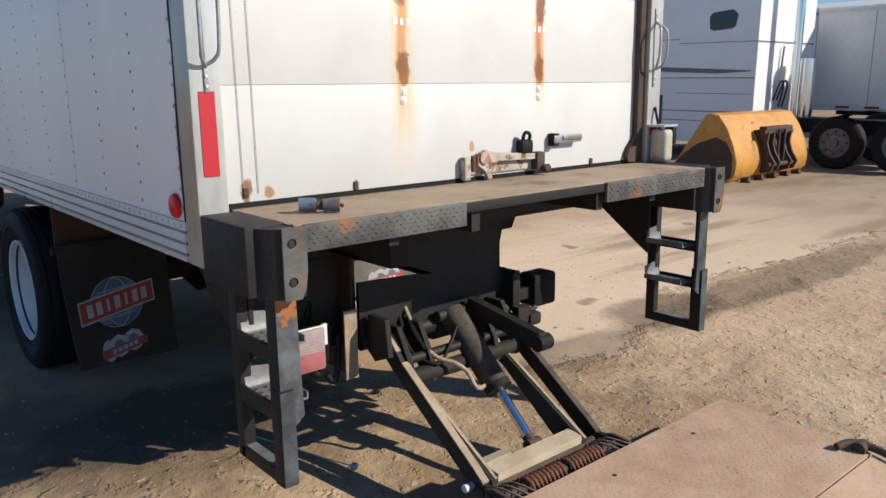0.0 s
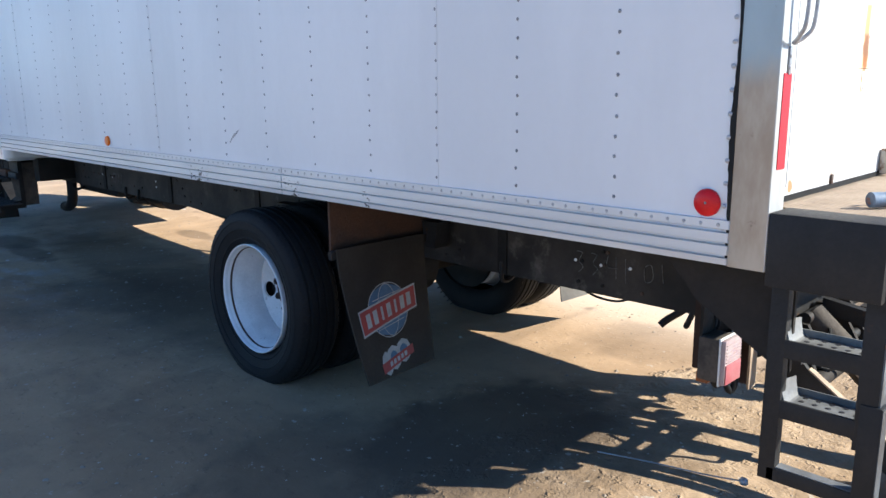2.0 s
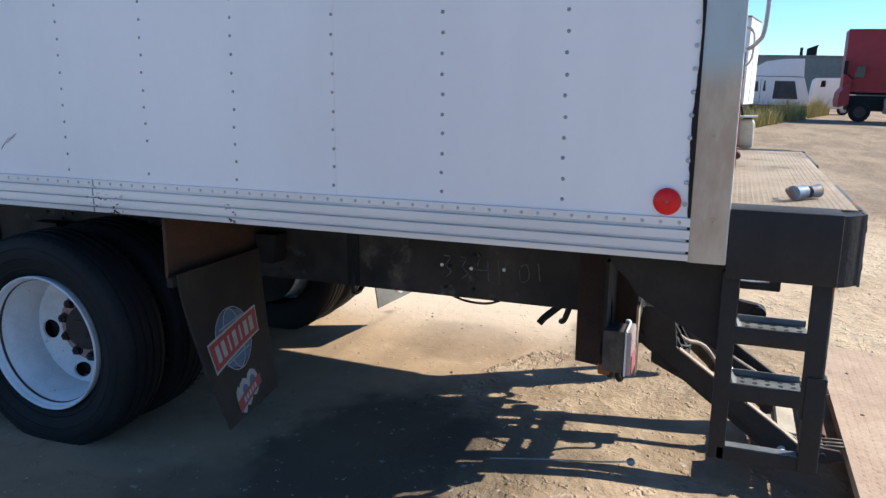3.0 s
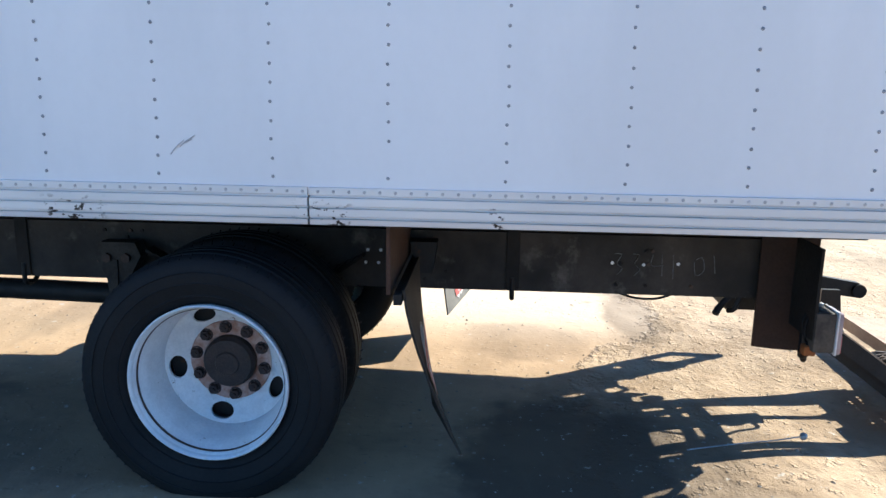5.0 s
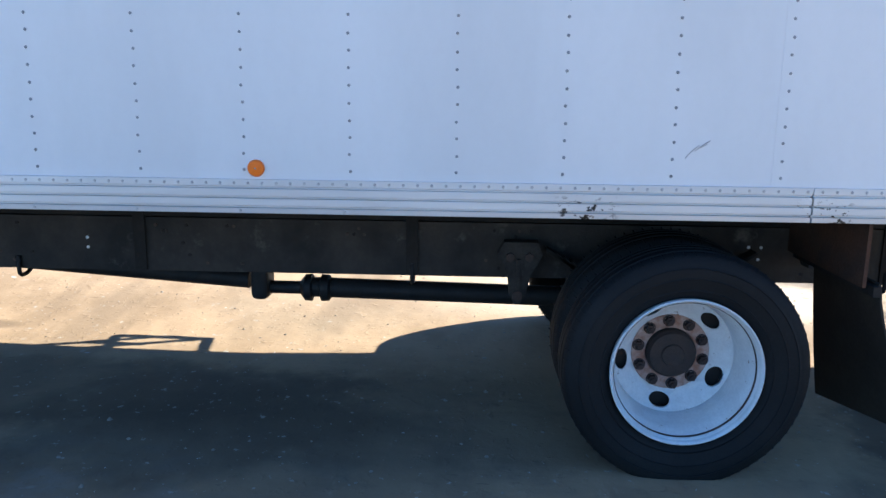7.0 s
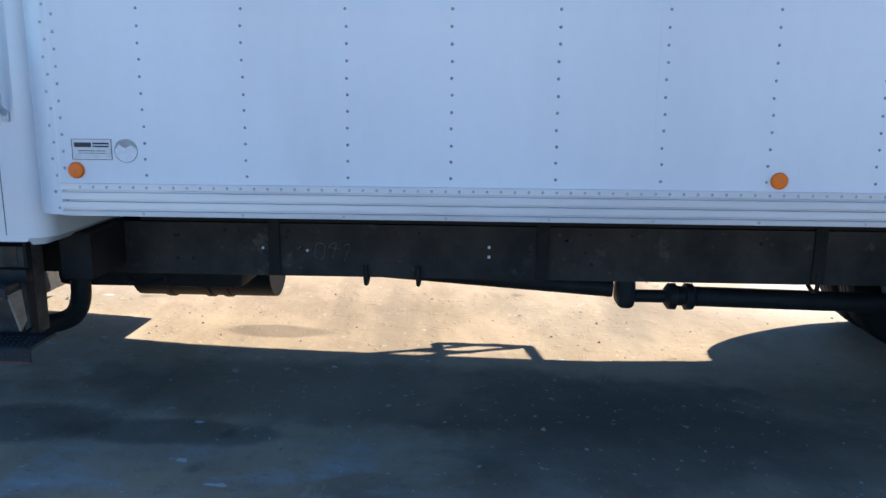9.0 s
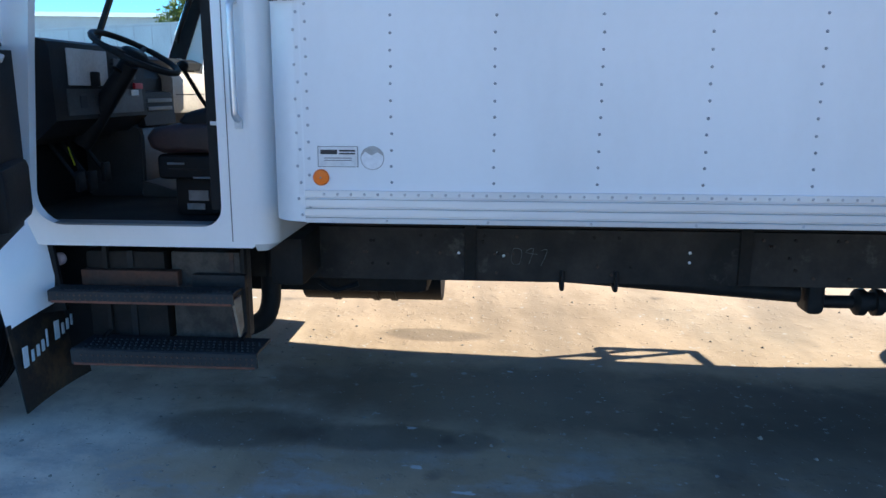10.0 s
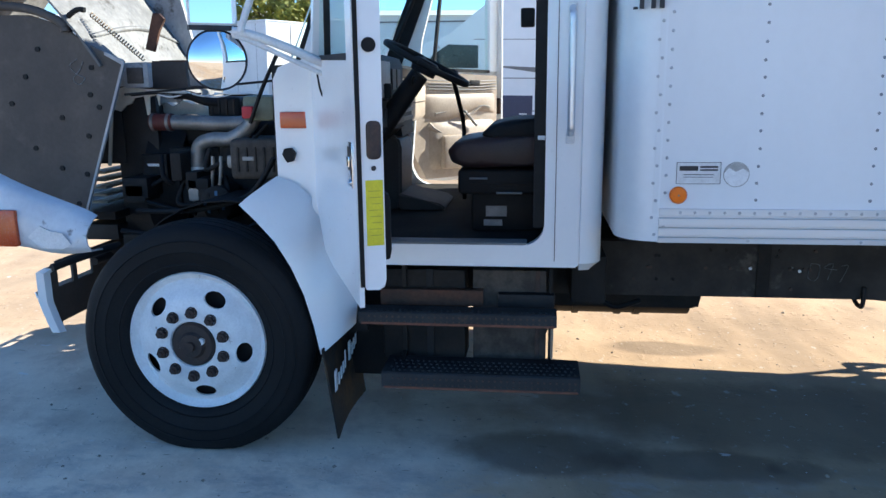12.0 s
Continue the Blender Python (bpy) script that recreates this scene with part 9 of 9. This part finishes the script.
for k in range(6):
    part("roller_door", cube(-0.05, 0.02, 4 + 7 * k, 8 + 7 * k, 0.3, 4.2), grey_trim, ware, "grey roller door", smooth=0)


# trees
def tree(x, y, height, seed, spread):
    rt = random.Random(seed)
    t = thing("tree", "broad green-yellow tree beyond the yard", "tree", pose(x, y, 0), "trees beyond the yard")
    bm = bmesh.new()
    rod(bm, (0, 0, 0), (0.1, 0.1, height * 0.5), 0.28, 0.16, 10)
    clumps = []
    for k in range(9):
        a = 2 * math.pi * k / 9 + rt.uniform(-0.3, 0.3)
        tip = Vector((spread * 0.7 * math.cos(a), spread * 0.7 * math.sin(a), height * rt.uniform(0.55, 0.92)))
        rod(bm, (0.1, 0.1, height * rt.uniform(0.32, 0.48)), tip, 0.10, 0.03, 7)
        clumps.append(tip)
    part("trunk", bm, bark, t, "brown trunk and limbs", smooth=40)
    clumps += [Vector((rt.uniform(-1, 1) * spread, rt.uniform(-1, 1) * spread, height * rt.uniform(0.42, 1.0))) for _ in range(26)]
    verts, faces = [], []
    for c in clumps:
        rad = spread * rt.uniform(0.22, 0.42)
        for _ in range(260):
            d = Vector((rt.gauss(0, 1), rt.gauss(0, 1), rt.gauss(0, 0.8))).normalized() * rad * rt.random() ** 0.4
            p = c + d
            u = Vector((rt.gauss(0, 1), rt.gauss(0, 1), rt.gauss(0, 1))).normalized()
            v = u.orthogonal().normalized()
            s = rt.uniform(0.10, 0.22)
            i = len(verts)
            verts += [tuple(p - u * s), tuple(p + v * s * 0.5), tuple(p + u * s), tuple(p - v * s * 0.5)]
            faces.append((i, i + 1, i + 2, i + 3))
    me = bpy.data.meshes.new("crown")
    me.from_pydata(verts, [], faces)
    me.materials.append(leaf_mat)
    crown = new("crown", me)
    crown.parent = t


tree(41, 22.0, 6.6, 5, 2.5)


# dry weeds
def weeds():
    rw = random.Random(6)
    verts, faces = [], []
    for _ in range(26000):
        u = rw.random()
        x = 21.5 + 30 * u
        near = 1.6 - 7.0 * u
        y = near + rw.random() ** 1.5 * (6 + 3 * u)
        if noise.noise((x * 0.35, y * 0.35, 2.0)) < -0.15 + 0.25 * rw.random() - 0.2:
            continue
        h = (rw.uniform(0.15, 0.5) + 0.7 * u * rw.random()) * (0.6 + 0.8 * max(0, noise.noise((x * 0.6, y * 0.6, 5.0)) + 0.5))
        a = rw.uniform(0, 2 * math.pi)
        lean = Vector((rw.gauss(0, 0.25), rw.gauss(0, 0.25), 0)) * h
        w_ = Vector((math.cos(a), math.sin(a), 0)) * rw.uniform(0.006, 0.018)
        p = Vector((x, y, -0.02))
        i = len(verts)
        verts += [tuple(p - w_), tuple(p + w_), tuple(p + lean * 0.4 + w_ * 0.8 + Vector((0, 0, h * 0.6))), tuple(p + lean * 0.4 - w_ * 0.8 + Vector((0, 0, h * 0.6))), tuple(p + lean + Vector((0, 0, h)))]
        faces += [(i, i + 1, i + 2, i + 3), (i + 3, i + 2, i + 4)]
    me = bpy.data.meshes.new("weeds")
    me.from_pydata(verts, [], faces)
    me.materials.append(weed_mat)
    tagged(new("weeds", me), "dry yellow-green weeds along the yard's edge", "weeds", kind="stuff")


weeds()


# grit on the dirt
def grit():
    rg = random.Random(9)
    verts, faces = [], []
    for _ in range(5200):
        x, y = rg.uniform(-2.2, 6.5), rg.uniform(-2.6, 10.6)
        if 0.6 < x < 2.6 and -1.9 < y < -0.4:
            continue
        s = 0.0035 + 0.009 * rg.random() ** 4 + (0.012 if rg.random() < 0.01 else 0)
        z = ground_height(x, y)
        i = len(verts)
        ring_ = [(x + s * rg.uniform(0.7, 1.2) * math.cos(a), y + s * rg.uniform(0.7, 1.2) * math.sin(a), z + s * rg.uniform(-0.1, 0.2)) for a in [2 * math.pi * k / 5 for k in range(5)]]
        verts += ring_ + [(x, y, z + s * rg.uniform(0.4, 0.9))]
        faces += [(i + k, i + (k + 1) % 5, i + 5) for k in range(5)]
    me = bpy.data.meshes.new("grit")
    me.from_pydata(verts, [], faces)
    me.materials.append(stone)
    tagged(new("grit", me), "loose grit and pebbles on the dirt", "gravel", kind="stuff")


grit()
